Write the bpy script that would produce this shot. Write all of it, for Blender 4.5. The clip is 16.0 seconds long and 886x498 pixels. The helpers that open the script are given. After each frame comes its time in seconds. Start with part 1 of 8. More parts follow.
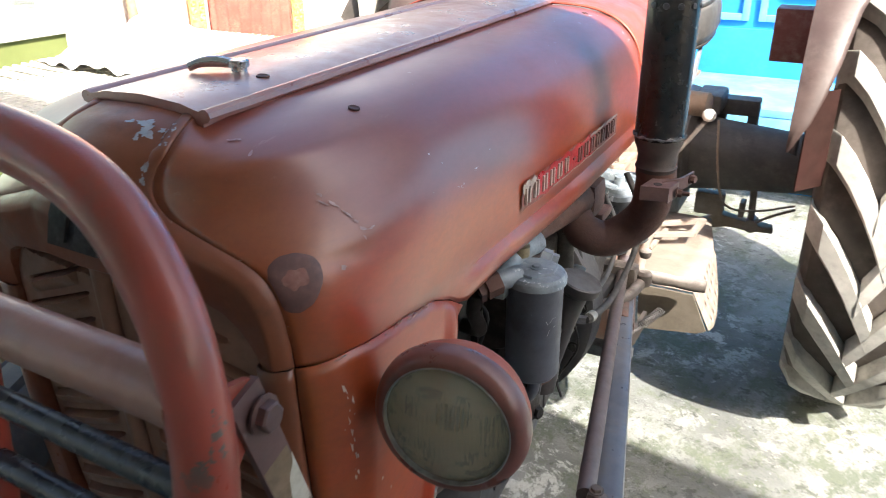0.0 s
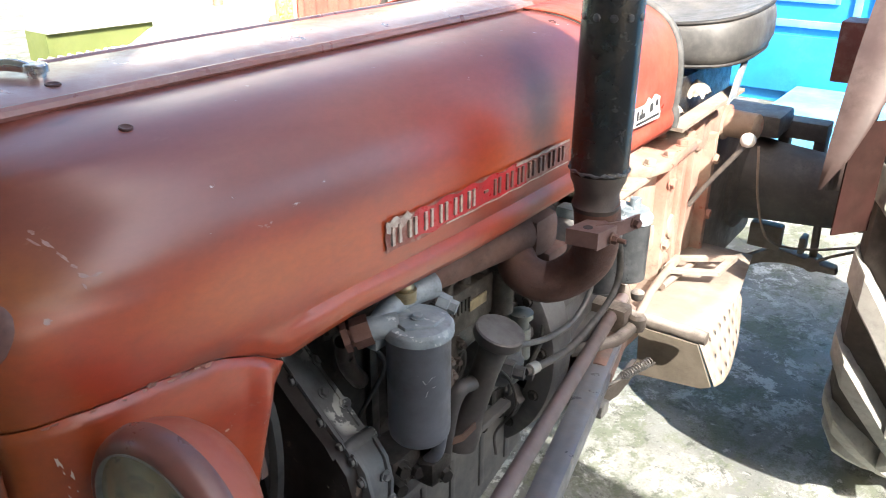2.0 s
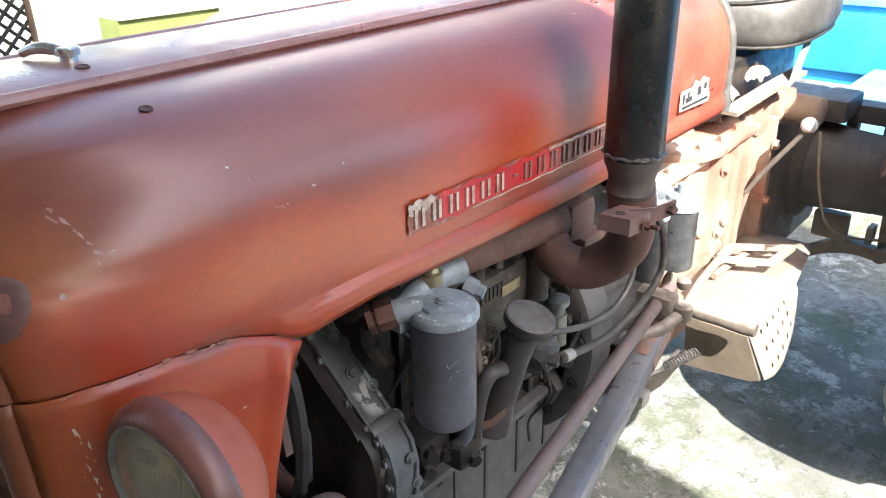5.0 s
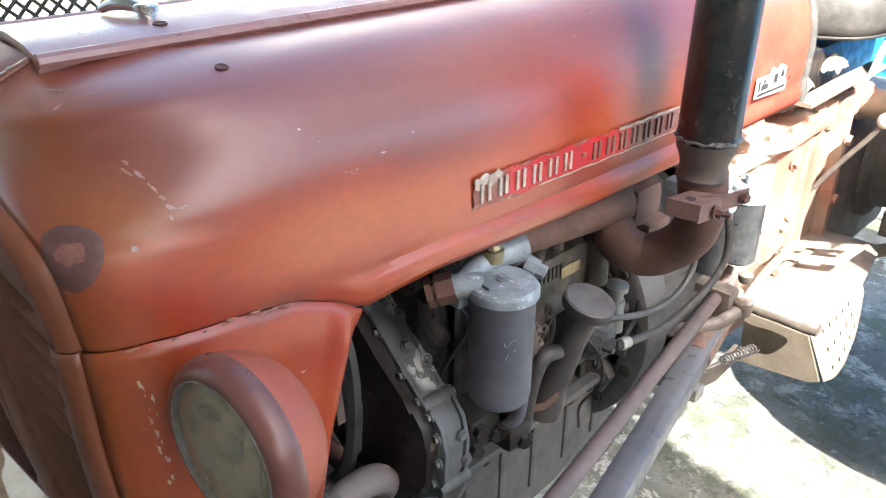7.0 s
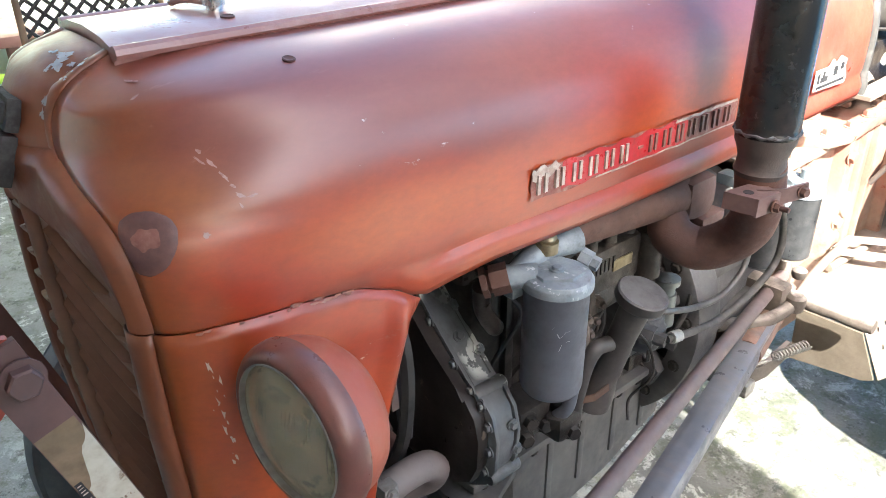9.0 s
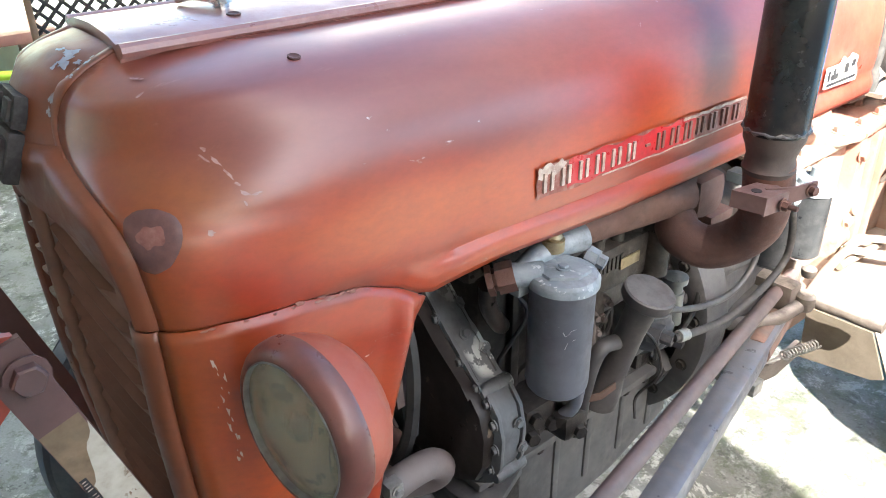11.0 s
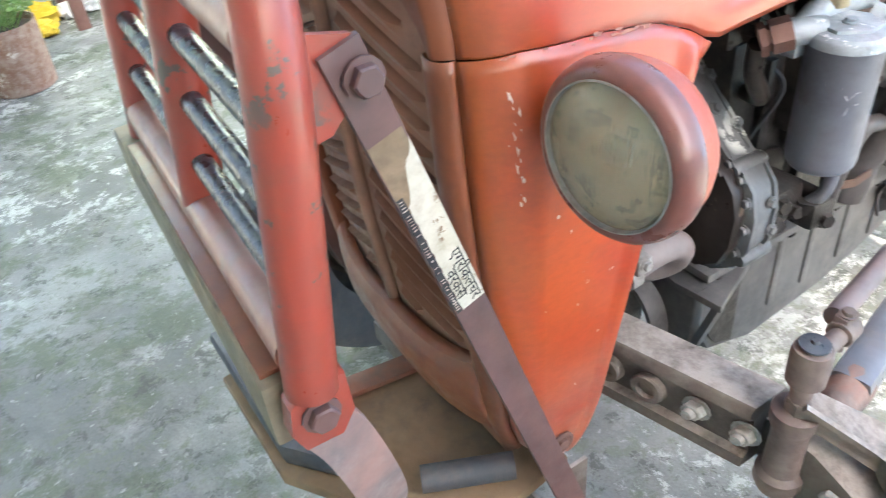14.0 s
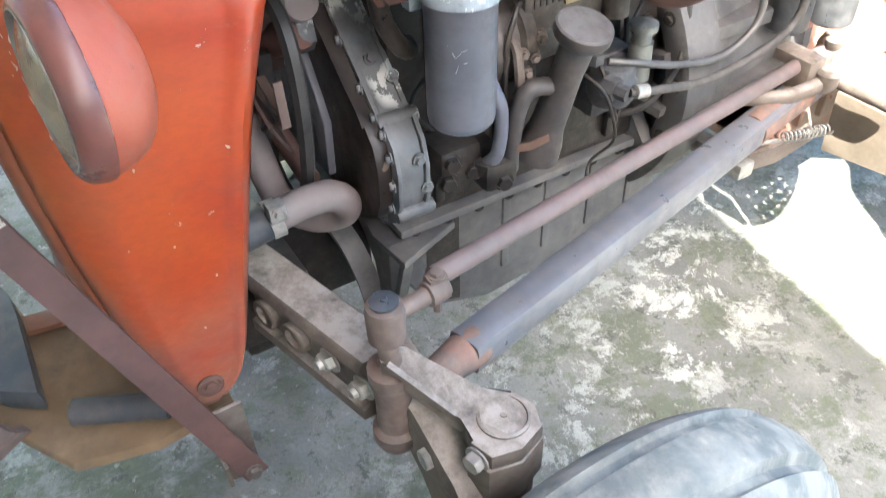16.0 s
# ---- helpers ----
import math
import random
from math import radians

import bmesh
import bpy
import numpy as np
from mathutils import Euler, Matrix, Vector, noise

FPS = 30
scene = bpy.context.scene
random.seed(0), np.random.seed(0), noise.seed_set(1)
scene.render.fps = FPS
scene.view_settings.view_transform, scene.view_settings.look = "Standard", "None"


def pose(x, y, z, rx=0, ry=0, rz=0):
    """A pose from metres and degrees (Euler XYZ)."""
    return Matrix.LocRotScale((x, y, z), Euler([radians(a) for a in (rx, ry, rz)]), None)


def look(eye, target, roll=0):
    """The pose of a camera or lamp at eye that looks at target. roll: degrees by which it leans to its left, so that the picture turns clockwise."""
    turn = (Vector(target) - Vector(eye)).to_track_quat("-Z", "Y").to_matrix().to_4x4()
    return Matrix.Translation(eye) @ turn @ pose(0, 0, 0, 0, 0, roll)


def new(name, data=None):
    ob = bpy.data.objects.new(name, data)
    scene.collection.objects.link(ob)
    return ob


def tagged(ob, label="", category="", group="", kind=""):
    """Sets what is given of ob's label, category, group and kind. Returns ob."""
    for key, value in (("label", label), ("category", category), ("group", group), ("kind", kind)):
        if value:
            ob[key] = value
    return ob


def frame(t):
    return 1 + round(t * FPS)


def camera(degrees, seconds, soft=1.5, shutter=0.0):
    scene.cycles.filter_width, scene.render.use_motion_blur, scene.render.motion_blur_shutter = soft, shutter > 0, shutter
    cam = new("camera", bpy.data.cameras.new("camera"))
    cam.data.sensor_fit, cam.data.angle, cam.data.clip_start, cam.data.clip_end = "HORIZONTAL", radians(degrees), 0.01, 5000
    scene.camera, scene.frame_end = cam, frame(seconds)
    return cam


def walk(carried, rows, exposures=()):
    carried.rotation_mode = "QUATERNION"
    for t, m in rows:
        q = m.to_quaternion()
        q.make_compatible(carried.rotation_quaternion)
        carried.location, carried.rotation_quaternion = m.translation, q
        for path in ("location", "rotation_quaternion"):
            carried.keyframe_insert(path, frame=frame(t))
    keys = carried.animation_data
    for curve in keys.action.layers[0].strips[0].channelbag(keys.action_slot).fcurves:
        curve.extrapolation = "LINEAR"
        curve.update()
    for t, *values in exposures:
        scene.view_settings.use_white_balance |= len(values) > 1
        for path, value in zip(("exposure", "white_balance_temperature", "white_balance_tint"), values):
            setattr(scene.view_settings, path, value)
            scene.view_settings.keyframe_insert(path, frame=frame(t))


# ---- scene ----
cam = camera(59.1, 16.0, soft=0.75, shutter=0.5)
PATH = [
    (0, (0.56, -0.348, 1.412), (-0.274, 1.268, 0.581), -0.4),
    (0.5, (0.589, -0.26, 1.403), (-0.347, 1.302, 0.575), -0.1),
    (1, (0.673, -0.163, 1.408), (-0.364, 1.33, 0.573), 0.8),
    (1.5, (0.745, -0.096, 1.403), (-0.332, 1.365, 0.561), 0.6),
    (2, (0.718, -0.083, 1.401), (-0.356, 1.383, 0.565), 0.1),
    (2.5, (0.689, -0.101, 1.397), (-0.389, 1.358, 0.554), -0.6),
    (3, (0.705, -0.074, 1.394), (-0.385, 1.372, 0.544), -0.2),
    (3.5, (0.743, -0.051, 1.399), (-0.378, 1.369, 0.545), -0.0),
    (4, (0.755, -0.054, 1.402), (-0.4, 1.335, 0.543), -0.4),
    (6.5, (0.735, -0.05, 1.384), (-0.505, 1.241, 0.492), -0.7),
    (7, (0.732, -0.061, 1.383), (-0.536, 1.195, 0.48), 0.1),
    (7.5, (0.728, -0.073, 1.388), (-0.569, 1.147, 0.478), 0.0),
    (8, (0.728, -0.076, 1.391), (-0.586, 1.121, 0.474), -0.3),
    (8.5, (0.726, -0.08, 1.386), (-0.598, 1.103, 0.466), -0.5),
    (11, (0.728, -0.075, 1.387), (-0.615, 1.079, 0.457), -0.8),
    (11.5, (0.719, -0.086, 1.381), (-0.676, 0.998, 0.441), -0.7),
    (12, (0.695, -0.111, 1.374), (-0.789, 0.794, 0.384), -1.9),
    (12.5, (0.639, -0.164, 1.327), (-0.912, 0.594, 0.317), -4.5),
    (13, (0.62, -0.203, 1.322), (-0.905, 0.515, 0.244), -4.7),
    (13.5, (0.643, -0.214, 1.289), (-0.8, 0.502, 0.104), -5.3),
    (13.7, (0.656, -0.204, 1.279), (-0.767, 0.503, 0.064), -6.3),
    (14, (0.66, -0.205, 1.294), (-0.72, 0.581, 0.079), -6.3),
    (14.5, (0.667, -0.119, 1.294), (-0.636, 0.759, 0.056), -5.6),
    (15, (0.752, 0.031, 1.281), (-0.561, 0.893, 0.043), -2.4),
    (15.5, (0.846, 0.11, 1.273), (-0.502, 0.918, 0.036), -2.1),
    (16, (0.863, 0.119, 1.264), (-0.439, 0.883, -0.05), -1.9),
]
EXPOSURES = [(0, 1.58), (1.0, 1.66), (2.5, 1.71), (3.5, 1.72), (4.2, 1.78), (6.5, 2.27), (7.5, 2.28), (11.0, 2.43), (11.7, 2.55), (12.5, 3.4), (13.0, 3.1), (13.5, 3.2), (14.0, 3.45), (14.5, 3.15), (16.0, 3.1)]
walk(cam, [(t, look(eye, target, roll)) for t, eye, target, roll in PATH], EXPOSURES)

SUN_DIR = Vector((-0.82, 0.57, -1.0)).normalized()   # the way the sunlight travels

# ---- world, sun, exposure ----
world = bpy.data.worlds.new("sky")
scene.world = world
world.use_nodes = True
wn = world.node_tree
sky = wn.nodes.new("ShaderNodeTexSky")
sky.sky_type = "NISHITA"
sky.sun_disc = False
to_sun = -SUN_DIR
sky.sun_elevation = math.asin(to_sun.z)
sky.sun_rotation = math.atan2(to_sun.x, to_sun.y)
sky.dust_density = 6.0
sky.ozone_density = 0.9
wn.nodes["Background"].inputs["Strength"].default_value = 0.15
wn.links.new(sky.outputs[0], wn.nodes["Background"].inputs["Color"])
sun = new("sun", bpy.data.lights.new("sun", "SUN"))
sun.data.energy = 5.0
sun.data.angle = radians(0.55)
sun.data.color = (1.0, 0.95, 0.87)
sun.rotation_mode = "QUATERNION"
sun.rotation_quaternion = SUN_DIR.to_track_quat("-Z", "Y")


# ---- materials ----
def base_mat(name):
    m = bpy.data.materials.new(name)
    m.use_nodes = True
    nt = m.node_tree
    return m, nt, nt.nodes["Principled BSDF"]


def coords(nt, scale=(1, 1, 1), rot=(0, 0, 0)):
    g = nt.nodes.new("ShaderNodeTexCoord")
    mp = nt.nodes.new("ShaderNodeMapping")
    mp.inputs["Scale"].default_value = scale
    mp.inputs["Rotation"].default_value = rot
    nt.links.new(g.outputs["Object"], mp.inputs["Vector"])
    return mp.outputs[0]


def noise_fac(nt, vec, scale, detail=4.0, rough=0.6, lo=0.4, hi=0.6, distort=0.0):
    n = nt.nodes.new("ShaderNodeTexNoise")
    n.inputs["Scale"].default_value = scale
    n.inputs["Detail"].default_value = detail
    n.inputs["Roughness"].default_value = rough
    n.inputs["Distortion"].default_value = distort
    nt.links.new(vec, n.inputs["Vector"])
    r = nt.nodes.new("ShaderNodeMapRange")
    r.inputs["From Min"].default_value = lo
    r.inputs["From Max"].default_value = hi
    nt.links.new(n.outputs["Fac"], r.inputs["Value"])
    return r.outputs[0]


def mixc(nt, fac, a, b):
    mx = nt.nodes.new("ShaderNodeMix")
    mx.data_type = "RGBA"
    for sock, v in (("Factor", fac), ("A", a), ("B", b)):
        s = [i for i in mx.inputs if i.name == sock and (i.type == "RGBA" or sock == "Factor")][0]
        if isinstance(v, (tuple, float, int)):
            s.default_value = (*v, 1) if isinstance(v, tuple) else v
        else:
            nt.links.new(v, s)
    return [o for o in mx.outputs if o.type == "RGBA"][0]


def mathn(nt, op, a, b):
    n = nt.nodes.new("ShaderNodeMath")
    n.operation = op
    n.use_clamp = True
    for i, v in enumerate((a, b)):
        if isinstance(v, (float, int)):
            n.inputs[i].default_value = v
        else:
            nt.links.new(v, n.inputs[i])
    return n.outputs[0]


def bump(nt, p, height, strength=0.2, dist=0.002):
    b = nt.nodes.new("ShaderNodeBump")
    b.inputs["Strength"].default_value = strength
    b.inputs["Distance"].default_value = dist
    nt.links.new(height, b.inputs["Height"])
    nt.links.new(b.outputs[0], p.inputs["Normal"])


def worn(name, c1, c2, c3=None, rough=0.5, metal=0.0, big=6.0, fine=60.0, chip=0.0, chip_col=(0.5, 0.45, 0.4), spec=0.5, bumps=0.15, rough_var=0.15, chip_scale=45.0, mid=(0.42, 0.62), coat=0.0, dust=0.0, dust_col=(0.30, 0.26, 0.22)):
    """Paint, metal or rubber: two tones at a large scale, dirt at a fine one, chips of another colour."""
    m, nt, p = base_mat(name)
    v = coords(nt)
    f1 = noise_fac(nt, v, big, 5, 0.55, *mid, 0.4)
    col = mixc(nt, f1, c1, c2)
    f2 = noise_fac(nt, v, fine, 6, 0.7, 0.35, 0.75)
    if c3:
        f3 = mathn(nt, "MULTIPLY", f2, noise_fac(nt, v, big * 2.3, 4, 0.6, 0.4, 0.7))
        col = mixc(nt, f3, col, c3)
    if chip > 0:
        f4 = noise_fac(nt, v, chip_scale, 6, 0.65, 0.74 - chip, 0.77 - chip)
        f5 = noise_fac(nt, v, chip_scale * 0.2, 2, 0.5, 0.5, 0.56)
        col = mixc(nt, mathn(nt, "MULTIPLY", f4, f5), col, chip_col)
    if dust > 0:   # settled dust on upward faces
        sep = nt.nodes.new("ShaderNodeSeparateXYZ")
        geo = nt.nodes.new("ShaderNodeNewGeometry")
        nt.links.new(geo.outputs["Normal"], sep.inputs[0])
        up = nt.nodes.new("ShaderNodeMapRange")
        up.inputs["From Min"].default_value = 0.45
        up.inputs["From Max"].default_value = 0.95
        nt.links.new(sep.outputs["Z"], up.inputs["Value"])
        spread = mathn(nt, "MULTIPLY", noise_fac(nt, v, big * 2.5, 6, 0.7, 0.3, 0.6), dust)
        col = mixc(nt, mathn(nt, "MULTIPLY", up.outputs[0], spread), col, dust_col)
    nt.links.new(col, p.inputs["Base Color"])
    r = nt.nodes.new("ShaderNodeMapRange")
    r.inputs["To Min"].default_value = max(0.02, rough - rough_var)
    r.inputs["To Max"].default_value = min(1.0, rough + rough_var)
    nt.links.new(noise_fac(nt, v, big * 3, 5, 0.65, 0.3, 0.7), r.inputs["Value"])
    nt.links.new(r.outputs[0], p.inputs["Roughness"])
    p.inputs["Metallic"].default_value = metal
    p.inputs["Specular IOR Level"].default_value = spec
    p.inputs["Coat Weight"].default_value = coat
    p.inputs["Coat Roughness"].default_value = 0.25
    bump(nt, p, noise_fac(nt, v, fine * 2, 5, 0.7, 0.2, 0.8), bumps, 0.001)
    return m


def hood_paint(name, gloss=1.0):
    """Old hand-brushed tractor red: orange where faded, duller maroon towards the top, small grey chips."""
    m, nt, p = base_mat(name)
    v = coords(nt, (1.0, 0.6, 1.2))
    sep = nt.nodes.new("ShaderNodeSeparateXYZ")
    nt.links.new(coords(nt), sep.inputs[0])

    def blob(y, z, ry, rz, hard, seed):
        """A cloudy patch on the panel, about (y, z), with a wavering edge."""
        mp = nt.nodes.new("ShaderNodeMapping")
        mp.vector_type = "POINT"
        mp.inputs["Location"].default_value = (0, -y / ry, -z / rz)
        mp.inputs["Scale"].default_value = (0, 1 / ry, 1 / rz)
        g = nt.nodes.new("ShaderNodeTexCoord")
        nt.links.new(g.outputs["Object"], mp.inputs["Vector"])
        ln = nt.nodes.new("ShaderNodeVectorMath")
        ln.operation = "LENGTH"
        nt.links.new(mp.outputs[0], ln.inputs[0])
        r = nt.nodes.new("ShaderNodeMapRange")
        r.interpolation_type = "SMOOTHERSTEP"
        r.inputs["From Min"].default_value, r.inputs["From Max"].default_value = 1.35, 0.35
        add = nt.nodes.new("ShaderNodeMath")
        nt.links.new(ln.outputs["Value"], add.inputs[0])
        nt.links.new(mathn(nt, "MULTIPLY", noise_fac(nt, coords(nt, (1, 1, 1), (seed, 0.3, seed)), 7.0, 5, 0.55, 0.3, 0.7, 0.4), 0.55), add.inputs[1])
        nt.links.new(add.outputs[0], r.inputs["Value"])
        return mathn(nt, "MULTIPLY", r.outputs[0], hard)

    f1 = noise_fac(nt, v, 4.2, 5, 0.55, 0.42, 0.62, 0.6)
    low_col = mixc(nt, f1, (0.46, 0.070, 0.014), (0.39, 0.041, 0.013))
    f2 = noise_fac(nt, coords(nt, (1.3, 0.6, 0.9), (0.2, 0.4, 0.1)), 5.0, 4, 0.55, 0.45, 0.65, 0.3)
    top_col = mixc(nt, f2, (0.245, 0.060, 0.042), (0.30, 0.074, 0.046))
    # colour turns from orange-red to dull maroon with height
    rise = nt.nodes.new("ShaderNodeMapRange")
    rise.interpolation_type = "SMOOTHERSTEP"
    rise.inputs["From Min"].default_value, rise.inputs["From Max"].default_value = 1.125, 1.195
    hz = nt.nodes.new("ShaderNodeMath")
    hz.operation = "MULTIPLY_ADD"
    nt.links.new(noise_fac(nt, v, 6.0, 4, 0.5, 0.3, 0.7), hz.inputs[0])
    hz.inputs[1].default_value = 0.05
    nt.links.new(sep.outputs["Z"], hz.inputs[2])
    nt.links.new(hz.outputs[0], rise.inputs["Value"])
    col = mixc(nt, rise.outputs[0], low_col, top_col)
    col = mixc(nt, blob(0.60, 1.150, 0.17, 0.050, 0.8, 0.4), col, (0.38, 0.046, 0.024))
    col = mixc(nt, blob(0.74, 1.045, 0.28, 0.045, 0.85, 1.1), col, (0.25, 0.048, 0.034))
    col = mixc(nt, blob(0.30, 1.095, 0.16, 0.045, 0.8, 2.3), col, (0.50, 0.090, 0.016))
    col = mixc(nt, blob(0.18, 1.070, 0.085, 0.055, 0.85, 1.9), col, (0.35, 0.030, 0.012))
    col = mixc(nt, blob(0.24, 1.045, 0.055, 0.018, 0.75, 4.2), col, (0.27, 0.085, 0.060))
    col = mixc(nt, blob(0.27, 0.79, 0.09, 0.08, 0.7, 2.8), col, (0.36, 0.038, 0.012))
    col = mixc(nt, blob(0.785, 1.150, 0.050, 0.085, 0.45, 0.9), col, (0.12, 0.036, 0.028))
    col = mixc(nt, blob(0.135, 1.150, 0.065, 0.045, 0.85, 3.1), col, (0.36, 0.100, 0.020))
    # older brown coat that shows round the nose
    wob = mathn(nt, "MULTIPLY", noise_fac(nt, coords(nt), 9.0, 5, 0.6, 0.2, 0.8), 0.10)
    edge = nt.nodes.new("ShaderNodeMapRange")
    edge.inputs["From Min"].default_value = 0.195
    edge.inputs["From Max"].default_value = 0.135
    nt.links.new(mathn(nt, "ADD", sep.outputs["Y"], wob), edge.inputs["Value"])
    col = mixc(nt, mathn(nt, "MULTIPLY", edge.outputs[0], 0.85), col, (0.30, 0.078, 0.018))
    f3 = noise_fac(nt, coords(nt, (1, 0.5, 2.0)), 9.0, 6, 0.65, 0.57, 0.74, 0.2)
    col = mixc(nt, mathn(nt, "MULTIPLY", f3, 0.5), col, (0.30, 0.10, 0.06))
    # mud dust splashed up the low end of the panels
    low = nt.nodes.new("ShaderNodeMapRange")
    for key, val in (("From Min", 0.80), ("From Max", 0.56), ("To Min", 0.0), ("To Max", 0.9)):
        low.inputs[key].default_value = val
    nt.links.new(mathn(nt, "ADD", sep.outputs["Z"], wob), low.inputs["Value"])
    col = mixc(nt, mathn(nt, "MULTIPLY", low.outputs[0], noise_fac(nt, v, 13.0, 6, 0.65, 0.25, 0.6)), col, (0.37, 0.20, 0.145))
    f6 = noise_fac(nt, v, 120.0, 5, 0.7, 0.35, 0.85)
    col = mixc(nt, mathn(nt, "MULTIPLY", f6, 0.4), col, (0.13, 0.032, 0.02))
    f9 = noise_fac(nt, coords(nt, (1.0, 0.25, 1.0), (0.5, 0.0, 0.0)), 55.0, 5, 0.7, 0.64, 0.70)
    col = mixc(nt, mathn(nt, "MULTIPLY", f9, mathn(nt, "MULTIPLY", noise_fac(nt, v, 6.0, 3, 0.5, 0.45, 0.6), 0.5)), col, (0.36, 0.16, 0.12))
    f4 = noise_fac(nt, v, 60.0, 6, 0.7, 0.66, 0.68)
    f5 = noise_fac(nt, v, 9.0, 2, 0.5, 0.56, 0.6)
    col = mixc(nt, mathn(nt, "MULTIPLY", f4, f5), col, (0.6, 0.5, 0.48))
    nt.links.new(col, p.inputs["Base Color"])
    r = nt.nodes.new("ShaderNodeMapRange")
    r.inputs["To Min"].default_value = 0.34
    r.inputs["To Max"].default_value = 0.5
    nt.links.new(noise_fac(nt, v, 11, 5, 0.65, 0.3, 0.7), r.inputs["Value"])
    nt.links.new(r.outputs[0], p.inputs["Roughness"])
    p.inputs["Specular IOR Level"].default_value = 0.5
    # the rear half was rubbed dull
    dull = nt.nodes.new("ShaderNodeMapRange")
    for key, val in (("From Min", 0.50), ("From Max", 0.78), ("To Min", gloss), ("To Max", gloss * 0.45)):
        dull.inputs[key].default_value = val
    nt.links.new(mathn(nt, "ADD", sep.outputs["Y"], wob), dull.inputs["Value"])
    nt.links.new(dull.outputs[0], p.inputs["Coat Weight"])
    p.inputs["Coat Roughness"].default_value = 0.3
    p.inputs["Coat IOR"].default_value = 1.62
    hsum = mathn(nt, "ADD", mathn(nt, "MULTIPLY", noise_fac(nt, v, 14, 3, 0.5, 0.2, 0.8), 0.8), mathn(nt, "MULTIPLY", noise_fac(nt, v, 160, 4, 0.6, 0.2, 0.8), 0.08))
    bump(nt, p, hsum, 0.18, 0.004)
    return m


def concrete(name):
    m, nt, p = base_mat(name)
    v = coords(nt)
    f1 = noise_fac(nt, v, 1.8, 6, 0.62, 0.40, 0.60, 0.5)
    col = mixc(nt, f1, (0.17, 0.175, 0.162), (0.32, 0.33, 0.31))
    f2 = noise_fac(nt, coords(nt, (1, 1, 1), (0, 0, 0.7)), 8.5, 10, 0.78, 0.518, 0.540, 0.3)
    f2b = noise_fac(nt, v, 1.3, 3, 0.5, 0.43, 0.57)
    col = mixc(nt, mathn(nt, "MULTIPLY", f2, mathn(nt, "MULTIPLY", f2b, 0.78)), col, (0.72, 0.73, 0.69))
    f3 = noise_fac(nt, coords(nt, (1.1, 0.9, 1), (0, 0, 1.9)), 2.6, 10, 0.80, 0.50, 0.56)
    col = mixc(nt, mathn(nt, "MULTIPLY", f3, 0.74), col, (0.10, 0.122, 0.068))
    f6 = noise_fac(nt, coords(nt, (1, 1, 1), (0, 0, 0.9)), 19.0, 8, 0.78, 0.54, 0.58)
    col = mixc(nt, mathn(nt, "MULTIPLY", f6, 0.7), col, (0.17, 0.19, 0.13))
    f5 = noise_fac(nt, v, 14.0, 9, 0.80, 0.555, 0.59)
    col = mixc(nt, mathn(nt, "MULTIPLY", f5, 0.75), col, (0.075, 0.078, 0.065))
    f7 = noise_fac(nt, coords(nt, (1, 1, 1), (0, 0, 2.6)), 34.0, 7, 0.75, 0.60, 0.64)
    col = mixc(nt, mathn(nt, "MULTIPLY", f7, 0.55), col, (0.55, 0.55, 0.52))
    f4 = noise_fac(nt, v, 150, 5, 0.7, 0.3, 0.8)
    col = mixc(nt, mathn(nt, "MULTIPLY", f4, 0.5), col, (0.10, 0.10, 0.092))
    nt.links.new(col, p.inputs["Base Color"])
    p.inputs["Roughness"].default_value = 0.8
    h = mathn(nt, "ADD", mathn(nt, "MULTIPLY", f2, 0.5), mathn(nt, "MULTIPLY", noise_fac(nt, v, 90, 6, 0.75, 0.2, 0.8), 0.5))
    bump(nt, p, h, 0.6, 0.005)
    return m


def glassy(name, tint, rough=0.02):
    m, nt, p = base_mat(name)
    p.inputs["Base Color"].default_value = (*tint, 1)
    p.inputs["Roughness"].default_value = rough
    p.inputs["Transmission Weight"].default_value = 1.0
    p.inputs["IOR"].default_value = 1.5
    return m


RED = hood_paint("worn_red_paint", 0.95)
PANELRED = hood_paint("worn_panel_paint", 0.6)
RIMPAINT = worn("rim_maroon_sheen", (0.165, 0.056, 0.044), (0.21, 0.072, 0.055), (0.09, 0.045, 0.04), rough=0.36, coat=0.5, big=14, chip=0.06, chip_col=(0.26, 0.12, 0.07))
BROWN = worn("brown_red_paint", (0.21, 0.066, 0.030), (0.26, 0.080, 0.035), (0.14, 0.055, 0.034), rough=0.42, coat=0.4, big=9, chip=0.05, chip_col=(0.42, 0.36, 0.32))
GUARD = worn("guard_red_paint", (0.35, 0.050, 0.028), (0.27, 0.044, 0.026), (0.20, 0.065, 0.045), rough=0.40, coat=0.65, big=8, chip=0.15, chip_col=(0.11, 0.075, 0.062), chip_scale=30)
GUARD_PALE = worn("guard_pale_paint", (0.36, 0.16, 0.12), (0.28, 0.105, 0.075), (0.26, 0.18, 0.15), rough=0.45, coat=0.35, big=14, chip=0.06, chip_col=(0.3, 0.25, 0.2))
MAROON = worn("maroon_flat_paint", (0.115, 0.062, 0.056), (0.15, 0.08, 0.072), (0.085, 0.055, 0.052), rough=0.5, big=12, chip=0.07, chip_col=(0.045, 0.05, 0.065), chip_scale=30)
LAMPSHELL = worn("lamp_shell_red", (0.42, 0.098, 0.055), (0.34, 0.072, 0.038), (0.37, 0.145, 0.095), rough=0.5, big=12, chip=0.09, chip_col=(0.2, 0.06, 0.04), chip_scale=40)
NOSE = worn("matte_nose_brown", (0.21, 0.066, 0.030), (0.26, 0.080, 0.035), (0.14, 0.055, 0.034), rough=0.5, spec=0.4, coat=0.35, big=9, chip=0.04, chip_col=(0.3, 0.2, 0.16))
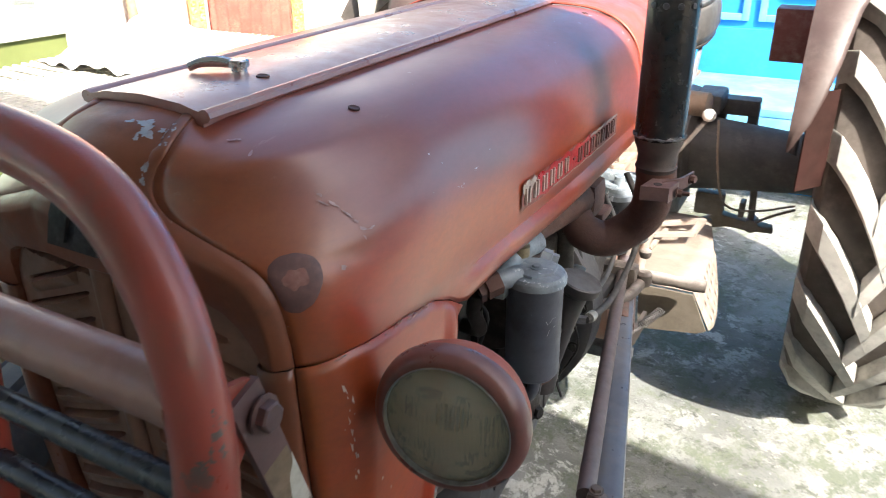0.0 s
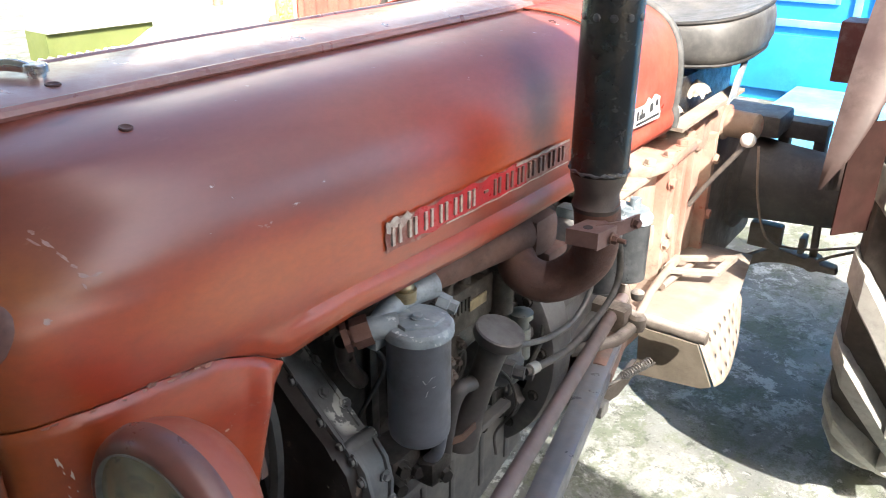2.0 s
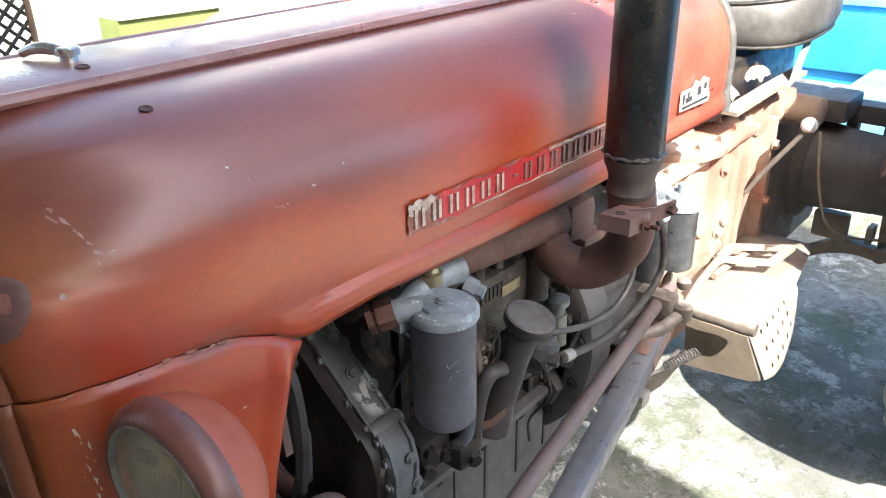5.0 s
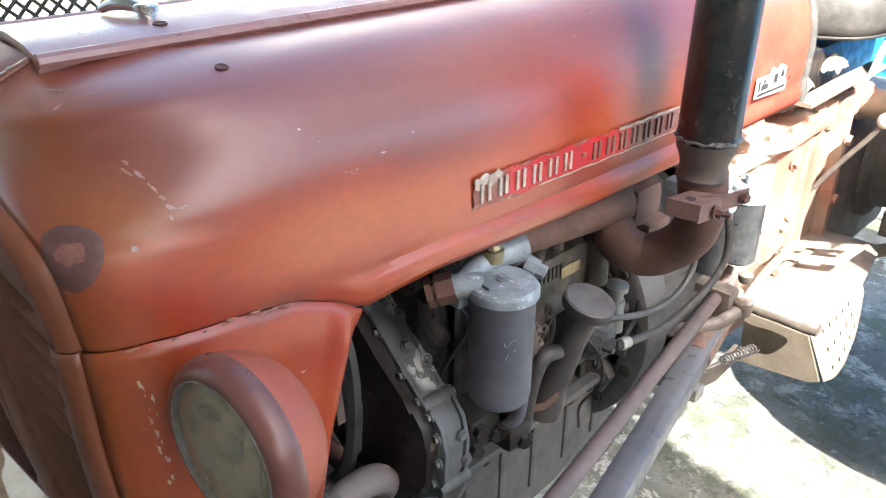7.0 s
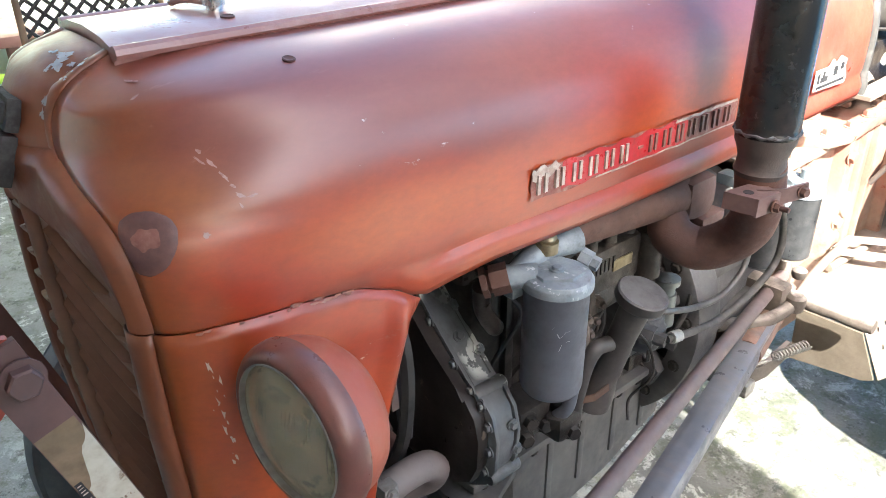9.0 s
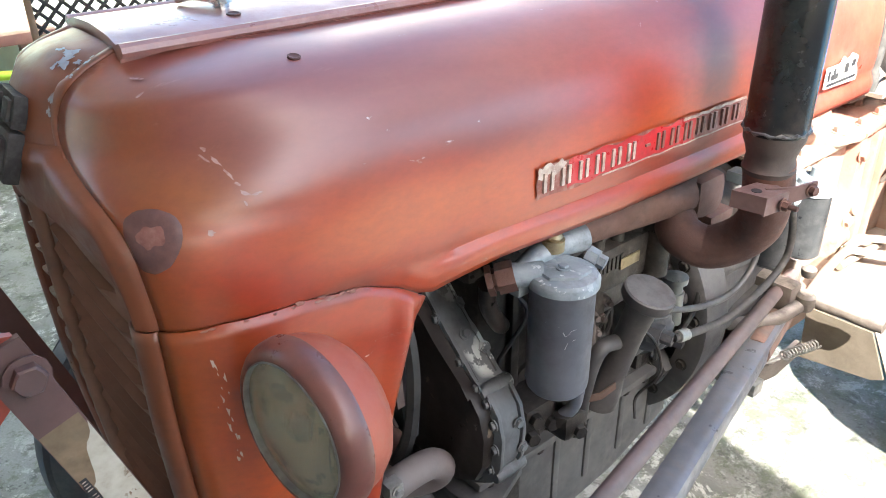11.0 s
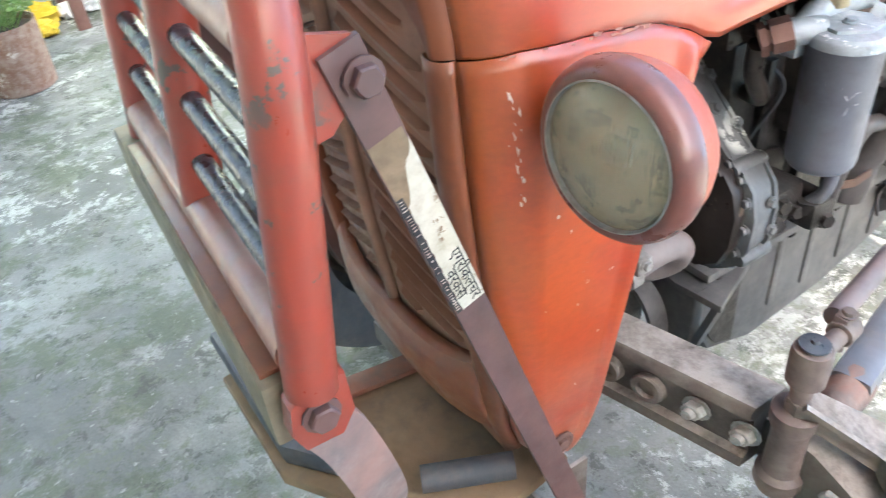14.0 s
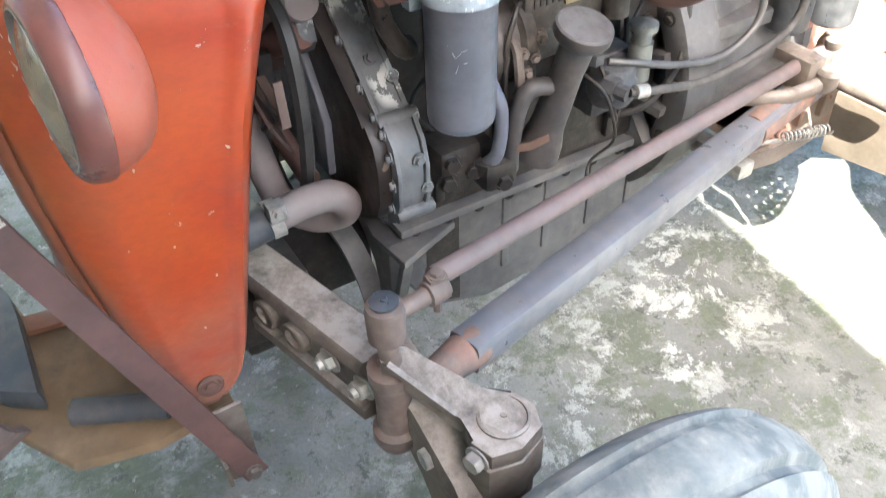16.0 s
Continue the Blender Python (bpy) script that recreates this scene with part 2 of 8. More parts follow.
ARMSTEEL = worn("worn_arm_steel", (0.32, 0.185, 0.155), (0.17, 0.13, 0.125), (0.36, 0.28, 0.25), rough=0.6, big=10, fine=50, chip=0.08, chip_col=(0.34, 0.24, 0.2))
GRILLE = worn("grille_dull_brown", (0.27, 0.145, 0.098), (0.33, 0.18, 0.125), (0.19, 0.11, 0.08), rough=0.5, big=14)
BLACKBAR = worn("black_bar_paint", (0.018, 0.021, 0.030), (0.028, 0.031, 0.040), (0.07, 0.067, 0.066), rough=0.27, big=14, fine=60, bumps=0.4, chip=0.08, chip_col=(0.16, 0.12, 0.10))
BLACK = worn("black_gloss_paint", (0.010, 0.011, 0.012), (0.018, 0.018, 0.02), (0.05, 0.04, 0.035), rough=0.22, big=8, chip=0.02, chip_col=(0.3, 0.3, 0.3), rough_var=0.08)
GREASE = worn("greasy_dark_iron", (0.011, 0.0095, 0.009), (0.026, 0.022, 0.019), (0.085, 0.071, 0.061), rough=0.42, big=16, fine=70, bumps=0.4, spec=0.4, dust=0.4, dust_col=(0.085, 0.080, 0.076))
BLACKIRON = worn("black_gear_cover", (0.014, 0.011, 0.010), (0.023, 0.018, 0.016), (0.05, 0.040, 0.034), spec=0.35, rough=0.4, big=12, chip=0.13, chip_col=(0.13, 0.10, 0.075), chip_scale=24)
FLAKED = worn("flaked_grey_paint", (0.085, 0.090, 0.094), (0.13, 0.136, 0.140), (0.045, 0.043, 0.041), rough=0.5, big=14, chip=0.235, chip_col=(0.44, 0.45, 0.43), chip_scale=42, bumps=0.35)
CAN = worn("grey_filter_paint", (0.098, 0.106, 0.132), (0.128, 0.135, 0.160), (0.075, 0.072, 0.075), rough=0.48, big=10, chip=0.075, chip_col=(0.45, 0.46, 0.48), chip_scale=38)
ALU = worn("dirty_cast_aluminium", (0.21, 0.25, 0.28), (0.32, 0.36, 0.39), (0.11, 0.12, 0.13), rough=0.5, metal=0.15, big=20, fine=90, bumps=0.3, chip=0.17, chip_col=(0.56, 0.6, 0.63), chip_scale=60)
RUST = worn("rusty_iron", (0.145, 0.080, 0.064), (0.19, 0.108, 0.086), (0.085, 0.055, 0.046), rough=0.75, big=18, fine=90, bumps=0.4)
RUSTDARK = worn("dark_rusty_pipe", (0.105, 0.050, 0.040), (0.15, 0.075, 0.056), (0.07, 0.045, 0.04), rough=0.7, big=18, fine=100, bumps=0.45)
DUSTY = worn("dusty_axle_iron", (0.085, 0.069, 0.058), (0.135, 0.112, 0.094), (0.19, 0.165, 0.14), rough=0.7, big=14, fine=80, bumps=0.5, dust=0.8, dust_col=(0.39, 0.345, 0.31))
ROD = worn("worn_grey_rod", (0.145, 0.155, 0.180), (0.205, 0.212, 0.235), (0.22, 0.19, 0.18), rough=0.40, metal=0.25, big=10, fine=70, chip=0.06, chip_col=(0.28, 0.2, 0.17))
RODRED = worn("worn_pink_rod", (0.165, 0.122, 0.116), (0.14, 0.115, 0.112), (0.10, 0.085, 0.08), rough=0.55, big=10, fine=70)
STEEL = worn("dull_bolt_steel", (0.30, 0.29, 0.27), (0.42, 0.41, 0.38), (0.14, 0.12, 0.1), rough=0.45, metal=0.4, big=40)
CHROME = worn("scratched_chrome", (0.62, 0.62, 0.62), (0.72, 0.72, 0.72), None, rough=0.22, metal=1.0, big=30, rough_var=0.08)
CAST = worn("dusty_gearbox_casting", (0.37, 0.285, 0.225), (0.36, 0.175, 0.13), (0.17, 0.12, 0.095), rough=0.8, big=7, fine=60, bumps=0.45, chip=0.12, chip_col=(0.30, 0.085, 0.05), chip_scale=22)
DARKCAST = worn("dark_axle_casting", (0.10, 0.088, 0.080), (0.14, 0.122, 0.110), (0.21, 0.18, 0.155), rough=0.6, big=8, fine=60, bumps=0.3)
PEDAL = worn("dusty_foot_plate", (0.24, 0.195, 0.16), (0.31, 0.26, 0.218), (0.18, 0.13, 0.1), rough=0.8, big=9)
TYRE = worn("dusty_tyre_rubber", (0.052, 0.042, 0.035), (0.088, 0.072, 0.062), (0.15, 0.13, 0.11), rough=0.8, big=7, fine=50, bumps=0.3)
LUG = worn("worn_tyre_lug", (0.40, 0.385, 0.35), (0.54, 0.52, 0.48), (0.20, 0.185, 0.165), rough=0.85, big=12, fine=60, bumps=0.3)
TYREBLUE = worn("dust_covered_front_tyre", (0.15, 0.175, 0.18), (0.26, 0.285, 0.28), (0.42, 0.41, 0.37), rough=0.9, big=16, fine=60, bumps=0.5, chip=0.12, chip_col=(0.11, 0.12, 0.12), chip_scale=22)
FENDER = worn("faded_fender_brown", (0.050, 0.031, 0.027), (0.078, 0.050, 0.044), (0.12, 0.09, 0.08), rough=0.5, big=6)
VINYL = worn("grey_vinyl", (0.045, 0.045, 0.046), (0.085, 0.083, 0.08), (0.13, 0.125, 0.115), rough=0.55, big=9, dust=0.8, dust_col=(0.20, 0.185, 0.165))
RUBBER = worn("old_hose_rubber", (0.185, 0.148, 0.140), (0.20, 0.175, 0.168), (0.13, 0.12, 0.118), rough=0.7, big=16)
DARKRUBBER = worn("black_rubber", (0.02, 0.02, 0.02), (0.035, 0.035, 0.035), (0.08, 0.07, 0.06), rough=0.6, big=20)
BRASS = worn("tarnished_brass", (0.30, 0.24, 0.14), (0.36, 0.30, 0.19), (0.08, 0.065, 0.045), rough=0.45, metal=0.5, big=40)
DECALRED = worn("decal_red", (0.50, 0.022, 0.03), (0.58, 0.04, 0.05), (0.22, 0.06, 0.05), rough=0.35, big=25, chip=0.09, chip_col=(0.13, 0.06, 0.05), chip_scale=50)
DECALDIRT = worn("decal_worn_ground", (0.25, 0.065, 0.05), (0.30, 0.09, 0.07), (0.5, 0.4, 0.34), rough=0.5, big=40)
LETTER_W = worn("letter_cream", (0.62, 0.52, 0.45), (0.46, 0.34, 0.28), (0.2, 0.12, 0.1), rough=0.5, big=60)
LETTER_D = worn("letter_grey", (0.26, 0.13, 0.11), (0.32, 0.17, 0.14), (0.1, 0.06, 0.05), rough=0.45, big=60)
WHITE = worn("sticker_cream", (0.50, 0.47, 0.38), (0.58, 0.55, 0.47), (0.30, 0.24, 0.16), rough=0.6, big=25, chip=0.17, chip_col=(0.2, 0.13, 0.08), chip_scale=90)
TAN = worn("sticker_glue_tan", (0.20, 0.14, 0.085), (0.27, 0.19, 0.12), (0.13, 0.09, 0.06), rough=0.7, big=40)
INK_VOID = worn("ink_and_void_black", (0.02, 0.02, 0.025), (0.04, 0.04, 0.04), None, rough=0.6, big=20)
YELLOW = worn("peeling_yellow_board", (0.21, 0.175, 0.12), (0.27, 0.225, 0.16), (0.10, 0.08, 0.06), rough=0.7, big=14, chip=0.10, chip_col=(0.08, 0.06, 0.05))
BLUECHIP = worn("bare_blue_grey_primer", (0.30, 0.34, 0.40), (0.40, 0.43, 0.47), (0.25, 0.10, 0.07), rough=0.5, big=50)
DENT = worn("primer_spot", (0.125, 0.062, 0.058), (0.155, 0.075, 0.068), (0.22, 0.10, 0.08), rough=0.5, big=60)
CONCRETE = concrete("stained_concrete")
GLASS = glassy("headlamp_glass", (0.84, 0.75, 0.57), 0.09)
GLASS.node_tree.nodes["Principled BSDF"].inputs["Transmission Weight"].default_value = 0.74
REFLECT = worn("lamp_reflector", (0.75, 0.69, 0.54), (0.58, 0.52, 0.39), (0.22, 0.18, 0.12), rough=0.32, metal=0.7, big=20)


# ---- mesh helpers ----
def V(*a):
    return Vector(a)


def add_box(bm, lo, hi, bevel=0.0, m=None):
    r = bmesh.ops.create_cube(bm, size=1.0)
    vs = r["verts"]
    lo, hi = Vector(lo), Vector(hi)
    for v in vs:
        v.co = Vector(((lo[i] + hi[i]) / 2 + v.co[i] * (hi[i] - lo[i]) for i in range(3)))
    if bevel > 0:
        es = list({e for v in vs for e in v.link_edges})
        out = bmesh.ops.bevel(bm, geom=es, offset=bevel, segments=2, profile=0.6, affect="EDGES")
        vs = [v for v in out["verts"]] + [v for v in vs if v.is_valid]
        vs = list({v for v in vs if v.is_valid} | {v for f in out["faces"] for v in f.verts})
    if m is not None:
        for v in set(vs):
            v.co = m @ v.co
    return bm


def frame_of(d):
    d = d.normalized()
    a = V(0, 0, 1) if abs(d.z) < 0.9 else V(1, 0, 0)
    x = d.cross(a).normalized()
    return x, d.cross(x).normalized()


def add_lathe(bm, p, axis, profile, n=24, cap0=True, cap1=True):
    """profile: (distance along the axis, radius)."""
    p, axis = Vector(p), Vector(axis).normalized()
    x, y = frame_of(axis)
    rings = []
    for d, r in profile:
        rings.append([bm.verts.new(p + axis * d + (x * math.cos(2 * math.pi * i / n) + y * math.sin(2 * math.pi * i / n)) * r) for i in range(n)])
    for a, b in zip(rings, rings[1:]):
        for i in range(n):
            bm.faces.new((a[i], a[(i + 1) % n], b[(i + 1) % n], b[i]))
    if cap0:
        bm.faces.new(rings[0])
    if cap1:
        bm.faces.new(rings[-1][::-1])
    return bm


def add_cyl(bm, p, q, r, r2=None, n=16):
    p, q = Vector(p), Vector(q)
    return add_lathe(bm, p, q - p, [(0, r), ((q - p).length, r if r2 is None else r2)], n)


def smooth_path(pts, k=6):
    """Catmull-Rom through the points."""
    P = [Vector(p) for p in pts]
    P = [P[0] * 2 - P[1]] + P + [P[-1] * 2 - P[-2]]
    out = []
    for i in range(1, len(P) - 2):
        for j in range(k):
            t = j / k
            a, b, c, d = P[i - 1], P[i], P[i + 1], P[i + 2]
            out.append(0.5 * ((2 * b) + (c - a) * t + (2 * a - 5 * b + 4 * c - d) * t * t + (3 * b - a - 3 * c + d) * t ** 3))
    out.append(P[-2])
    return out


def add_tube(bm, pts, r, n=12, k=6, squash=None):
    pts = smooth_path(pts, k) if k > 1 else [Vector(p) for p in pts]
    rings, x = [], None
    for i, p in enumerate(pts):
        d = (pts[min(i + 1, len(pts) - 1)] - pts[max(i - 1, 0)]).normalized()
        if x is None:
            x, _ = frame_of(d)
        x = (x - d * x.dot(d)).normalized()
        y = d.cross(x)
        rr = r(i / (len(pts) - 1)) if callable(r) else r
        rings.append([bm.verts.new(p + (x * math.cos(2 * math.pi * j / n) + y * math.sin(2 * math.pi * j / n)) * rr) for j in range(n)])
    for a, b in zip(rings, rings[1:]):
        for j in range(n):
            bm.faces.new((a[j], a[(j + 1) % n], b[(j + 1) % n], b[j]))
    bm.faces.new(rings[0][::-1])
    bm.faces.new(rings[-1])
    return bm


def add_prism(bm, outline, h0, h1, axis="y", bevel=0.0):
    """An outline of 2D points, pushed from h0 to h1 along an axis: x (y, z), y (x, z) or z (x, y)."""
    put = {"x": lambda a, b, h: (h, a, b), "y": lambda a, b, h: (a, h, b), "z": lambda a, b, h: (a, b, h)}[axis]
    lo = [bm.verts.new(put(a, b, h0)) for a, b in outline]
    hi = [bm.verts.new(put(a, b, h1)) for a, b in outline]
    n = len(outline)
    fs = [bm.faces.new(lo), bm.faces.new(hi[::-1])]
    for i in range(n):
        fs.append(bm.faces.new((lo[i], hi[i], hi[(i + 1) % n], lo[(i + 1) % n])))
    if bevel > 0:
        es = list({e for f in fs[:2] for e in f.edges})
        bmesh.ops.bevel(bm, geom=es, offset=bevel, segments=2, profile=0.6, affect="EDGES")
    return bm


def add_grid(bm, fn, nu, nv):
    g = [[bm.verts.new(fn(i / (nu - 1), j / (nv - 1))) for j in range(nv)] for i in range(nu)]
    for i in range(nu - 1):
        for j in range(nv - 1):
            bm.faces.new((g[i][j], g[i + 1][j], g[i + 1][j + 1], g[i][j + 1]))
    return g


def add_bolt(bm, p, axis, r=0.009, h=0.007, washer=True, shank=0.0):
    """A hexagon head with its washer, in one piece."""
    axis, p, n = Vector(axis).normalized(), Vector(p), 12
    x, y = frame_of(axis)
    rows = [(0, r * 1.32, 0), (0.0018, r * 1.32, 0)] if washer else []
    rows += [(0.002 if washer else 0, r, 1), (h * 0.85, r, 1), (h, r * 0.84, 0.5)]
    if shank:
        rows += [(h, r * 0.55, 0), (h + shank, r * 0.5, 0)]
    rings = []
    for d, rr, hexed in rows:
        ring = []
        for i in range(n):
            q = rr * (1 - hexed * (0.134 if i % 2 else 0.0))
            a = 2 * math.pi * i / n
            ring.append(bm.verts.new(p + axis * d + (x * math.cos(a) + y * math.sin(a)) * q))
        rings.append(ring)
    for a, b in zip(rings, rings[1:]):
        for i in range(n):
            bm.faces.new((a[i], a[(i + 1) % n], b[(i + 1) % n], b[i]))
    bm.faces.new(rings[0])
    bm.faces.new(rings[-1][::-1])
    return bm


def add_flatbar(bm, pts, width_dir, w, t):
    """A flat bar along the points; width_dir: the way of its width."""
    rings = []
    pts = [Vector(p) for p in pts]
    wd = Vector(width_dir).normalized()
    for i, p in enumerate(pts):
        d = (pts[min(i + 1, len(pts) - 1)] - pts[max(i - 1, 0)]).normalized()
        a = (wd - d * wd.dot(d)).normalized()
        b = d.cross(a)
        rings.append([bm.verts.new(p + a * sa * w / 2 + b * sb * t / 2) for sa, sb in ((-1, -1), (1, -1), (1, 1), (-1, 1))])
    for a, b in zip(rings, rings[1:]):
        for j in range(4):
            bm.faces.new((a[j], a[(j + 1) % 4], b[(j + 1) % 4], b[j]))
    bm.faces.new(rings[0][::-1])
    bm.faces.new(rings[-1])
    return bm


def part(name, bm, material, parent=None, label="", angle=38):
    bmesh.ops.recalc_face_normals(bm, faces=bm.faces)
    me = bpy.data.meshes.new(name)
    bm.to_mesh(me)
    bm.free()
    me.materials.append(material)
    me.polygons.foreach_set("use_smooth", [True] * len(me.polygons))
    me.set_sharp_from_angle(angle=radians(angle))
    ob = new(name, me)
    if parent is not None:
        ob.parent = parent
    if label:
        tagged(ob, label)
    return ob


def parts(name, bm, material, parent, label=""):
    """Each loose piece of bm becomes a part of its own."""
    bm.verts.ensure_lookup_table()
    seen, out = set(), []
    for v in bm.verts:
        if v in seen:
            continue
        stack, isle = [v], {v}
        while stack:
            for e in stack.pop().link_edges:
                for w in e.verts:
                    if w not in isle:
                        isle.add(w)
                        stack.append(w)
        seen |= isle
        one, made = bmesh.new(), {}
        for w in isle:
            made[w] = one.verts.new(w.co)
        for f in {f for w in isle for f in w.link_faces}:
            one.faces.new([made[w] for w in f.verts])
        out.append(part(name, one, material, parent, label))
    bm.free()
    return out


def thing(name, label, category, group="", at=(0, 0, 0)):
    ob = new(name)
    ob.location = at
    return tagged(ob, label, category, group)


def B():
    return bmesh.new()


def lerp_table(tab, s):
    """tab: rows (s, values...), in order of s. Gives a vector, or a list of one value."""
    lo, hi, f = tab[0], tab[0], 0.0
    if s >= tab[-1][0]:
        lo = hi = tab[-1]
    elif s > tab[0][0]:
        for lo, hi in zip(tab, tab[1:]):
            if s <= hi[0]:
                f = (s - lo[0]) / (hi[0] - lo[0])
                break
    out = [p + (q - p) * f for p, q in zip(lo[1:], hi[1:])]
    return Vector(out) if len(out) > 1 else out


# ---- ground and roof ----
bm = B()
add_grid(bm, lambda u, v: V(-60 + 120 * u, -60 + 120 * v, 0), 2, 2)
tagged(part("ground", bm, CONCRETE), "worn stained grey concrete yard with moss and pale patches", "ground", kind="structure")

PLASTER = worn("mint_green_plaster", (0.52, 0.64, 0.52), (0.58, 0.69, 0.58), (0.42, 0.5, 0.4), rough=0.85, big=1.5, fine=30)
OLIVE = worn("olive_green_plaster", (0.15, 0.18, 0.055), (0.19, 0.22, 0.075), (0.11, 0.13, 0.05), rough=0.85, big=1.5, fine=30)
LIMEWASH = worn("white_limewash", (0.74, 0.72, 0.68), (0.82, 0.80, 0.77), (0.55, 0.5, 0.45), rough=0.9, big=2, fine=40)
PLINTH = worn("black_plinth_paint", (0.045, 0.05, 0.055), (0.06, 0.065, 0.07), (0.12, 0.12, 0.12), rough=0.6, big=4)
BLUE = worn("bright_blue_wall_paint", (0.015, 0.24, 0.62), (0.02, 0.30, 0.70), (0.05, 0.36, 0.7), rough=0.6, big=3, fine=40, bumps=0.4)
BLUELIGHT = worn("pale_trim_sunlit_slab", (0.13, 0.44, 0.76), (0.19, 0.50, 0.80), None, rough=0.6, big=6)

# pale underside, to bounce more light into the shaded part
ROOFMAT = worn("limewashed_roof_slab", (0.55, 0.53, 0.50), (0.62, 0.60, 0.57), (0.40, 0.38, 0.35), rough=0.9, big=2)
BOUNCEWASH = worn("bounce_wall_wash", (0.52, 0.58, 0.51), (0.58, 0.64, 0.57), (0.4, 0.44, 0.4), rough=0.9, big=2)

# unseen roof slab added over the tractor's front; its edge throws the line of shade
ROOF_Z = 2.45
bm = B()
edge_a, edge_b = V(-0.213, 1.478, 0), V(0.464, 1.373, 0)
up = -SUN_DIR * (ROOF_Z / -SUN_DIR.z)
ea, eb = edge_a + up, edge_b + up
slope = (eb.y - ea.y) / (eb.x - ea.x)
yl, yr = ea.y + slope * (-1.8 - ea.x), ea.y + slope * (6 - ea.x)
add_prism(bm, [(-1.8, yl), (6, yr), (6, -3.2), (-1.8, -3.2)], ROOF_Z, ROOF_Z + 0.12, "z")
tagged(part("porch_roof", bm, ROOFMAT), "unseen pale roof slab added to shade the front of the yard", "roof", kind="structure")
# unseen south wall, kept pale to bounce light under the roof
bm = B()
add_box(bm, (-3.2, -3.2, 0), (6, -3.0, ROOF_Z))
tagged(part("wall_south", bm, BOUNCEWASH), "unseen pale green wall added to bounce light under the roof", "wall", kind="structure")

SIDEBLOCK = worn("side_block_wash", (0.33, 0.335, 0.34), (0.39, 0.395, 0.40), (0.25, 0.24, 0.23), rough=0.9, big=2)
# unseen wall added to cut low side light on the hood
bm = B()
add_box(bm, (4.8, -3.0, 0), (5.0, 4.2, 1.5))
tagged(part("wall_east", bm, SIDEBLOCK), "unseen plain wall added to cut the low side light", "wall", kind="structure")
# unseen wall added to tint the hood's reflection a muted blue
bm = B()
add_box(bm, (1.6, 4.2, 0), (6.0, 4.4, 4.3))
tagged(part("wall_northeast", bm, worn("faded_blue_wash", (0.07, 0.29, 0.52), (0.11, 0.34, 0.56), (0.2, 0.36, 0.5), rough=0.9, big=2)), "unseen plain blue wall added for the hood to reflect", "wall", kind="structure")

# ---- the tractor ----
tractor = thing("tractor", "old worn red farm tractor with exposed engine, on concrete", "tractor")

STRIP_X, TOP = 0.076, 1.234
HOOD_END = 0.985


def section(u, y):
    """Right half of the hood across: u 0 at the strip, 1 at the lower edge."""
    W = lerp_table([(0.10, 0.215), (0.16, 0.232), (0.24, 0.238), (0.34, 0.240), (0.5, 0.247), (0.7, 0.252), (1.3, 0.255)], y)[0]
    if y < 0.36:
        bot = lerp_table([(0.09, 1.048), (0.13, 1.053), (0.2, 1.050), (0.26, 1.040), (0.30, 1.022), (0.325, 1.005), (0.36, 1.012)], y)[0]
    else:
        bot = lerp_table([(0.36, 1.012), (0.42, 1.016), (0.6, 1.012), (0.9, 1.014), (1.3, 1.02)], y)[0]
    zs, n = 1.085, 3.0
    if u < 0.72:
        a = u / 0.72 * math.pi / 2
        x = STRIP_X + (W - STRIP_X) * math.sin(a) ** (2 / n) if a > 0 else STRIP_X
        z = zs + (TOP - zs) * max(math.cos(a), 0.0) ** (2 / n)
    else:
        f = (u - 0.72) / 0.28
        z = zs + (bot - zs) * f
        x = W - 0.006 * f * f
        if y > 0.30:      # flange along the lower edge
            k = min(1.0, (y - 0.30) / 0.06)
            crease = bot + 0.030
            x += 0.007 * k * max(0.0, min(1.0, (crease - z) / 0.010)) - 0.002 * k * max(0.0, 1 - abs(z - crease) / 0.008)
    return V(x, y, z)


BEAD = [(0.0, 0.064, 0.143, 1.236), (0.10, 0.069, 0.115, 1.226), (0.18, 0.072, 0.098, 1.216), (0.26, 0.066, 0.089, 1.202), (0.34, 0.065, 0.083, 1.184), (0.42, 0.081, 0.079, 1.169), (0.48, 0.109, 0.078, 1.159), (0.54, 0.136, 0.078, 1.151), (0.61, 0.161, 0.080, 1.142), (0.68, 0.177, 0.083, 1.130), (0.76, 0.186, 0.086, 1.112), (0.84, 0.190, 0.088, 1.094), (0.92, 0.192, 0.090, 1.074), (1.0, 0.193, 0.091, 1.048)]


BEAD_SMOOTH = smooth_path([b[1:] for b in BEAD], 6)
BEAD_U = [BEAD[i][0] + (BEAD[i + 1][0] - BEAD[i][0]) * j / 6 for i in range(len(BEAD) - 1) for j in range(6)] + [1.0]
BEAD = [(u, p.x, p.y, p.z) for u, p in zip(BEAD_U, BEAD_SMOOTH)]


def bead_at(u):
    return lerp_table(BEAD, u)


def hood_point(u, v):
    y0 = 0.30
    if v <= 0.35:
        f = v / 0.35
        p0, p1 = bead_at(u), section(u, y0)
        low = max(0.0, min(1.0, (u - 0.35) / 0.3))
        mid = max(0.0, min(1.0, (u - 0.06) / 0.2))
        t0 = V(0.03, 0.30, 0.0).lerp(V(0.36, 0.03, 0.03), mid).lerp(V(0.155, 0.08, 0.012), low)
        t1 = V(0, 0.24, 0)
        h = f * f
        c = h * f
        p = p0 * (2 * c - 3 * h + 1) + t0 * (c - 2 * h + f) + p1 * (-2 * c + 3 * h) + t1 * (c - h)
        if u > 0.72:
            want = section(u, max(0.09, p.y)).z
            k = (u - 0.72) / 0.28
            p.z = p.z * (1 - k) + want * k
        return p
    return section(u, y0 + (HOOD_END - y0) * (v - 0.35) / 0.65)


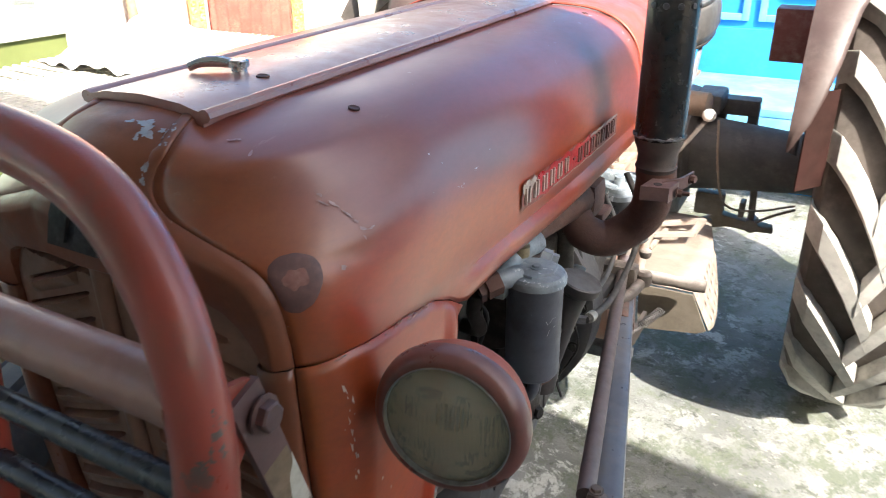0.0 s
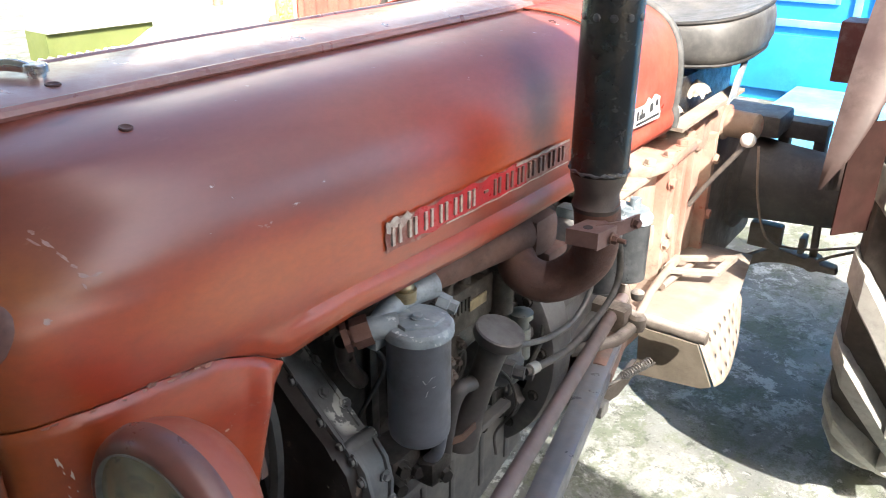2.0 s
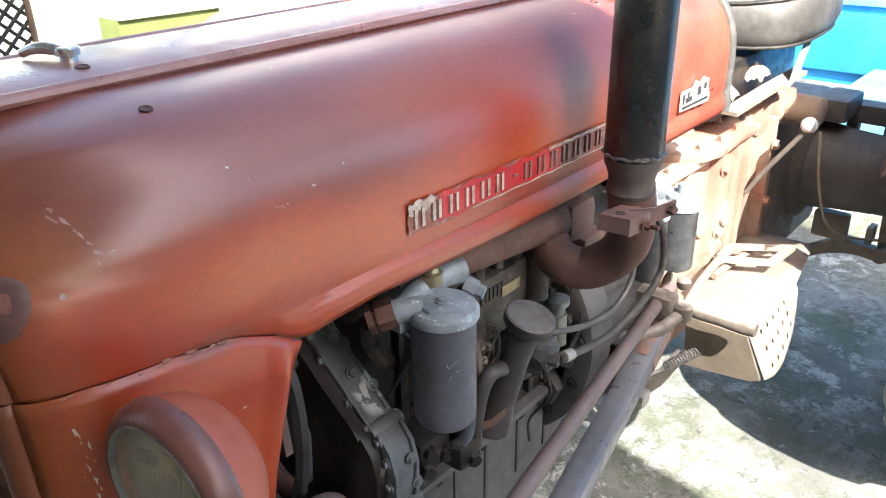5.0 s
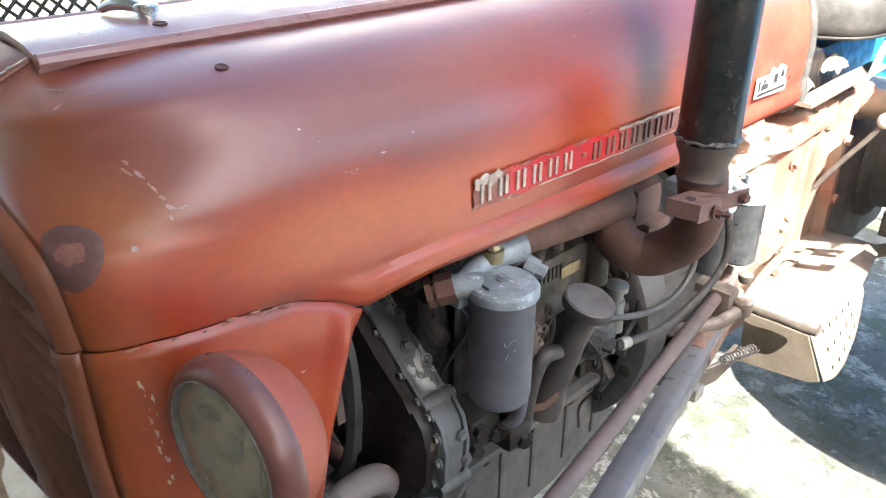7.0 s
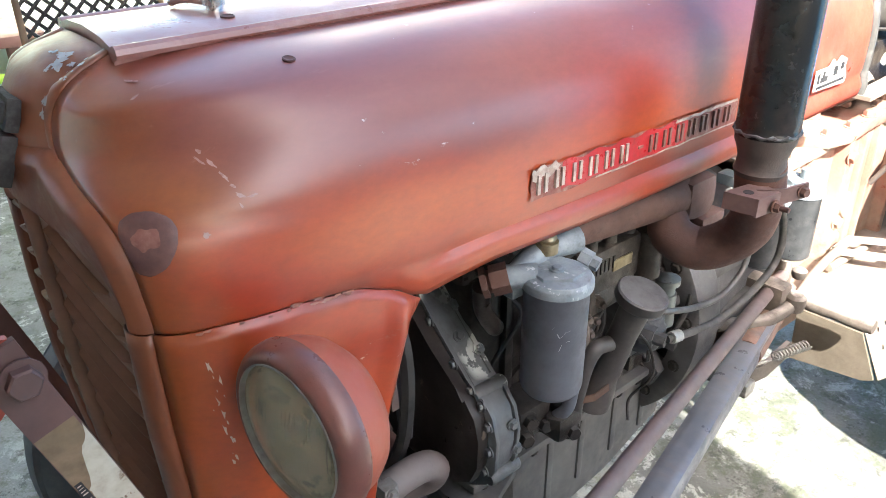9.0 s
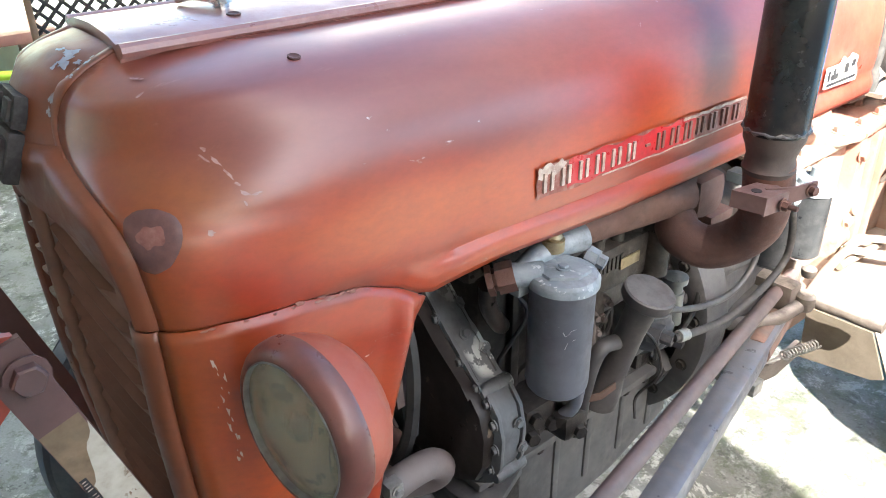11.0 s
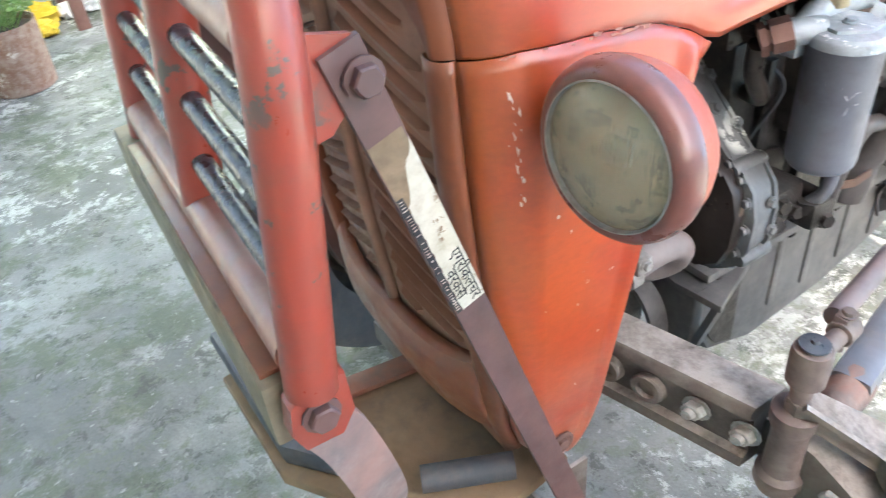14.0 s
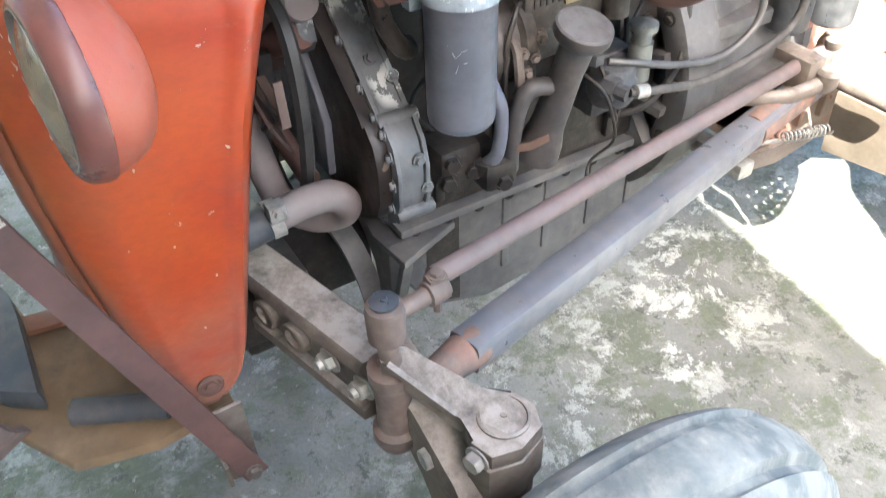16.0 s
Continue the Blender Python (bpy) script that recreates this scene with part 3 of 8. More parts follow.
def skew(bm):
    """The nose stands a little askew: its far side is set back."""
    for w in bm.verts:
        w.co.y += 0.025 * (0.175 - w.co.x) * max(0.0, min(1.0, (0.30 - w.co.y) / 0.15)) * (1 if w.co.x < 0.175 else 0)
    return bm


for side in (1, -1):
    bm = B()
    add_grid(bm, lambda u, v: Vector((side * hood_point(u, v).x, hood_point(u, v).y, hood_point(u, v).z)), 44, 64)
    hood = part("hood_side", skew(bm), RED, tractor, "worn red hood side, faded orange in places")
    so = hood.modifiers.new("thick", "SOLIDIFY")
    so.thickness, so.offset = 0.0025, 1 if side < 0 else -1
    so.offset = -1
    if side > 0:
        hood_left = hood

# top strip between the hood halves, with a rolled lip on both edges
bm = B()
lip = [(-0.076, 1.2315), (-0.082, 1.233), (-0.0845, 1.237), (-0.083, 1.2415), (-0.079, 1.244), (-0.0745, 1.2435), (-0.071, 1.2415), (-0.066, 1.2425), (-0.05, 1.246), (0, 1.249)]
prof = lip + [(-x, z) for x, z in lip[-2::-1]] + [(0.074, 1.222), (-0.074, 1.222)]
add_prism(bm, prof, 0.142, 1.02, "y")
for w in bm.verts:
    if w.co.y < 0.5:
        w.co.y += 0.06 * (0.08 - w.co.x)
strip = part("top_strip", bm, worn("strip_paint", (0.34, 0.14, 0.115), (0.28, 0.115, 0.095), (0.40, 0.24, 0.21), rough=0.36, coat=1.0, big=7, chip=0.04), tractor, "long dull maroon strip along the hood top")
# nose cap between the beads
bm = B()


def nose_point(u, v):
    """u from the middle out to the bead, v from the strip down to the grille's top."""
    b = lerp_table(BEAD, 0.40 * v)
    y_mid = lerp_table([(0, 0.140), (0.25, 0.105), (0.5, 0.080), (0.75, 0.064), (1, 0.056)], v)[0]
    z_mid = lerp_table([(0, 1.240), (0.25, 1.234), (0.5, 1.219), (0.75, 1.195), (1, 1.168)], v)[0]
    k = u * u
    return V(b.x * u, y_mid + (b.y - y_mid) * k, z_mid + (b.z - z_mid) * k)


for side in (1, -1):
    add_grid(bm, lambda u, v: Vector((side * nose_point(u, v).x, nose_point(u, v).y, nose_point(u, v).z)), 14, 18)
bmesh.ops.remove_doubles(bm, verts=bm.verts, dist=0.0005)
nose = part("nose_cap", skew(bm), NOSE, tractor, "brown-red rounded nose with flaking paint")
# rolled frame: a bead round the nose that widens into the frame beside the grille
PANEL_F = [(1.048, 0.193, 0.090), (0.95, 0.197, 0.090), (0.85, 0.199, 0.094), (0.762, 0.199, 0.102), (0.68, 0.197, 0.112), (0.60, 0.193, 0.124), (0.55, 0.190, 0.140)]
OUTER = [(b[0], b[1] - 0.001, b[2], b[3]) for b in BEAD] + [(1.0 + (1.048 - z) / 0.5, x - 0.001, y, z) for z, x, y in PANEL_F[1:]]
SEAM = 1.0


def rolled(s, v):
    """s along the frame from the strip down, v across it from the hood's edge inwards."""
    o, o2 = lerp_table(OUTER, s), lerp_table(OUTER, s + 0.02)
    o1 = lerp_table(OUTER, max(0, s - 0.02))
    tan = (o2 - o1).normalized()
    low = max(0.0, min(1.0, (s - 0.38) / 0.35))
    low = low * low * (3 - 2 * low)
    face = V(0, -0.5, 0.85).lerp(V(0.1, -1, 0.1), min(1.0, s / 0.3)).lerp(V(0.13, -1, 0), low)
    inward = tan.cross(face).normalized()
    out = inward.cross(tan).normalized()
    if out.y > 0:
        out = -out
    w = 0.013 + 0.023 * low
    h = 0.0035 + 0.0095 * low
    a = math.pi * v
    return o + inward * w * (1 - math.cos(a)) / 2 + out * h * math.sin(a) ** 0.75 + V(0, 0.014, 0) * (max(0, v - 0.9) / 0.1) * low


OPEN = [(0.0, 0.0, 0.053, 1.108), (0.35, 0.062, 0.058, 1.108), (0.62, 0.112, 0.067, 1.102), (0.72, 0.133, 0.072, 1.093), (0.82, 0.146, 0.077, 1.078), (0.92, 0.153, 0.082, 1.062), (1.0, 0.157, 0.086, 1.044)]
for side in (1, -1):
    for s0, s1, n in ((0.0, 0.44, 30), (1.0015, OUTER[-1][0], 40)):
        bm = B()
        add_grid(bm, lambda u, v: Vector((side * rolled(s0 + (s1 - s0) * u, v).x, rolled(s0 + (s1 - s0) * u, v).y, rolled(s0 + (s1 - s0) * u, v).z)), n, 14)
        fr = part("grille_frame" if s0 > 0.5 else "nose_bead", skew(bm), BROWN, nose, "brown-red rolled frame beside the grille" if s0 > 0.5 else "")
        fr.modifiers.new("thick", "SOLIDIFY").thickness = 0.002
    # smooth rolled sheet from the hood's edge to the grille opening
    bm = B()

    def roll(p, q, v, out):
        """Across the sheet: a steep round shoulder at the outer edge, flat towards the opening, turned in at its rim."""
        L = (q - p).length
        d = v * L
        h = 0.013 * min(1.0, d / 0.014) ** 0.5
        fall = max(0.0, min(1.0, (d - 0.016) / max(0.001, L - 0.016)))
        h *= (1 - fall) ** 0.8
        r = p.lerp(q, v) + out * h
        if v > 0.94:
            r = r + V(0, 0.016, 0) * (v - 0.94) / 0.06
        return r

    def arch(u, v):
        s = 0.40 + 0.600 * u
        p = lerp_table(OUTER, s)
        q = lerp_table(OPEN, 0.35 + 0.65 * u)
        return Vector([a * k for a, k in zip(roll(p, q, v, V(0.2, -1, 0.15).normalized()), (side, 1, 1))])
    add_grid(bm, arch, 44, 22)

    def arch2(u, v):
        a = nose_point(u, 1.0) + V(-0.001 * u, 0, 0)
        q = lerp_table(OPEN, 0.35 * u)
        r = a.lerp(q, v).lerp(roll(a, q, v, V(0.2, -1, 0.15).normalized()), u)
        return Vector((side * r.x, r.y + (0.016 * (v - 0.94) / 0.06 * (1 - u) if v > 0.94 else 0), r.z))
    add_grid(bm, arch2, 14, 22)
    bmesh.ops.remove_doubles(bm, verts=bm.verts, dist=0.0008)
    part("grille_arch", skew(bm), NOSE, nose, "brown-red rolled arch over the grille")

# grille halves with slanted pressed louvres
GRILLE_Y = [(0.56, 0.120), (0.66, 0.098), (0.8, 0.082), (0.95, 0.071), (1.13, 0.066)]
for side in (1, -1):
    bm = B()

    def ghalf(u, v):
        # rows follow the slant of the louvres; each louvre is a lip turned up over a dark slot
        pitch = 0.0275
        t = 24.0 * v
        x = 0.010 + 0.160 * u
        z0 = 0.575 + pitch * t
        z = z0 - 0.40 * x
        y = lerp_table(GRILLE_Y, z)[0] + 0.020 * (x / 0.17) ** 2
        row = math.floor(t + 1e-6)
        f = t - row
        zc = 0.575 + pitch * (row + 0.5) - 0.40 * x
        e0, e1 = 0.028, 0.148 - max(0.0, zc - 1.03) * 0.6
        if 0.70 < zc < 1.095:
            end = max(0.0, min(1.0, (x - e0) / 0.008)) * max(0.0, min(1.0, (e1 - x) / 0.008))
            if f < 0.56:
                y -= 0.0075 * end * math.sin(f / 0.56 * math.pi / 2) ** 1.2
            elif f < 0.70:
                y += 0.013 * end
        if z > 1.098:
            y += 0.012 + (z - 1.098) * 1.2
        return Vector((side * x, y, z))
    add_grid(bm, ghalf, 44, 24 * 14 + 1)
    part("grille_panel", skew(bm), GRILLE, nose, "dull brown pressed grille with slanted louvres", 30)
bm = B()
add_tube(bm, [(0, 0.064, 1.12), (0, 0.069, 0.95), (0, 0.079, 0.8), (0, 0.095, 0.66)], 0.0085, 12, 5)
part("grille_divider", skew(bm), GRILLE, nose)
# black sheet added so no light shows between the louvres
bm = B()
add_prism(bm, [(-0.172, 0.62), (0.172, 0.62), (0.172, 1.06), (0.12, 1.11), (-0.12, 1.11), (-0.172, 1.06)], 0.118, 0.124, "y")
part("grille_backing", skew(bm), INK_VOID, nose, "black sheet added for the dark behind the louvres")
# rolled apron below the grille, turning under the nose
bm = B()
APRON = [(0, 0.092, 0.682), (0.08, 0.078, 0.678), (0.2, 0.071, 0.662), (0.4, 0.074, 0.625), (0.7, 0.093, 0.570), (1, 0.128, 0.525)]


def apron(u, v):
    k = 2 * u - 1
    p = lerp_table(APRON, v)
    return V(0.172 * k, p.x + 0.026 * abs(k) ** 3, p.y + 0.018 * abs(k) ** 4 * (1 - v))


add_grid(bm, apron, 30, 24)
ap = part("lower_apron", skew(bm), BROWN, nose, "brown-red rolled apron under the grille")
ap.modifiers.new("thick", "SOLIDIFY").thickness = 0.003
# dark emblem plates on the nose
bm = B()
emb = pose(0.006, 0.0600, 1.176, -20, 0, -3) @ Matrix.Diagonal((0.72, 0.8, 0.8, 1))
add_prism(bm, [(-0.040, 0.006), (0.042, 0.006), (0.046, 0.020), (0.038, 0.040), (-0.036, 0.040), (-0.044, 0.020)], -0.004, 0.010, "y", 0.002)
add_prism(bm, [(-0.044, -0.052), (0.044, -0.052), (0.048, -0.02), (0.044, 0.002), (-0.044, 0.002), (-0.048, -0.02)], -0.006, 0.010, "y", 0.002)
for x0 in (-0.036, 0.008):
    add_box(bm, (x0, -0.010, -0.045), (x0 + 0.028, -0.005, -0.006), 0.001)
    add_box(bm, (x0, -0.008, 0.012), (x0 + 0.026, -0.003, 0.034), 0.001)
bmesh.ops.transform(bm, matrix=emb, verts=bm.verts)
parts("emblem_plate", bm, worn("emblem_dark_grey", (0.030, 0.029, 0.028), (0.05, 0.048, 0.046), (0.09, 0.09, 0.09), rough=0.75, spec=0.25, big=60), nose, "dark grey raised metal emblem plate")

# paint worn through to blue-grey on the nose, and the primer spot beside the bead
random.seed(5)
bm = B()
for cx, cy, su, sv in ((0.50, 0.20, 0.10, 0.035), (0.62, 0.28, 0.10, 0.06), (0.55, 0.36, 0.035, 0.03), (0.30, 0.22, 0.05, 0.02), (0.80, 0.24, 0.05, 0.02), (0.86, 0.62, 0.03, 0.05), (0.88, 0.74, 0.03, 0.03)):
    ring, ph = [], [random.uniform(0, 6.28) for _ in range(5)]
    for i in range(48):
        a = 2 * math.pi * i / 48
        r = 1 + 0.30 * math.sin(2 * a + ph[0]) + 0.28 * math.sin(3 * a + ph[1]) + 0.18 * math.sin(7 * a + ph[2]) + 0.12 * math.sin(13 * a + ph[3])
        p = nose_point(min(0.98, max(0, cx + su * r * math.cos(a))), max(0.02, cy + sv * r * math.sin(a)))
        ring.append(bm.verts.new(p + V(0, -0.0006, 0.0008)))
    c = bm.verts.new(nose_point(cx, cy) + V(0, -0.0006, 0.0009))
    for i in range(48):
        bm.faces.new((c, ring[i], ring[(i + 1) % 48]))
parts("bare_patch", skew(bm), BLUECHIP, nose, "blue-grey patches where the paint has flaked")
bm = B()


def hood_near(u0, v0, a, r):
    """The point of the hood r metres from (u0, v0), in the direction a."""
    c = hood_point(u0, v0)
    du = (hood_point(u0 + 0.01, v0) - c) / 0.01
    dw = (hood_point(u0, v0 + 0.01) - c) / 0.01
    ku, kv = math.sin(a), math.cos(a)
    # axes at right angles: along du, and across it
    eu = du.normalized()
    ev = (dw - eu * dw.dot(eu)).normalized()
    dv = r * kv / dw.dot(ev)
    return hood_point(u0 + (r * ku - dv * dw.dot(eu)) / du.length, max(0.004, v0 + dv))


U0, V0 = 0.685, 0.046
nrm = V(0.80, -0.58, 0.15)
rv = []
for rad, lift in ((0.0035, 0.0001), (0.008, 0.0001), (0.012, 0.0008), (0.0175, 0.0010), (0.0216, 0.0007), (0.0224, 0.0001)):
    rv.append([bm.verts.new(hood_near(U0, V0, 2 * math.pi * i / 32, rad * (1 + 0.012 * math.sin(2.1 * i))) + nrm * (lift + 0.0005)) for i in range(32)])
bm.faces.new(rv[0])
for i in range(32):
    for p, q in zip(rv, rv[1:]):
        bm.faces.new((p[i], q[i], q[(i + 1) % 32], p[(i + 1) % 32]))
part("primer_patch", bm, DENT, hood_left, "round dull maroon primer patch where a lamp was removed")
bm = B()
rv = [[bm.verts.new(hood_near(U0, V0, 2 * math.pi * i / 24, rad * (1 + 0.2 * math.sin(2 * i / 24 * 6.283 + 1) + 0.12 * math.sin(5 * i))) + nrm * 0.0013) for i in range(24)] for rad in (0.004, 0.0095)]
bm.faces.new(rv[0])
for i in range(24):
    bm.faces.new((rv[0][i], rv[1][i], rv[1][(i + 1) % 24], rv[0][(i + 1) % 24]))
part("worn_centre", bm, worn("primer_worn", (0.25, 0.10, 0.08), (0.19, 0.070, 0.055), (0.40, 0.22, 0.19), rough=0.5, big=80), hood_left, "lighter worn centre of the patch")
# flaked spots down the nose bead
random.seed(23)
bm = B()
for k in range(26):
    s0 = random.choice((random.uniform(0.05, 0.16), random.uniform(0.24, 0.38)))
    v0 = random.uniform(0.25, 0.8)
    du, dv = random.uniform(0.004, 0.012), random.uniform(0.05, 0.16)
    ring = []
    for i in range(11):
        a = 2 * math.pi * i / 11
        r = random.uniform(0.45, 1.0)
        p = rolled(min(0.43, max(0.0, s0 + du * r * math.cos(a))), min(0.95, max(0.05, v0 + dv * r * math.sin(a))))
        ring.append(bm.verts.new(p + V(0.0004, -0.0009, 0.0006)))
    bm.faces.new(ring)
parts("flaked_spot", skew(bm), BLUECHIP, nose, "small pale spot where the paint has flaked")
HOOD_EDGE = [(p.y, p.x, p.z) for p in [hood_point(1.0, 0.40 * i / 60) for i in range(61)]]
# chipped paint along the seam under the hood
random.seed(31)
bm = B()
for k in range(22):
    y = random.choice((random.uniform(0.11, 0.30), random.uniform(0.16, 0.25)))
    c = lerp_table(HOOD_EDGE, y)
    up_, l = random.uniform(-0.0015, 0.0035), random.uniform(0.002, 0.007)
    ring = []
    for i in range(9):
        a = 2 * math.pi * i / 9
        r = random.uniform(0.5, 1.0)
        q = lerp_table(HOOD_EDGE, y + l * r * math.cos(a))
        ring.append(bm.verts.new(V(q[0] + 0.0016, y + l * r * math.cos(a), q[1] + up_ + 0.0016 * r * math.sin(a) - 0.002)))
    bm.faces.new(ring)
parts("seam_chip", bm, worn("seam_chip_pink", (0.36, 0.15, 0.11), (0.26, 0.09, 0.065), (0.42, 0.27, 0.23), rough=0.6, big=90), hood_left, "paint chipped to primer along the seam")
# pale scuffs on the hood's shoulder
random.seed(17)
bm = B()
for u, v, l, w, ang in ((0.430, 0.160, 0.0032, 0.0018, 1.2), (0.458, 0.156, 0.0070, 0.0010, 1.2), (0.470, 0.164, 0.0060, 0.0016, 1.25), (0.515, 0.168, 0.0060, 0.0014, 1.3), (0.548, 0.171, 0.0030, 0.0015, 0.9), (0.580, 0.173, 0.0048, 0.0019, 0.8), (0.588, 0.184, 0.0050, 0.0011, 0.1), (0.612, 0.169, 0.0030, 0.0011, 1.4), (0.68, 0.120, 0.0036, 0.0028, 0.3), (0.22, 0.10, 0.006, 0.0015, 1.9), (0.16, 0.08, 0.008, 0.002, 0.1)):
    vs = []
    for k in range(12):
        a = 2 * math.pi * k / 12
        rr = random.uniform(0.55, 1.1)
        x, y = l * rr * math.cos(a), w * rr * math.sin(a)
        r = math.hypot(x, y)
        q = hood_near(u, v, math.atan2(y, x) + ang, r)
        vs.append(bm.verts.new(q + (V(0.75, -0.35, 0.55)) * 0.0009))
    bm.faces.new(vs)
parts("paint_scuff", bm, worn("scuff_pale_pink", (0.50, 0.34, 0.32), (0.38, 0.20, 0.18), (0.6, 0.5, 0.48), rough=0.5, big=120), hood_left, "pale scuffs in the paint")
# two oval holes in the hood top and the lever on the strip
bm = B()
for u, y in ((0.158, 0.257), (0.15, 0.945)):
    c0 = section(u, y)
    nn = (section(u + 0.01, y) - section(u - 0.01, y)).cross(V(0, 1, 0))
    nn = nn if nn.z > 0 else -nn
    add_lathe(bm, c0 - nn.normalized() * 0.001, nn, [(0, 0.0058), (0.0014, 0.0058), (0.0018, 0.0048), (0.0010, 0.0038), (0.0008, 0.0)], 20, True, False)
add_lathe(bm, (0.045, 0.262, 1.2455), (0.05, 0, 1), [(0, 0.0068), (0.0020, 0.0068), (0.0024, 0.0056), (0.0016, 0.0046), (0.0014, 0.0)], 20, True, False)
parts("oval_hole", bm, worn("stud_maroon", (0.06, 0.028, 0.026), (0.09, 0.04, 0.035), None, rough=0.5, big=60), hood_left, "small oval stud holes")
bm = B()
add_lathe(bm, (0.011, 0.267, 1.243), (0, 0, 1), [(0, 0.008), (0.0085, 0.008), (0.0095, 0.0110), (0.0155, 0.0110), (0.0170, 0.0094), (0.0174, 0.0)], 24, True, False)
add_tube(bm, [(0.008, 0.264, 1.2555), (-0.008, 0.256, 1.2580), (-0.023, 0.249, 1.2565), (-0.034, 0.244, 1.2520)], lambda s: 0.0045 + 0.0022 * math.sin(math.pi * min(1, s * 1.15)) * (1 - s), 12, 5)
part("hood_catch", bm, CHROME, strip, "chrome wing-shaped hood catch")

# lower side panels
PANEL_R = [(1.010, 0.234, 0.326), (0.97, 0.228, 0.318), (0.88, 0.224, 0.292), (0.80, 0.221, 0.275), (0.72, 0.217, 0.259), (0.60, 0.210, 0.236), (0.555, 0.205, 0.222), (0.525, 0.202, 0.200)]




def panel_point(u, v):
    """u from the front edge to the rear one, v from the seam down."""
    edge = lerp_table(HOOD_EDGE, 0.092 + 0.234 * u)
    zt = edge[1] - 0.0012
    zb = lerp_table([(0.0, 0.560), (0.2, 0.532), (0.45, 0.512), (0.7, 0.512), (0.88, 0.522), (1, 0.55)], u)[0]
    z = zt + (zb - zt) * v
    zf = max(0.55, z)
    F = lerp_table([(-a[0], a[1], a[2]) for a in PANEL_F], -z)
    R = lerp_table([(-a[0], a[1], a[2]) for a in PANEL_R], -z)
    y = F[1] + (R[1] - F[1]) * u
    x = F[0] + (R[0] + 0.004 - F[0]) * min(1.0, u / 0.25) ** 0.55 if u < 0.25 else F[0] + (R[0] + 0.004 - F[0])
    near = max(0.0, 1 - v / 0.12)
    near = near * near * (3 - 2 * near)
    x += (edge[0] - 0.0015 - x) * near
    # rolled rim along the rear edge
    if u > 0.84:
        g = (u - 0.84) / 0.16
        x += (0.007 * math.sin(math.pi * min(1, g * 1.1)) - 0.010 * max(0, g - 0.6) / 0.4) * min(1, v / 0.06)
    return V(x, y, z)


for side in (1, -1):
    bm = B()
    add_grid(bm, lambda u, v: Vector((side * panel_point(u, v).x, panel_point(u, v).y, panel_point(u, v).z)), 40, 40)
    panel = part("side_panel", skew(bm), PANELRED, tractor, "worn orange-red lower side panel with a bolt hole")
    so = panel.modifiers.new("thick", "SOLIDIFY")
    so.thickness, so.offset = 0.003, 0
    if side > 0:
        panel_left = panel
    bm = B()
    add_lathe(bm, (side * 0.214, 0.179, 0.551), (side, 0, 0), [(0, 0.016), (0.002, 0.016), (0.0035, 0.013), (0.001, 0.010)], 20)
    add_bolt(bm, (side * 0.214, 0.179, 0.551), (side, 0, 0), 0.0075, 0.005, False)
    part("panel_bolt", bm, RUST, panel, "rusty bolt in a worn hole")
# chips of white paint down the panel
random.seed(11)
bm = B()
for i in range(16):
    s = i / 15
    u, v = 0.12 + 0.03 * s + random.uniform(-0.022, 0.022), 0.06 + 0.20 * s + random.uniform(-0.01, 0.01)
    n = 9
    sz = random.choice((0.4, 0.7, 1.0, 1.3))
    vs = []
    for k in range(n):
        a = 2 * math.pi * k / n
        r = random.uniform(0.15, 1.0)
        q = panel_point(u + sz * 0.009 * r * math.cos(a), v + sz * 0.013 * r * math.sin(a + 0.5))
        vs.append(bm.verts.new(q + V(0.0019, -0.0006, 0)))
    bm.faces.new(vs)
for u, v, s in ((0.33, 0.30, 1), (0.42, 0.34, 0.8), (0.75, 0.62, 0.9), (0.52, 0.52, 0.7), (0.86, 0.32, 1.0), (0.6, 0.75, 0.9)):
    vs = []
    for k in range(7):
        a = 2 * math.pi * k / 7
        r = random.uniform(0.4, 1.0) * s
        vs.append(bm.verts.new(panel_point(u + 0.014 * r * math.cos(a), v + 0.007 * r * math.sin(a)) + V(0.0019, -0.0004, 0)))
    bm.faces.new(vs)
parts("paint_chip", bm, worn("chip_pale", (0.55, 0.45, 0.42), (0.65, 0.55, 0.5), None, rough=0.6, big=80), panel_left, "pale chips in the paint")

# long nameplate on the hood: red ground, raised strokes in cream and grey
bm = B()


def plate_pt(y, z, out):
    W = section(0.72, y).x
    f = max(0.0, (1.085 - z)) / 0.07
    return V(W + out - 0.003 * f * f * 0.3, y, z)


def plate_grid(y0, y1, z0, z1, out, n=20, wob=0.0):
    def f(u, v):
        y = y0 + (y1 - y0) * u
        return plate_pt(y + (wob * math.sin(v * 9 + u * 20) if u in (0.0, 1.0) else 0), z0 + (z1 - z0) * v + (wob * math.sin(u * 31) * (1 if v in (0.0, 1.0) else 0)), out)
    return f


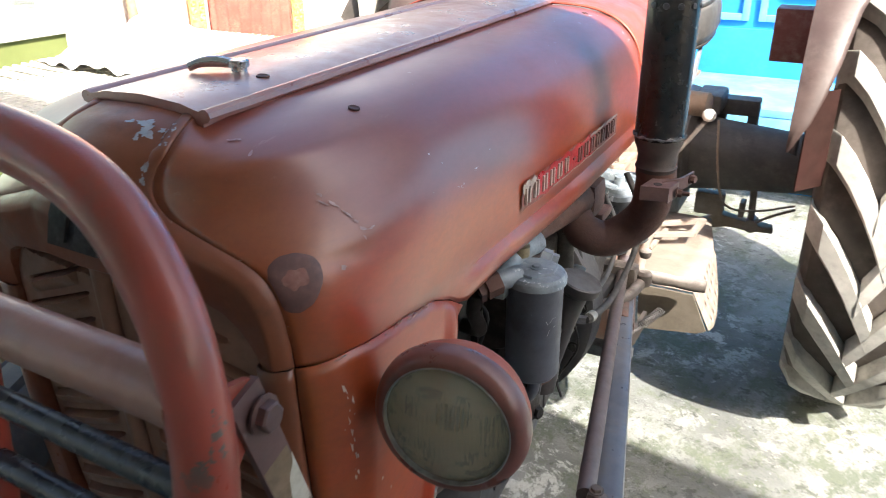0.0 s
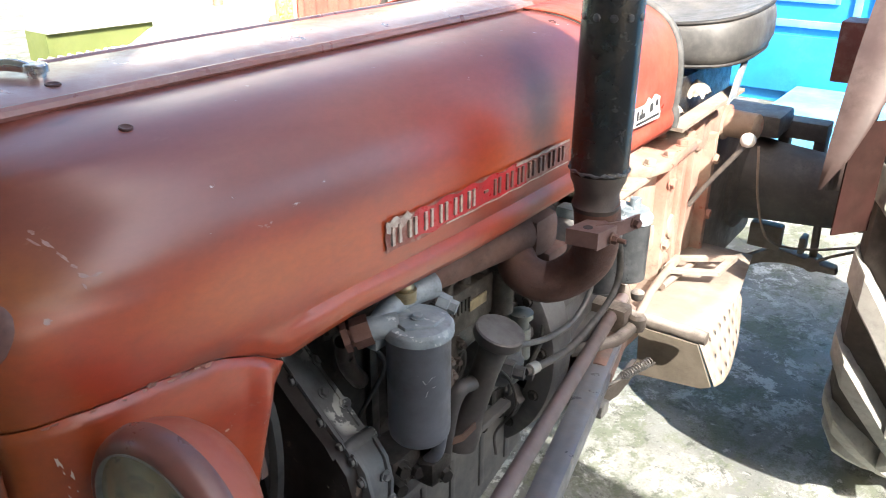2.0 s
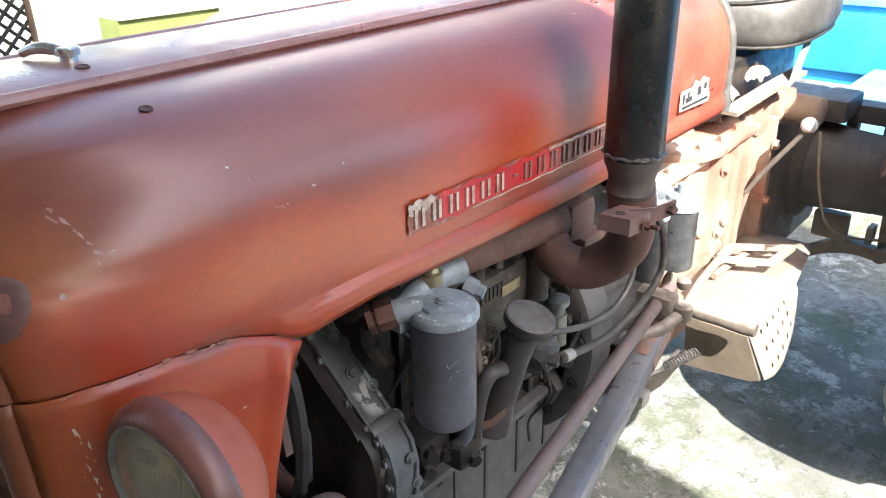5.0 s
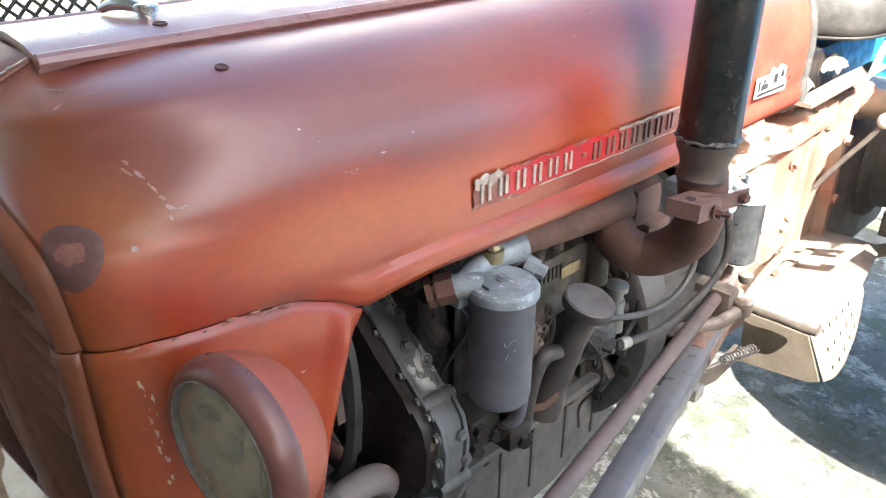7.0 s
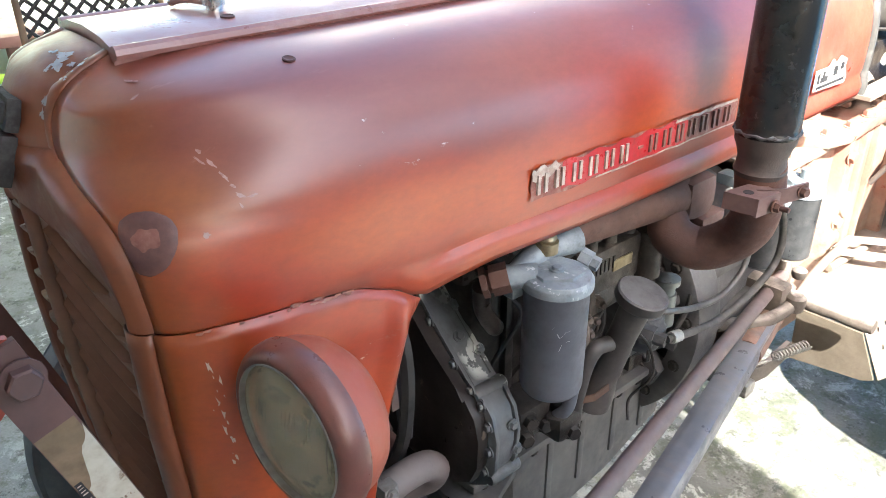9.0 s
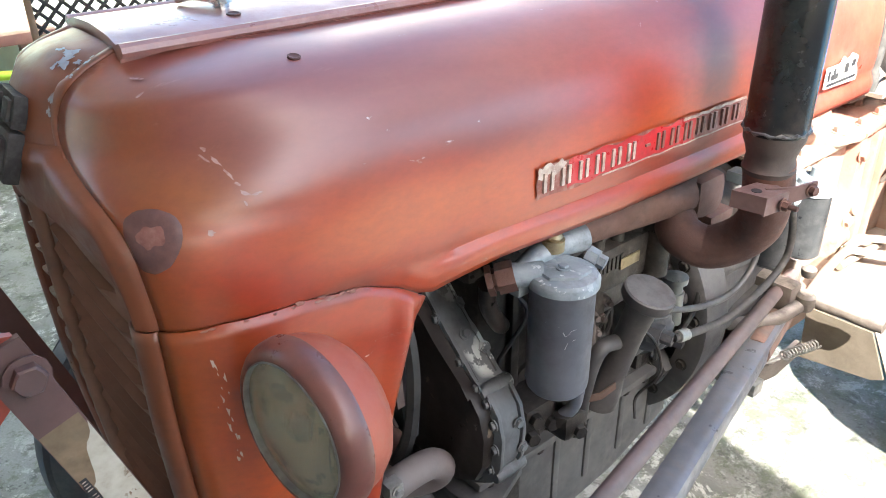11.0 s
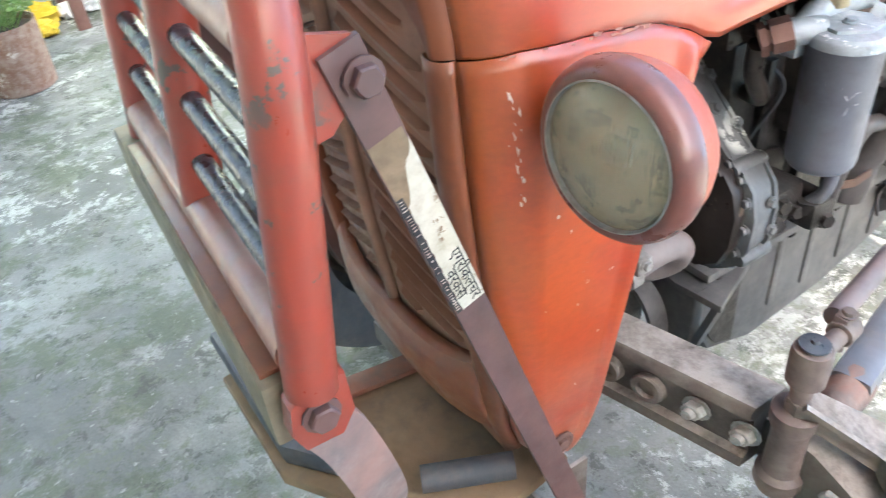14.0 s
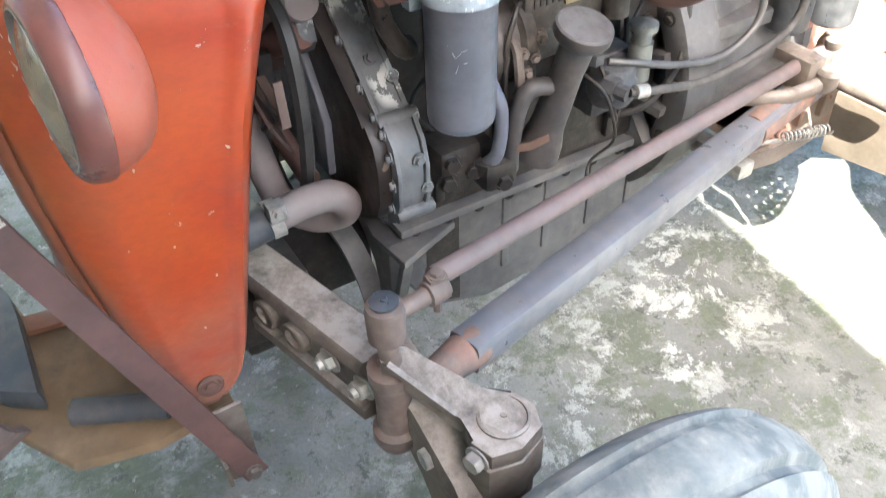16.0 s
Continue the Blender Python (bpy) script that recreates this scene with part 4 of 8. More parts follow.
add_grid(bm, plate_grid(0.462, 0.838, 1.0645, 1.0985, 0.0022, 30, 0.0014), 60, 5)
decal = part("name_plate", bm, DECALDIRT, tractor, "peeling narrow red nameplate with worn raised blocks")
bm = B()
add_grid(bm, plate_grid(0.505, 0.725, 1.0665, 1.0975, 0.0030, 20, 0.0022), 60, 4)
part("plate_ground", bm, DECALRED, decal, "bright red ground of the nameplate")
bm_w, bm_d = B(), B()
for i in range(14):
    y0 = 0.469 + i * 0.0260
    tgt = bm_w if i < 6 else bm_d
    if i == 6:
        add_prism(tgt, [(y0 + 0.006, 1.081), (y0 + 0.014, 1.081), (y0 + 0.014, 1.084), (y0 + 0.006, 1.084)], plate_pt(y0, 1.08, 0.002).x, plate_pt(y0, 1.08, 0.0050).x, "x")
        continue
    wide, drop = (0.0150, 0.0135, 0.0145, 0.0140)[i % 4], (0.0, 0.001, 0.0005)[i % 3]
    x0 = plate_pt(y0, 1.08, 0.0).x
    for a, b in ((0.0, 0.0042), (wide - 0.0042, wide)):
        add_prism(tgt, [(y0 + a, 1.0715 + drop), (y0 + b, 1.0715 + drop), (y0 + b, 1.0925), (y0 + a, 1.0925)], x0 + 0.0015, x0 + 0.0052, "x")
parts("plate_block", bm_w, LETTER_W, decal, "cream raised block")
parts("plate_block", bm_d, LETTER_D, decal, "grey raised block")
bm = B()
add_grid(bm, plate_grid(0.462, 0.50, 1.088, 1.100, 0.0034, 8, 0.003), 8, 4)
add_grid(bm, plate_grid(0.70, 0.835, 1.095, 1.0985, 0.0036, 12, 0.0012), 12, 3)
add_grid(bm, plate_grid(0.56, 0.835, 1.0655, 1.0675, 0.0036, 12, 0.0008), 12, 3)
part("plate_edge", bm, LETTER_W, decal, "pale torn edge of the plate")

# fuel tank cowl behind the hood
bm = B()


def cowl(u, v):
    y = 0.988 + (1.262 - 0.988) * v
    p = section(u, max(0.9, y))
    e = max(0.0, (y - 1.20) / 0.062)
    k = 1 - 0.10 * e ** 3
    return V(p.x * k, y, 1.0 + (p.z - 1.0) * (1 - 0.04 * e ** 3) + 0.004)


for side in (1, -1):
    add_grid(bm, lambda u, v: Vector((side * cowl(u, v).x, cowl(u, v).y, cowl(u, v).z)), 30, 24)
add_grid(bm, lambda u, v: V(-0.08 + 0.16 * u, 0.988 + 0.274 * v, 1.238 - (0.004 * ((v - 0.85) / 0.15) ** 2 if v > 0.85 else 0)), 4, 16)
tank = part("tank_cowl", bm, worn("sunlit_cowl_red", (0.40, 0.075, 0.045), (0.34, 0.05, 0.03), (0.32, 0.11, 0.075), rough=0.42, big=6, chip=0.03), tractor, "faded bright red tank cowl")
tank.modifiers.new("thick", "SOLIDIFY").thickness = 0.003
bm = B()
add_tube(bm, [cowl(u / 20, 0.90) + V(0.001, 0.0, 0.001) for u in range(21)], 0.0085, 10, 1)
part("edge_trim", bm, worn("grey_trim", (0.07, 0.07, 0.068), (0.12, 0.12, 0.115), None, rough=0.6, big=40), tank, "grey rubber edge trim")
bm = B()
for side in (1, -1):
    add_grid(bm, lambda u, v: Vector((side * (cowl(u, 1.0).x * (1 - 0.02 * v) - 0.001), 1.258 + 0.030 * v, 1.0 + (cowl(u, 1.0).z - 1.0) * (1 - 0.05 * v * v))), 24, 5)
add_grid(bm, lambda u, v: V(-0.19 + 0.38 * u, 1.284, 1.02 + 0.14 * v), 6, 4)
part("dash_shroud", bm, worn("dash_red", (0.45, 0.07, 0.05), (0.4, 0.06, 0.04), None, rough=0.5, big=8), tank, "red dash shroud")
bm = B()
W0 = section(0.72, 1.05).x + 0.004
add_prism(bm, [(1.045, 1.064), (1.145, 1.060), (1.148, 1.070), (1.138, 1.086), (1.140, 1.097), (1.120, 1.104), (1.108, 1.096), (1.094, 1.103), (1.084, 1.094), (1.045, 1.094)], W0, W0 + 0.002, "x")
badge = part("badge", bm, worn("badge_white", (0.62, 0.60, 0.55), (0.72, 0.7, 0.66), (0.2, 0.2, 0.2), rough=0.5, big=60), tractor, "small white and black sticker with figures")
bm = B()
for a, b, c, d in ((1.050, 1.056, 1.074, 1.089), (1.060, 1.082, 1.074, 1.082), (1.066, 1.072, 1.082, 1.090), (1.100, 1.112, 1.078, 1.092), (1.122, 1.132, 1.084, 1.094), (1.050, 1.140, 1.066, 1.070)):
    add_prism(bm, [(a, c), (b, c), (b, d), (a, d)], W0 + 0.002, W0 + 0.0026, "x")
part("badge_marks", bm, INK_VOID, badge, "black marks")

# headlamp on the side panel
HN = V(0.10, -0.99, 0.03).normalized()
HL = V(0.315, 0.128, 1.001) - HN * 0.015
for side in (1, -1):
    hl = Vector((side * HL.x, HL.y, HL.z))
    hn = Vector((side * HN.x, HN.y, HN.z))
    bm = B()
    add_lathe(bm, hl, hn, [(-0.056, 0.0), (-0.055, 0.016), (-0.051, 0.034), (-0.044, 0.049), (-0.034, 0.0595), (-0.022, 0.0655), (-0.008, 0.0685)], 44, False, False)
    lamp = part("headlamp", bm, LAMPSHELL, tractor, "round headlamp in a worn red shell")
    bm = B()
    add_lathe(bm, hl, hn, [(-0.0075, 0.0670), (-0.0075, 0.0698), (-0.006, 0.0706), (-0.001, 0.0705), (0.004, 0.0698), (0.009, 0.0680), (0.013, 0.0646), (0.0150, 0.0606), (0.0145, 0.0578), (0.006, 0.0565)], 56, False, False)
    part("rim", bm, RIMPAINT, lamp, "dull maroon lamp rim")
    bm = B()
    add_lathe(bm, hl, hn, [(0.012, 0.0580), (0.0152, 0.0578), (0.0156, 0.0566), (0.010, 0.0560)], 56, False, False)
    part("bezel", bm, STEEL, lamp, "thin grey bezel")
    bm = B()

    def lens_pt(u, v, h, amp):
        r, a = 0.0562 * u, 2 * math.pi * v
        x, y = frame_of(hn)
        rib = amp * math.sin(r * math.cos(a) * 1500) * (1 if abs(r * math.sin(a)) < 0.030 else 0.25)
        return hl + hn * (h + 0.011 * (1 - u * u) + rib) + (x * math.cos(a) + y * math.sin(a)) * r
    add_grid(bm, lambda u, v: lens_pt(max(u, 0.001), v, 0.0105, 0.00016), 44, 200)
    add_grid(bm, lambda u, v: lens_pt(max(u, 0.001), v, 0.0070, 0.0004), 44, 200)
    lens = part("lens", bm, GLASS, lamp, "ribbed dusty glass lamp lens")
    lens.visible_shadow = False
    bm = B()
    add_lathe(bm, hl, hn, [(-0.030, 0.004), (-0.028, 0.022), (-0.020, 0.038), (-0.008, 0.049), (0.006, 0.0558)], 36, True, False)
    part("reflector", bm, REFLECT, lamp, "tarnished yellowed reflector")
    bm = B()
    add_lathe(bm, hl + hn * -0.030, hn, [(0, 0.009), (0.014, 0.008), (0.018, 0.006), (0.024, 0.004)], 14)
    part("bulb", bm, ALU, lamp, "small bulb")
    bm = B()
    add_cyl(bm, hl + hn * -0.045 + V(0, 0, -0.02), hl + V(side * -0.110, 0.020, -0.03), 0.012, 0.012, 14)
    part("mount", bm, MAROON, lamp, "short lamp mount")

# ---- front guard ----
STICK_X = (-0.16, 0.0)   # ends of the torn sticker along the cross tube
def gy(z):
    return -0.0745 + 0.115 * (z - 1.116)


GX, GR = 0.250, 0.0212
guard = part("bumper_guard", add_tube(B(), [(GX, gy(0.865), 0.865), (GX, gy(0.95), 0.95), (GX, gy(1.05), 1.05), (GX - 0.004, gy(1.12), 1.12), (GX - 0.026, gy(1.19), 1.19), (GX - 0.075, gy(1.245), 1.245), (GX - 0.15, gy(1.268), 1.268), (0.0, gy(1.272), 1.272), (-GX + 0.15, gy(1.268), 1.268), (-GX + 0.075, gy(1.245), 1.245), (-GX + 0.026, gy(1.19), 1.19), (-GX + 0.004, gy(1.12), 1.12), (-GX, gy(1.05), 1.05), (-GX, gy(0.95), 0.95), (-GX, gy(0.865), 0.865)], GR, 24, 8), GUARD, tractor, "welded red tube guard in front of the grille")
bm = B()
add_cyl(bm, (-GX + 0.012, gy(1.13), 1.130), (GX - 0.012, gy(1.13), 1.130), GR, n=24)
part("cross_tube", bm, GUARD_PALE, guard, "dusty pale red cross tube")
bm = B()


def tube_patch(u, v):
    x = STICK_X[0] + (STICK_X[1] - STICK_X[0]) * u + 0.010 * math.sin(7 * v) * (u - 0.3)
    a = radians(60 + 100 * v + 5 * math.sin(11 * u))
    return V(x, gy(1.13) + math.cos(a) * (GR + 0.0008), 1.130 + math.sin(a) * (GR + 0.0008))


add_grid(bm, tube_patch, 16, 12)
part("torn_sticker", bm, WHITE, guard, "torn cream sticker on the cross tube")
bm = B()
add_cyl(bm, (-GX + 0.012, gy(0.893), 0.893), (GX - 0.012, gy(0.893), 0.893), GR, n=24)
part("cross_tube", bm, GUARD_PALE, guard, "pale red lower cross tube")
bm = B()
add_cyl(bm, (0, gy(0.90), 0.90), (0, gy(1.125), 1.125), GR, n=24)
part("centre_post", bm, GUARD, guard)
for z in (1.063, 1.005, 0.946):
    for a, b in ((0.018, GX - 0.018), (-GX + 0.018, -0.018)):
        bm = B()
        add_cyl(bm, (a, gy(z), z), (b, gy(z), z), 0.0105, n=14)
        part("guard_bar", bm, BLACKBAR, guard, "black painted guard bar with worn edge")
for side in (1, -1):
    # lug, flattened foot and bolts
    bm = B()
    add_prism(bm, [(gy(1.1) + 0.010, 1.126), (-0.020, 1.114), (-0.012, 1.098), (-0.030, 1.066), (-0.044, 1.052), (gy(1.04) + 0.012, 1.047)], side * 0.234, side * 0.240, "x")
    part("lug", bm, GUARD, guard, "red welded lug")
    bm = B()
    add_prism(bm, [(-0.126, 0.862), (-0.100, 0.884), (-0.078, 0.872), (-0.076, 0.832), (-0.090, 0.812), (-0.122, 0.814), (-0.130, 0.835)], side * 0.250 - 0.011 * side, side * 0.250 + 0.011 * side, "x", 0.003)
    part("foot", bm, GUARD, guard, "flattened tube foot")
    bm = B()
    add_bolt(bm, (side * 0.262, -0.104, 0.846), (side, 0, 0), 0.0125, 0.010)
    add_bolt(bm, (side * 0.2475, -0.019, 1.087), (side, 0, 0), 0.0115, 0.010)
    parts("bolt", bm, MAROON, guard, "painted hexagon bolt")
    bm = B()
    add_flatbar(bm, smooth_path([(side * 0.252, -0.106, 0.836), (side * 0.252, -0.085, 0.785), (side * 0.238, -0.062, 0.680), (side * 0.200, -0.055, 0.590), (side * 0.130, -0.055, 0.505)], 5), (0, 1, 0.7), 0.046, 0.010)
    if side < 0:
        bm.free()
        bm = add_cyl(B(), (side * 0.252, -0.1, 0.84), (side * 0.252, -0.085, 0.79), 0.018)
    part("support_arm", bm, ARMSTEEL, guard, "worn curved support arm, bare blue-grey steel below")
    # slanting brace with a torn sticker
    bm = B()
    a, b = V(side * 0.2415, -0.025, 1.110), V(side * 0.2440, 0.196, 0.395)
    add_flatbar(bm, [a.lerp(b, i / 8) for i in range(9)], (0, 1, 0.3), 0.031, 0.006)
    brace = part("brace", bm, MAROON, tractor, "flat maroon brace with a torn sticker")
    if side > 0:
        d = (b - a)
        wd = (V(0, 1, 0.3) - d.normalized() * V(0, 1, 0.3).dot(d.normalized())).normalized()
        nrm = d.normalized().cross(wd)
        nrm = nrm if nrm.x > 0 else -nrm

        def sticker(name, s0, s1, w0, w1, out, mat, label="", jag=0.0, torn=0.0):
            bmx = B()

            def f(u, v):
                st = s0 + torn * (1 - v) + (0.006 * math.sin(v * 9) if torn else 0)
                s = st + (s1 - st) * u
                w = w0 + (w1 - w0) * v + jag * (math.sin(u * 47) + 0.6 * math.sin(u * 91)) * (1 if v == 0.0 else 0)
                return a + d * s + wd * w + nrm * (0.003 + out)
            add_grid(bmx, f, 60, 9)
            return part(name, bmx, mat, brace, label)
        sticker("sticker_backing", 0.098, 0.19, -0.0150, 0.0140, 0.0004, TAN, "tan glue patch")
        sticker("sticker", 0.108, 0.347, -0.0088, 0.0150, 0.0008, WHITE, "torn cream sticker with two words in black", 0.0004, 0.072)
        sticker("sticker_edge", 0.165, 0.347, -0.0150, -0.0092, 0.0006, INK_VOID, "black edge of the sticker", 0.0008)
        bm = B()
        random.seed(3)
        # pale marks of worn writing along the black edge
        for i in range(44):
            s = 0.168 + i * 0.0040
            if random.random() < 0.8:
                w, g = random.uniform(0.0010, 0.0020), random.uniform(0.0008, 0.0022)
                q = [a + d * (s + e) + wd * (-0.0121 + f) + nrm * 0.0041 for e, f in ((0, -w), (g, -w), (g, w), (0, w))]
                bm.faces.new([bm.verts.new(p) for p in q])
        part("sticker_strokes", bm, LETTER_W, brace, "pale strokes of worn writing")
        up = (wd - d.normalized() * wd.dot(d.normalized())).normalized()
        ax = d.normalized()
        if ax.cross(up).dot(nrm) < 0:
            up = -up
        for word, s, w in (("\u090f\u0917\u094d\u0930\u0940\u0915\u0932\u094d\u091a\u0930", 0.262, 0.0030), ("\u0935\u0930\u094d\u0915\u094d\u0938", 0.284, -0.0080)):
            cu = bpy.data.curves.new("word", "FONT")
            cu.body, cu.size, cu.extrude = word, 0.0142, 0.00015
            txt = new("word", cu)
            o = a + d * s + up * w + nrm * 0.0043
            txt.matrix_world = Matrix(((ax.x, up.x, nrm.x, o.x), (ax.y, up.y, nrm.y, o.y), (ax.z, up.z, nrm.z, o.z), (0, 0, 0, 1)))
            cu.materials.append(INK_VOID)
            txt.parent = brace
            tagged(txt, "black printed word")
# lower board of the guard
bm = B()
add_box(bm, (-0.29, -0.138, 0.800), (0.232, -0.112, 0.866), 0.004)
add_box(bm, (-0.29, -0.113, 0.800), (0.225, -0.085, 0.806), 0.001)
part("bumper_board", bm, YELLOW, guard, "bumper board with peeling yellowish paint")
bm = B()
add_box(bm, (-0.22, -0.134, 0.867), (0.222, -0.088, 0.872), 0.001)
part("board_top", bm, BROWN, guard)

# the guard stands askew: its far end is bent back
for ob in (guard, *guard.children):
    for w in ob.data.vertices:
        w.co.y += 0.006 + 0.046 * (0.25 - w.co.x)

# ---- engine ----
bm = B()
add_box(bm, (-0.155, 0.47, 0.62), (0.155, 0.90, 0.93), 0.012)
engine = part("engine", bm, GREASE, tractor, "greasy dark engine block with pipes and filters")
bm = B()
add_box(bm, (-0.135, 0.46, 0.92), (0.150, 0.90, 1.03), 0.012)
part("cylinder_head", bm, GREASE, engine)
bm = B()
add_box(bm, (-0.12, 0.48, 1.03), (0.11, 0.88, 1.10), 0.02)
part("rocker_cover", bm, GREASE, engine)
bm = B()
for i in range(4):
    add_box(bm, (0.153, 0.52 + 0.095 * i, 0.64), (0.166, 0.535 + 0.095 * i, 0.90), 0.004)
add_lathe(bm, (0.155, 0.56, 0.74), (1, 0, 0), [(0, 0.03), (0.006, 0.03), (0.008, 0.022)], 20)
add_lathe(bm, (0.148, 0.50, 0.985), (1, -0.2, 0), [(0, 0.024), (0.012, 0.024), (0.014, 0.015), (0.006, 0.012)], 20)
add_lathe(bm, (0.155, 0.62, 0.79), (1, 0, 0), [(0, 0.045), (0.02, 0.045), (0.03, 0.03)], 24)
for y, z, l in ((0.49, 0.94, 0.03), (0.53, 0.955, 0.02), (0.575, 0.945, 0.03), (0.66, 0.955, 0.02), (0.72, 0.95, 0.025), (0.80, 0.94, 0.02), (0.84, 0.86, 0.03), (0.86, 0.80, 0.02)):
    add_lathe(bm, (0.148, y, z), (1, 0, 0.1), [(0, 0.011), (l * 0.6, 0.011), (l * 0.6, 0.008), (l, 0.007)], 6)
parts("engine_boss", bm, GREASE, engine)
bm = B()
for i in range(7):
    y = 0.52 + 0.05 * i
    add_tube(bm, [(0.158, y, 0.90), (0.172 + 0.006 * (i % 3), y + 0.02, 0.86), (0.168, y + 0.05 * (1 if i % 2 else -0.6), 0.80 - 0.01 * i), (0.160, y + 0.02, 0.73)], 0.0032 + 0.0012 * (i % 2), 8, 5)
add_tube(bm, [(0.16, 0.49, 0.955), (0.175, 0.53, 0.93), (0.172, 0.60, 0.925), (0.178, 0.70, 0.93), (0.17, 0.82, 0.91), (0.2, 0.9, 0.88)], 0.004, 8, 5)
add_tube(bm, [(0.17, 0.80, 0.68), (0.2, 0.84, 0.70), (0.21, 0.88, 0.76), (0.19, 0.9, 0.83)], 0.005, 8, 5)
parts("engine_pipe", bm, DARKRUBBER, engine, "thin oily pipe or wire")
PAN = worn("grey_dusty_pan", (0.092, 0.091, 0.093), (0.135, 0.132, 0.130), (0.19, 0.18, 0.165), rough=0.65, big=9, chip=0.03, chip_col=(0.2, 0.19, 0.18))
bm = B()
add_prism(bm, [(0.470, 0.606), (0.95, 0.606), (0.95, 0.47), (0.80, 0.42), (0.62, 0.40), (0.52, 0.43), (0.48, 0.50)], -0.14, 0.146, "x", 0.02)
oilpan = part("oil_pan", bm, PAN, tractor, "dusty dark grey oil pan")
bm = B()
add_box(bm, (-0.16, 0.465, 0.606), (0.168, 0.955, 0.620), 0.004)
part("pan_rail", bm, PAN, oilpan)
bm = B()
for y in (0.640, 0.715, 0.800, 0.880):
    add_box(bm, (0.142, y, 0.455 + 0.1 * abs(y - 0.66)), (0.150, y + 0.014, 0.606), 0.004)
parts("pan_rib", bm, PAN, oilpan)
bm = B()
# a recess's shade, put in as a dark strip on the pan
add_prism(bm, [(0.512, 0.602), (0.566, 0.602), (0.566, 0.432), (0.530, 0.445), (0.512, 0.47)], 0.1455, 0.1475, "x")
part("dark_panel", bm, GREASE, oilpan, "dark strip standing in for a shaded recess in the pan")
bm = B()
add_prism(bm, [(0.060, 0.600), (0.168, 0.604), (0.164, 0.52), (0.152, 0.425), (0.138, 0.445), (0.122, 0.545), (0.095, 0.580)], 0.446, 0.468, "y", 0.003)
part("front_web", bm, PAN, oilpan, "grey front web of the pan")
bm = B()
add_prism(bm, [(0.095, 0.446), (0.135, 0.440), (0.206, 0.448), (0.200, 0.462), (0.170, 0.545), (0.150, 0.540)], 0.592, 0.603, "z", 0.002)
part("pan_shelf", bm, PAN, oilpan, "grey three-cornered shelf at the front of the pan")
bm = B()
add_flatbar(bm, [(0.196, 0.456, 0.592), (0.170, 0.456, 0.51), (0.140, 0.456, 0.428)], (0, 1, 0), 0.014, 0.010)
part("front_rib", bm, PAN, oilpan, "slanting rib under the shelf")
bm = B()
add_flatbar(bm, smooth_path([(-0.02, 0.415, 0.575), (0.075, 0.415, 0.590), (0.112, 0.420, 0.570), (0.124, 0.430, 0.520), (0.120, 0.440, 0.46)], 5), (0, 1, 0), 0.030, 0.008)
part("front_strap", bm, PAN, oilpan, "bent grey strap before the pan")
bm = B()
for i in range(10):
    add_bolt(bm, (0.160, 0.49 + 0.05 * i, 0.604), (0, 0, -1), 0.006, 0.006)
parts("bolt", bm, GREASE, oilpan)

# gear case at the front of the engine
case = [(-0.08, 0.962), (0.045, 0.962), (0.078, 0.938), (0.104, 0.906), (0.150, 0.862), (0.192, 0.822), (0.212, 0.816), (0.229, 0.796), (0.237, 0.765), (0.235, 0.722), (0.222, 0.692), (0.19, 0.670), (-0.17, 0.670), (-0.19, 0.75), (-0.16, 0.85)]
bm = B()
add_prism(bm, case, 0.430, 0.466, "y", 0.004)
gear = part("gear_case", bm, FLAKED, tractor, "gear case with flaking grey paint")
bm = B()
add_prism(bm, [(x * 1.012, 0.83 + (z - 0.83) * 1.012) for x, z in case], 0.4665, 0.472, "y", 0.001)
part("case_rail", bm, FLAKED, gear)
bm = B()
for p, r in ((V(0.203, 0.428, 0.812), 0.0105), (V(0.229, 0.430, 0.702), 0.0095)):
    add_lathe(bm, p, (0, 1, 0), [(0, r * 0.85), (0.003, r), (0.046, r), (0.049, r * 0.85)], 18)
parts("case_boss", bm, FLAKED, gear, "round bolt boss")
bm = B()
add_prism(bm, [(x * 1.015, 0.83 + (z - 0.83) * 1.015) for x, z in case], 0.4305, 0.436, "y", 0.001)
part("case_rail", bm, FLAKED, gear)
bm = B()
cover = [(x * 0.965, 0.83 + (z - 0.83) * 0.965) for x, z in case]
add_prism(bm, cover, 0.412, 0.431, "y", 0.006)
part("gear_cover", bm, BLACKIRON, gear, "black oily gear cover")
bm = B()
for (x0, z0), (x1, z1) in zip(case, case[1:]):
    k = max(1, round(math.hypot(x1 - x0, z1 - z0) / 0.055))
    for i in range(k):
        f = (i + 0.5) / k
        x, z = (x0 + (x1 - x0) * f) * 0.955, 0.83 + (z0 + (z1 - z0) * f - 0.83) * 0.955
        if x > 0:
            add_bolt(bm, (x + 0.006, 0.430, z), (-0.2, -1, 0), 0.0055, 0.006)
for y, z, x in ((0.455, 0.915, 0.098), (0.47, 0.888, 0.126), (0.452, 0.862, 0.152), (0.468, 0.845, 0.170), (0.460, 0.775, 0.236), (0.468, 0.735, 0.237)):
    add_bolt(bm, (x, y, z), (1, 0, 0.9 if z > 0.84 else 0.0), 0.006, 0.006)
parts("bolt", bm, FLAKED, gear, "small case bolt")

# oil filter
CX, CY = 0.2535, 0.505
bm = B()
add_lathe(bm, (CX, CY, 0.815), (0, 0, 1), [(0, 0.0), (0.001, 0.026), (0.003, 0.032), (0.008, 0.0355), (0.014, 0.0367), (0.138, 0.0367), (0.140, 0.0380), (0.144, 0.0380)], 40, False, False)
can = part("oil_filter", bm, CAN, tractor, "dark grey painted filter canister with scratches")
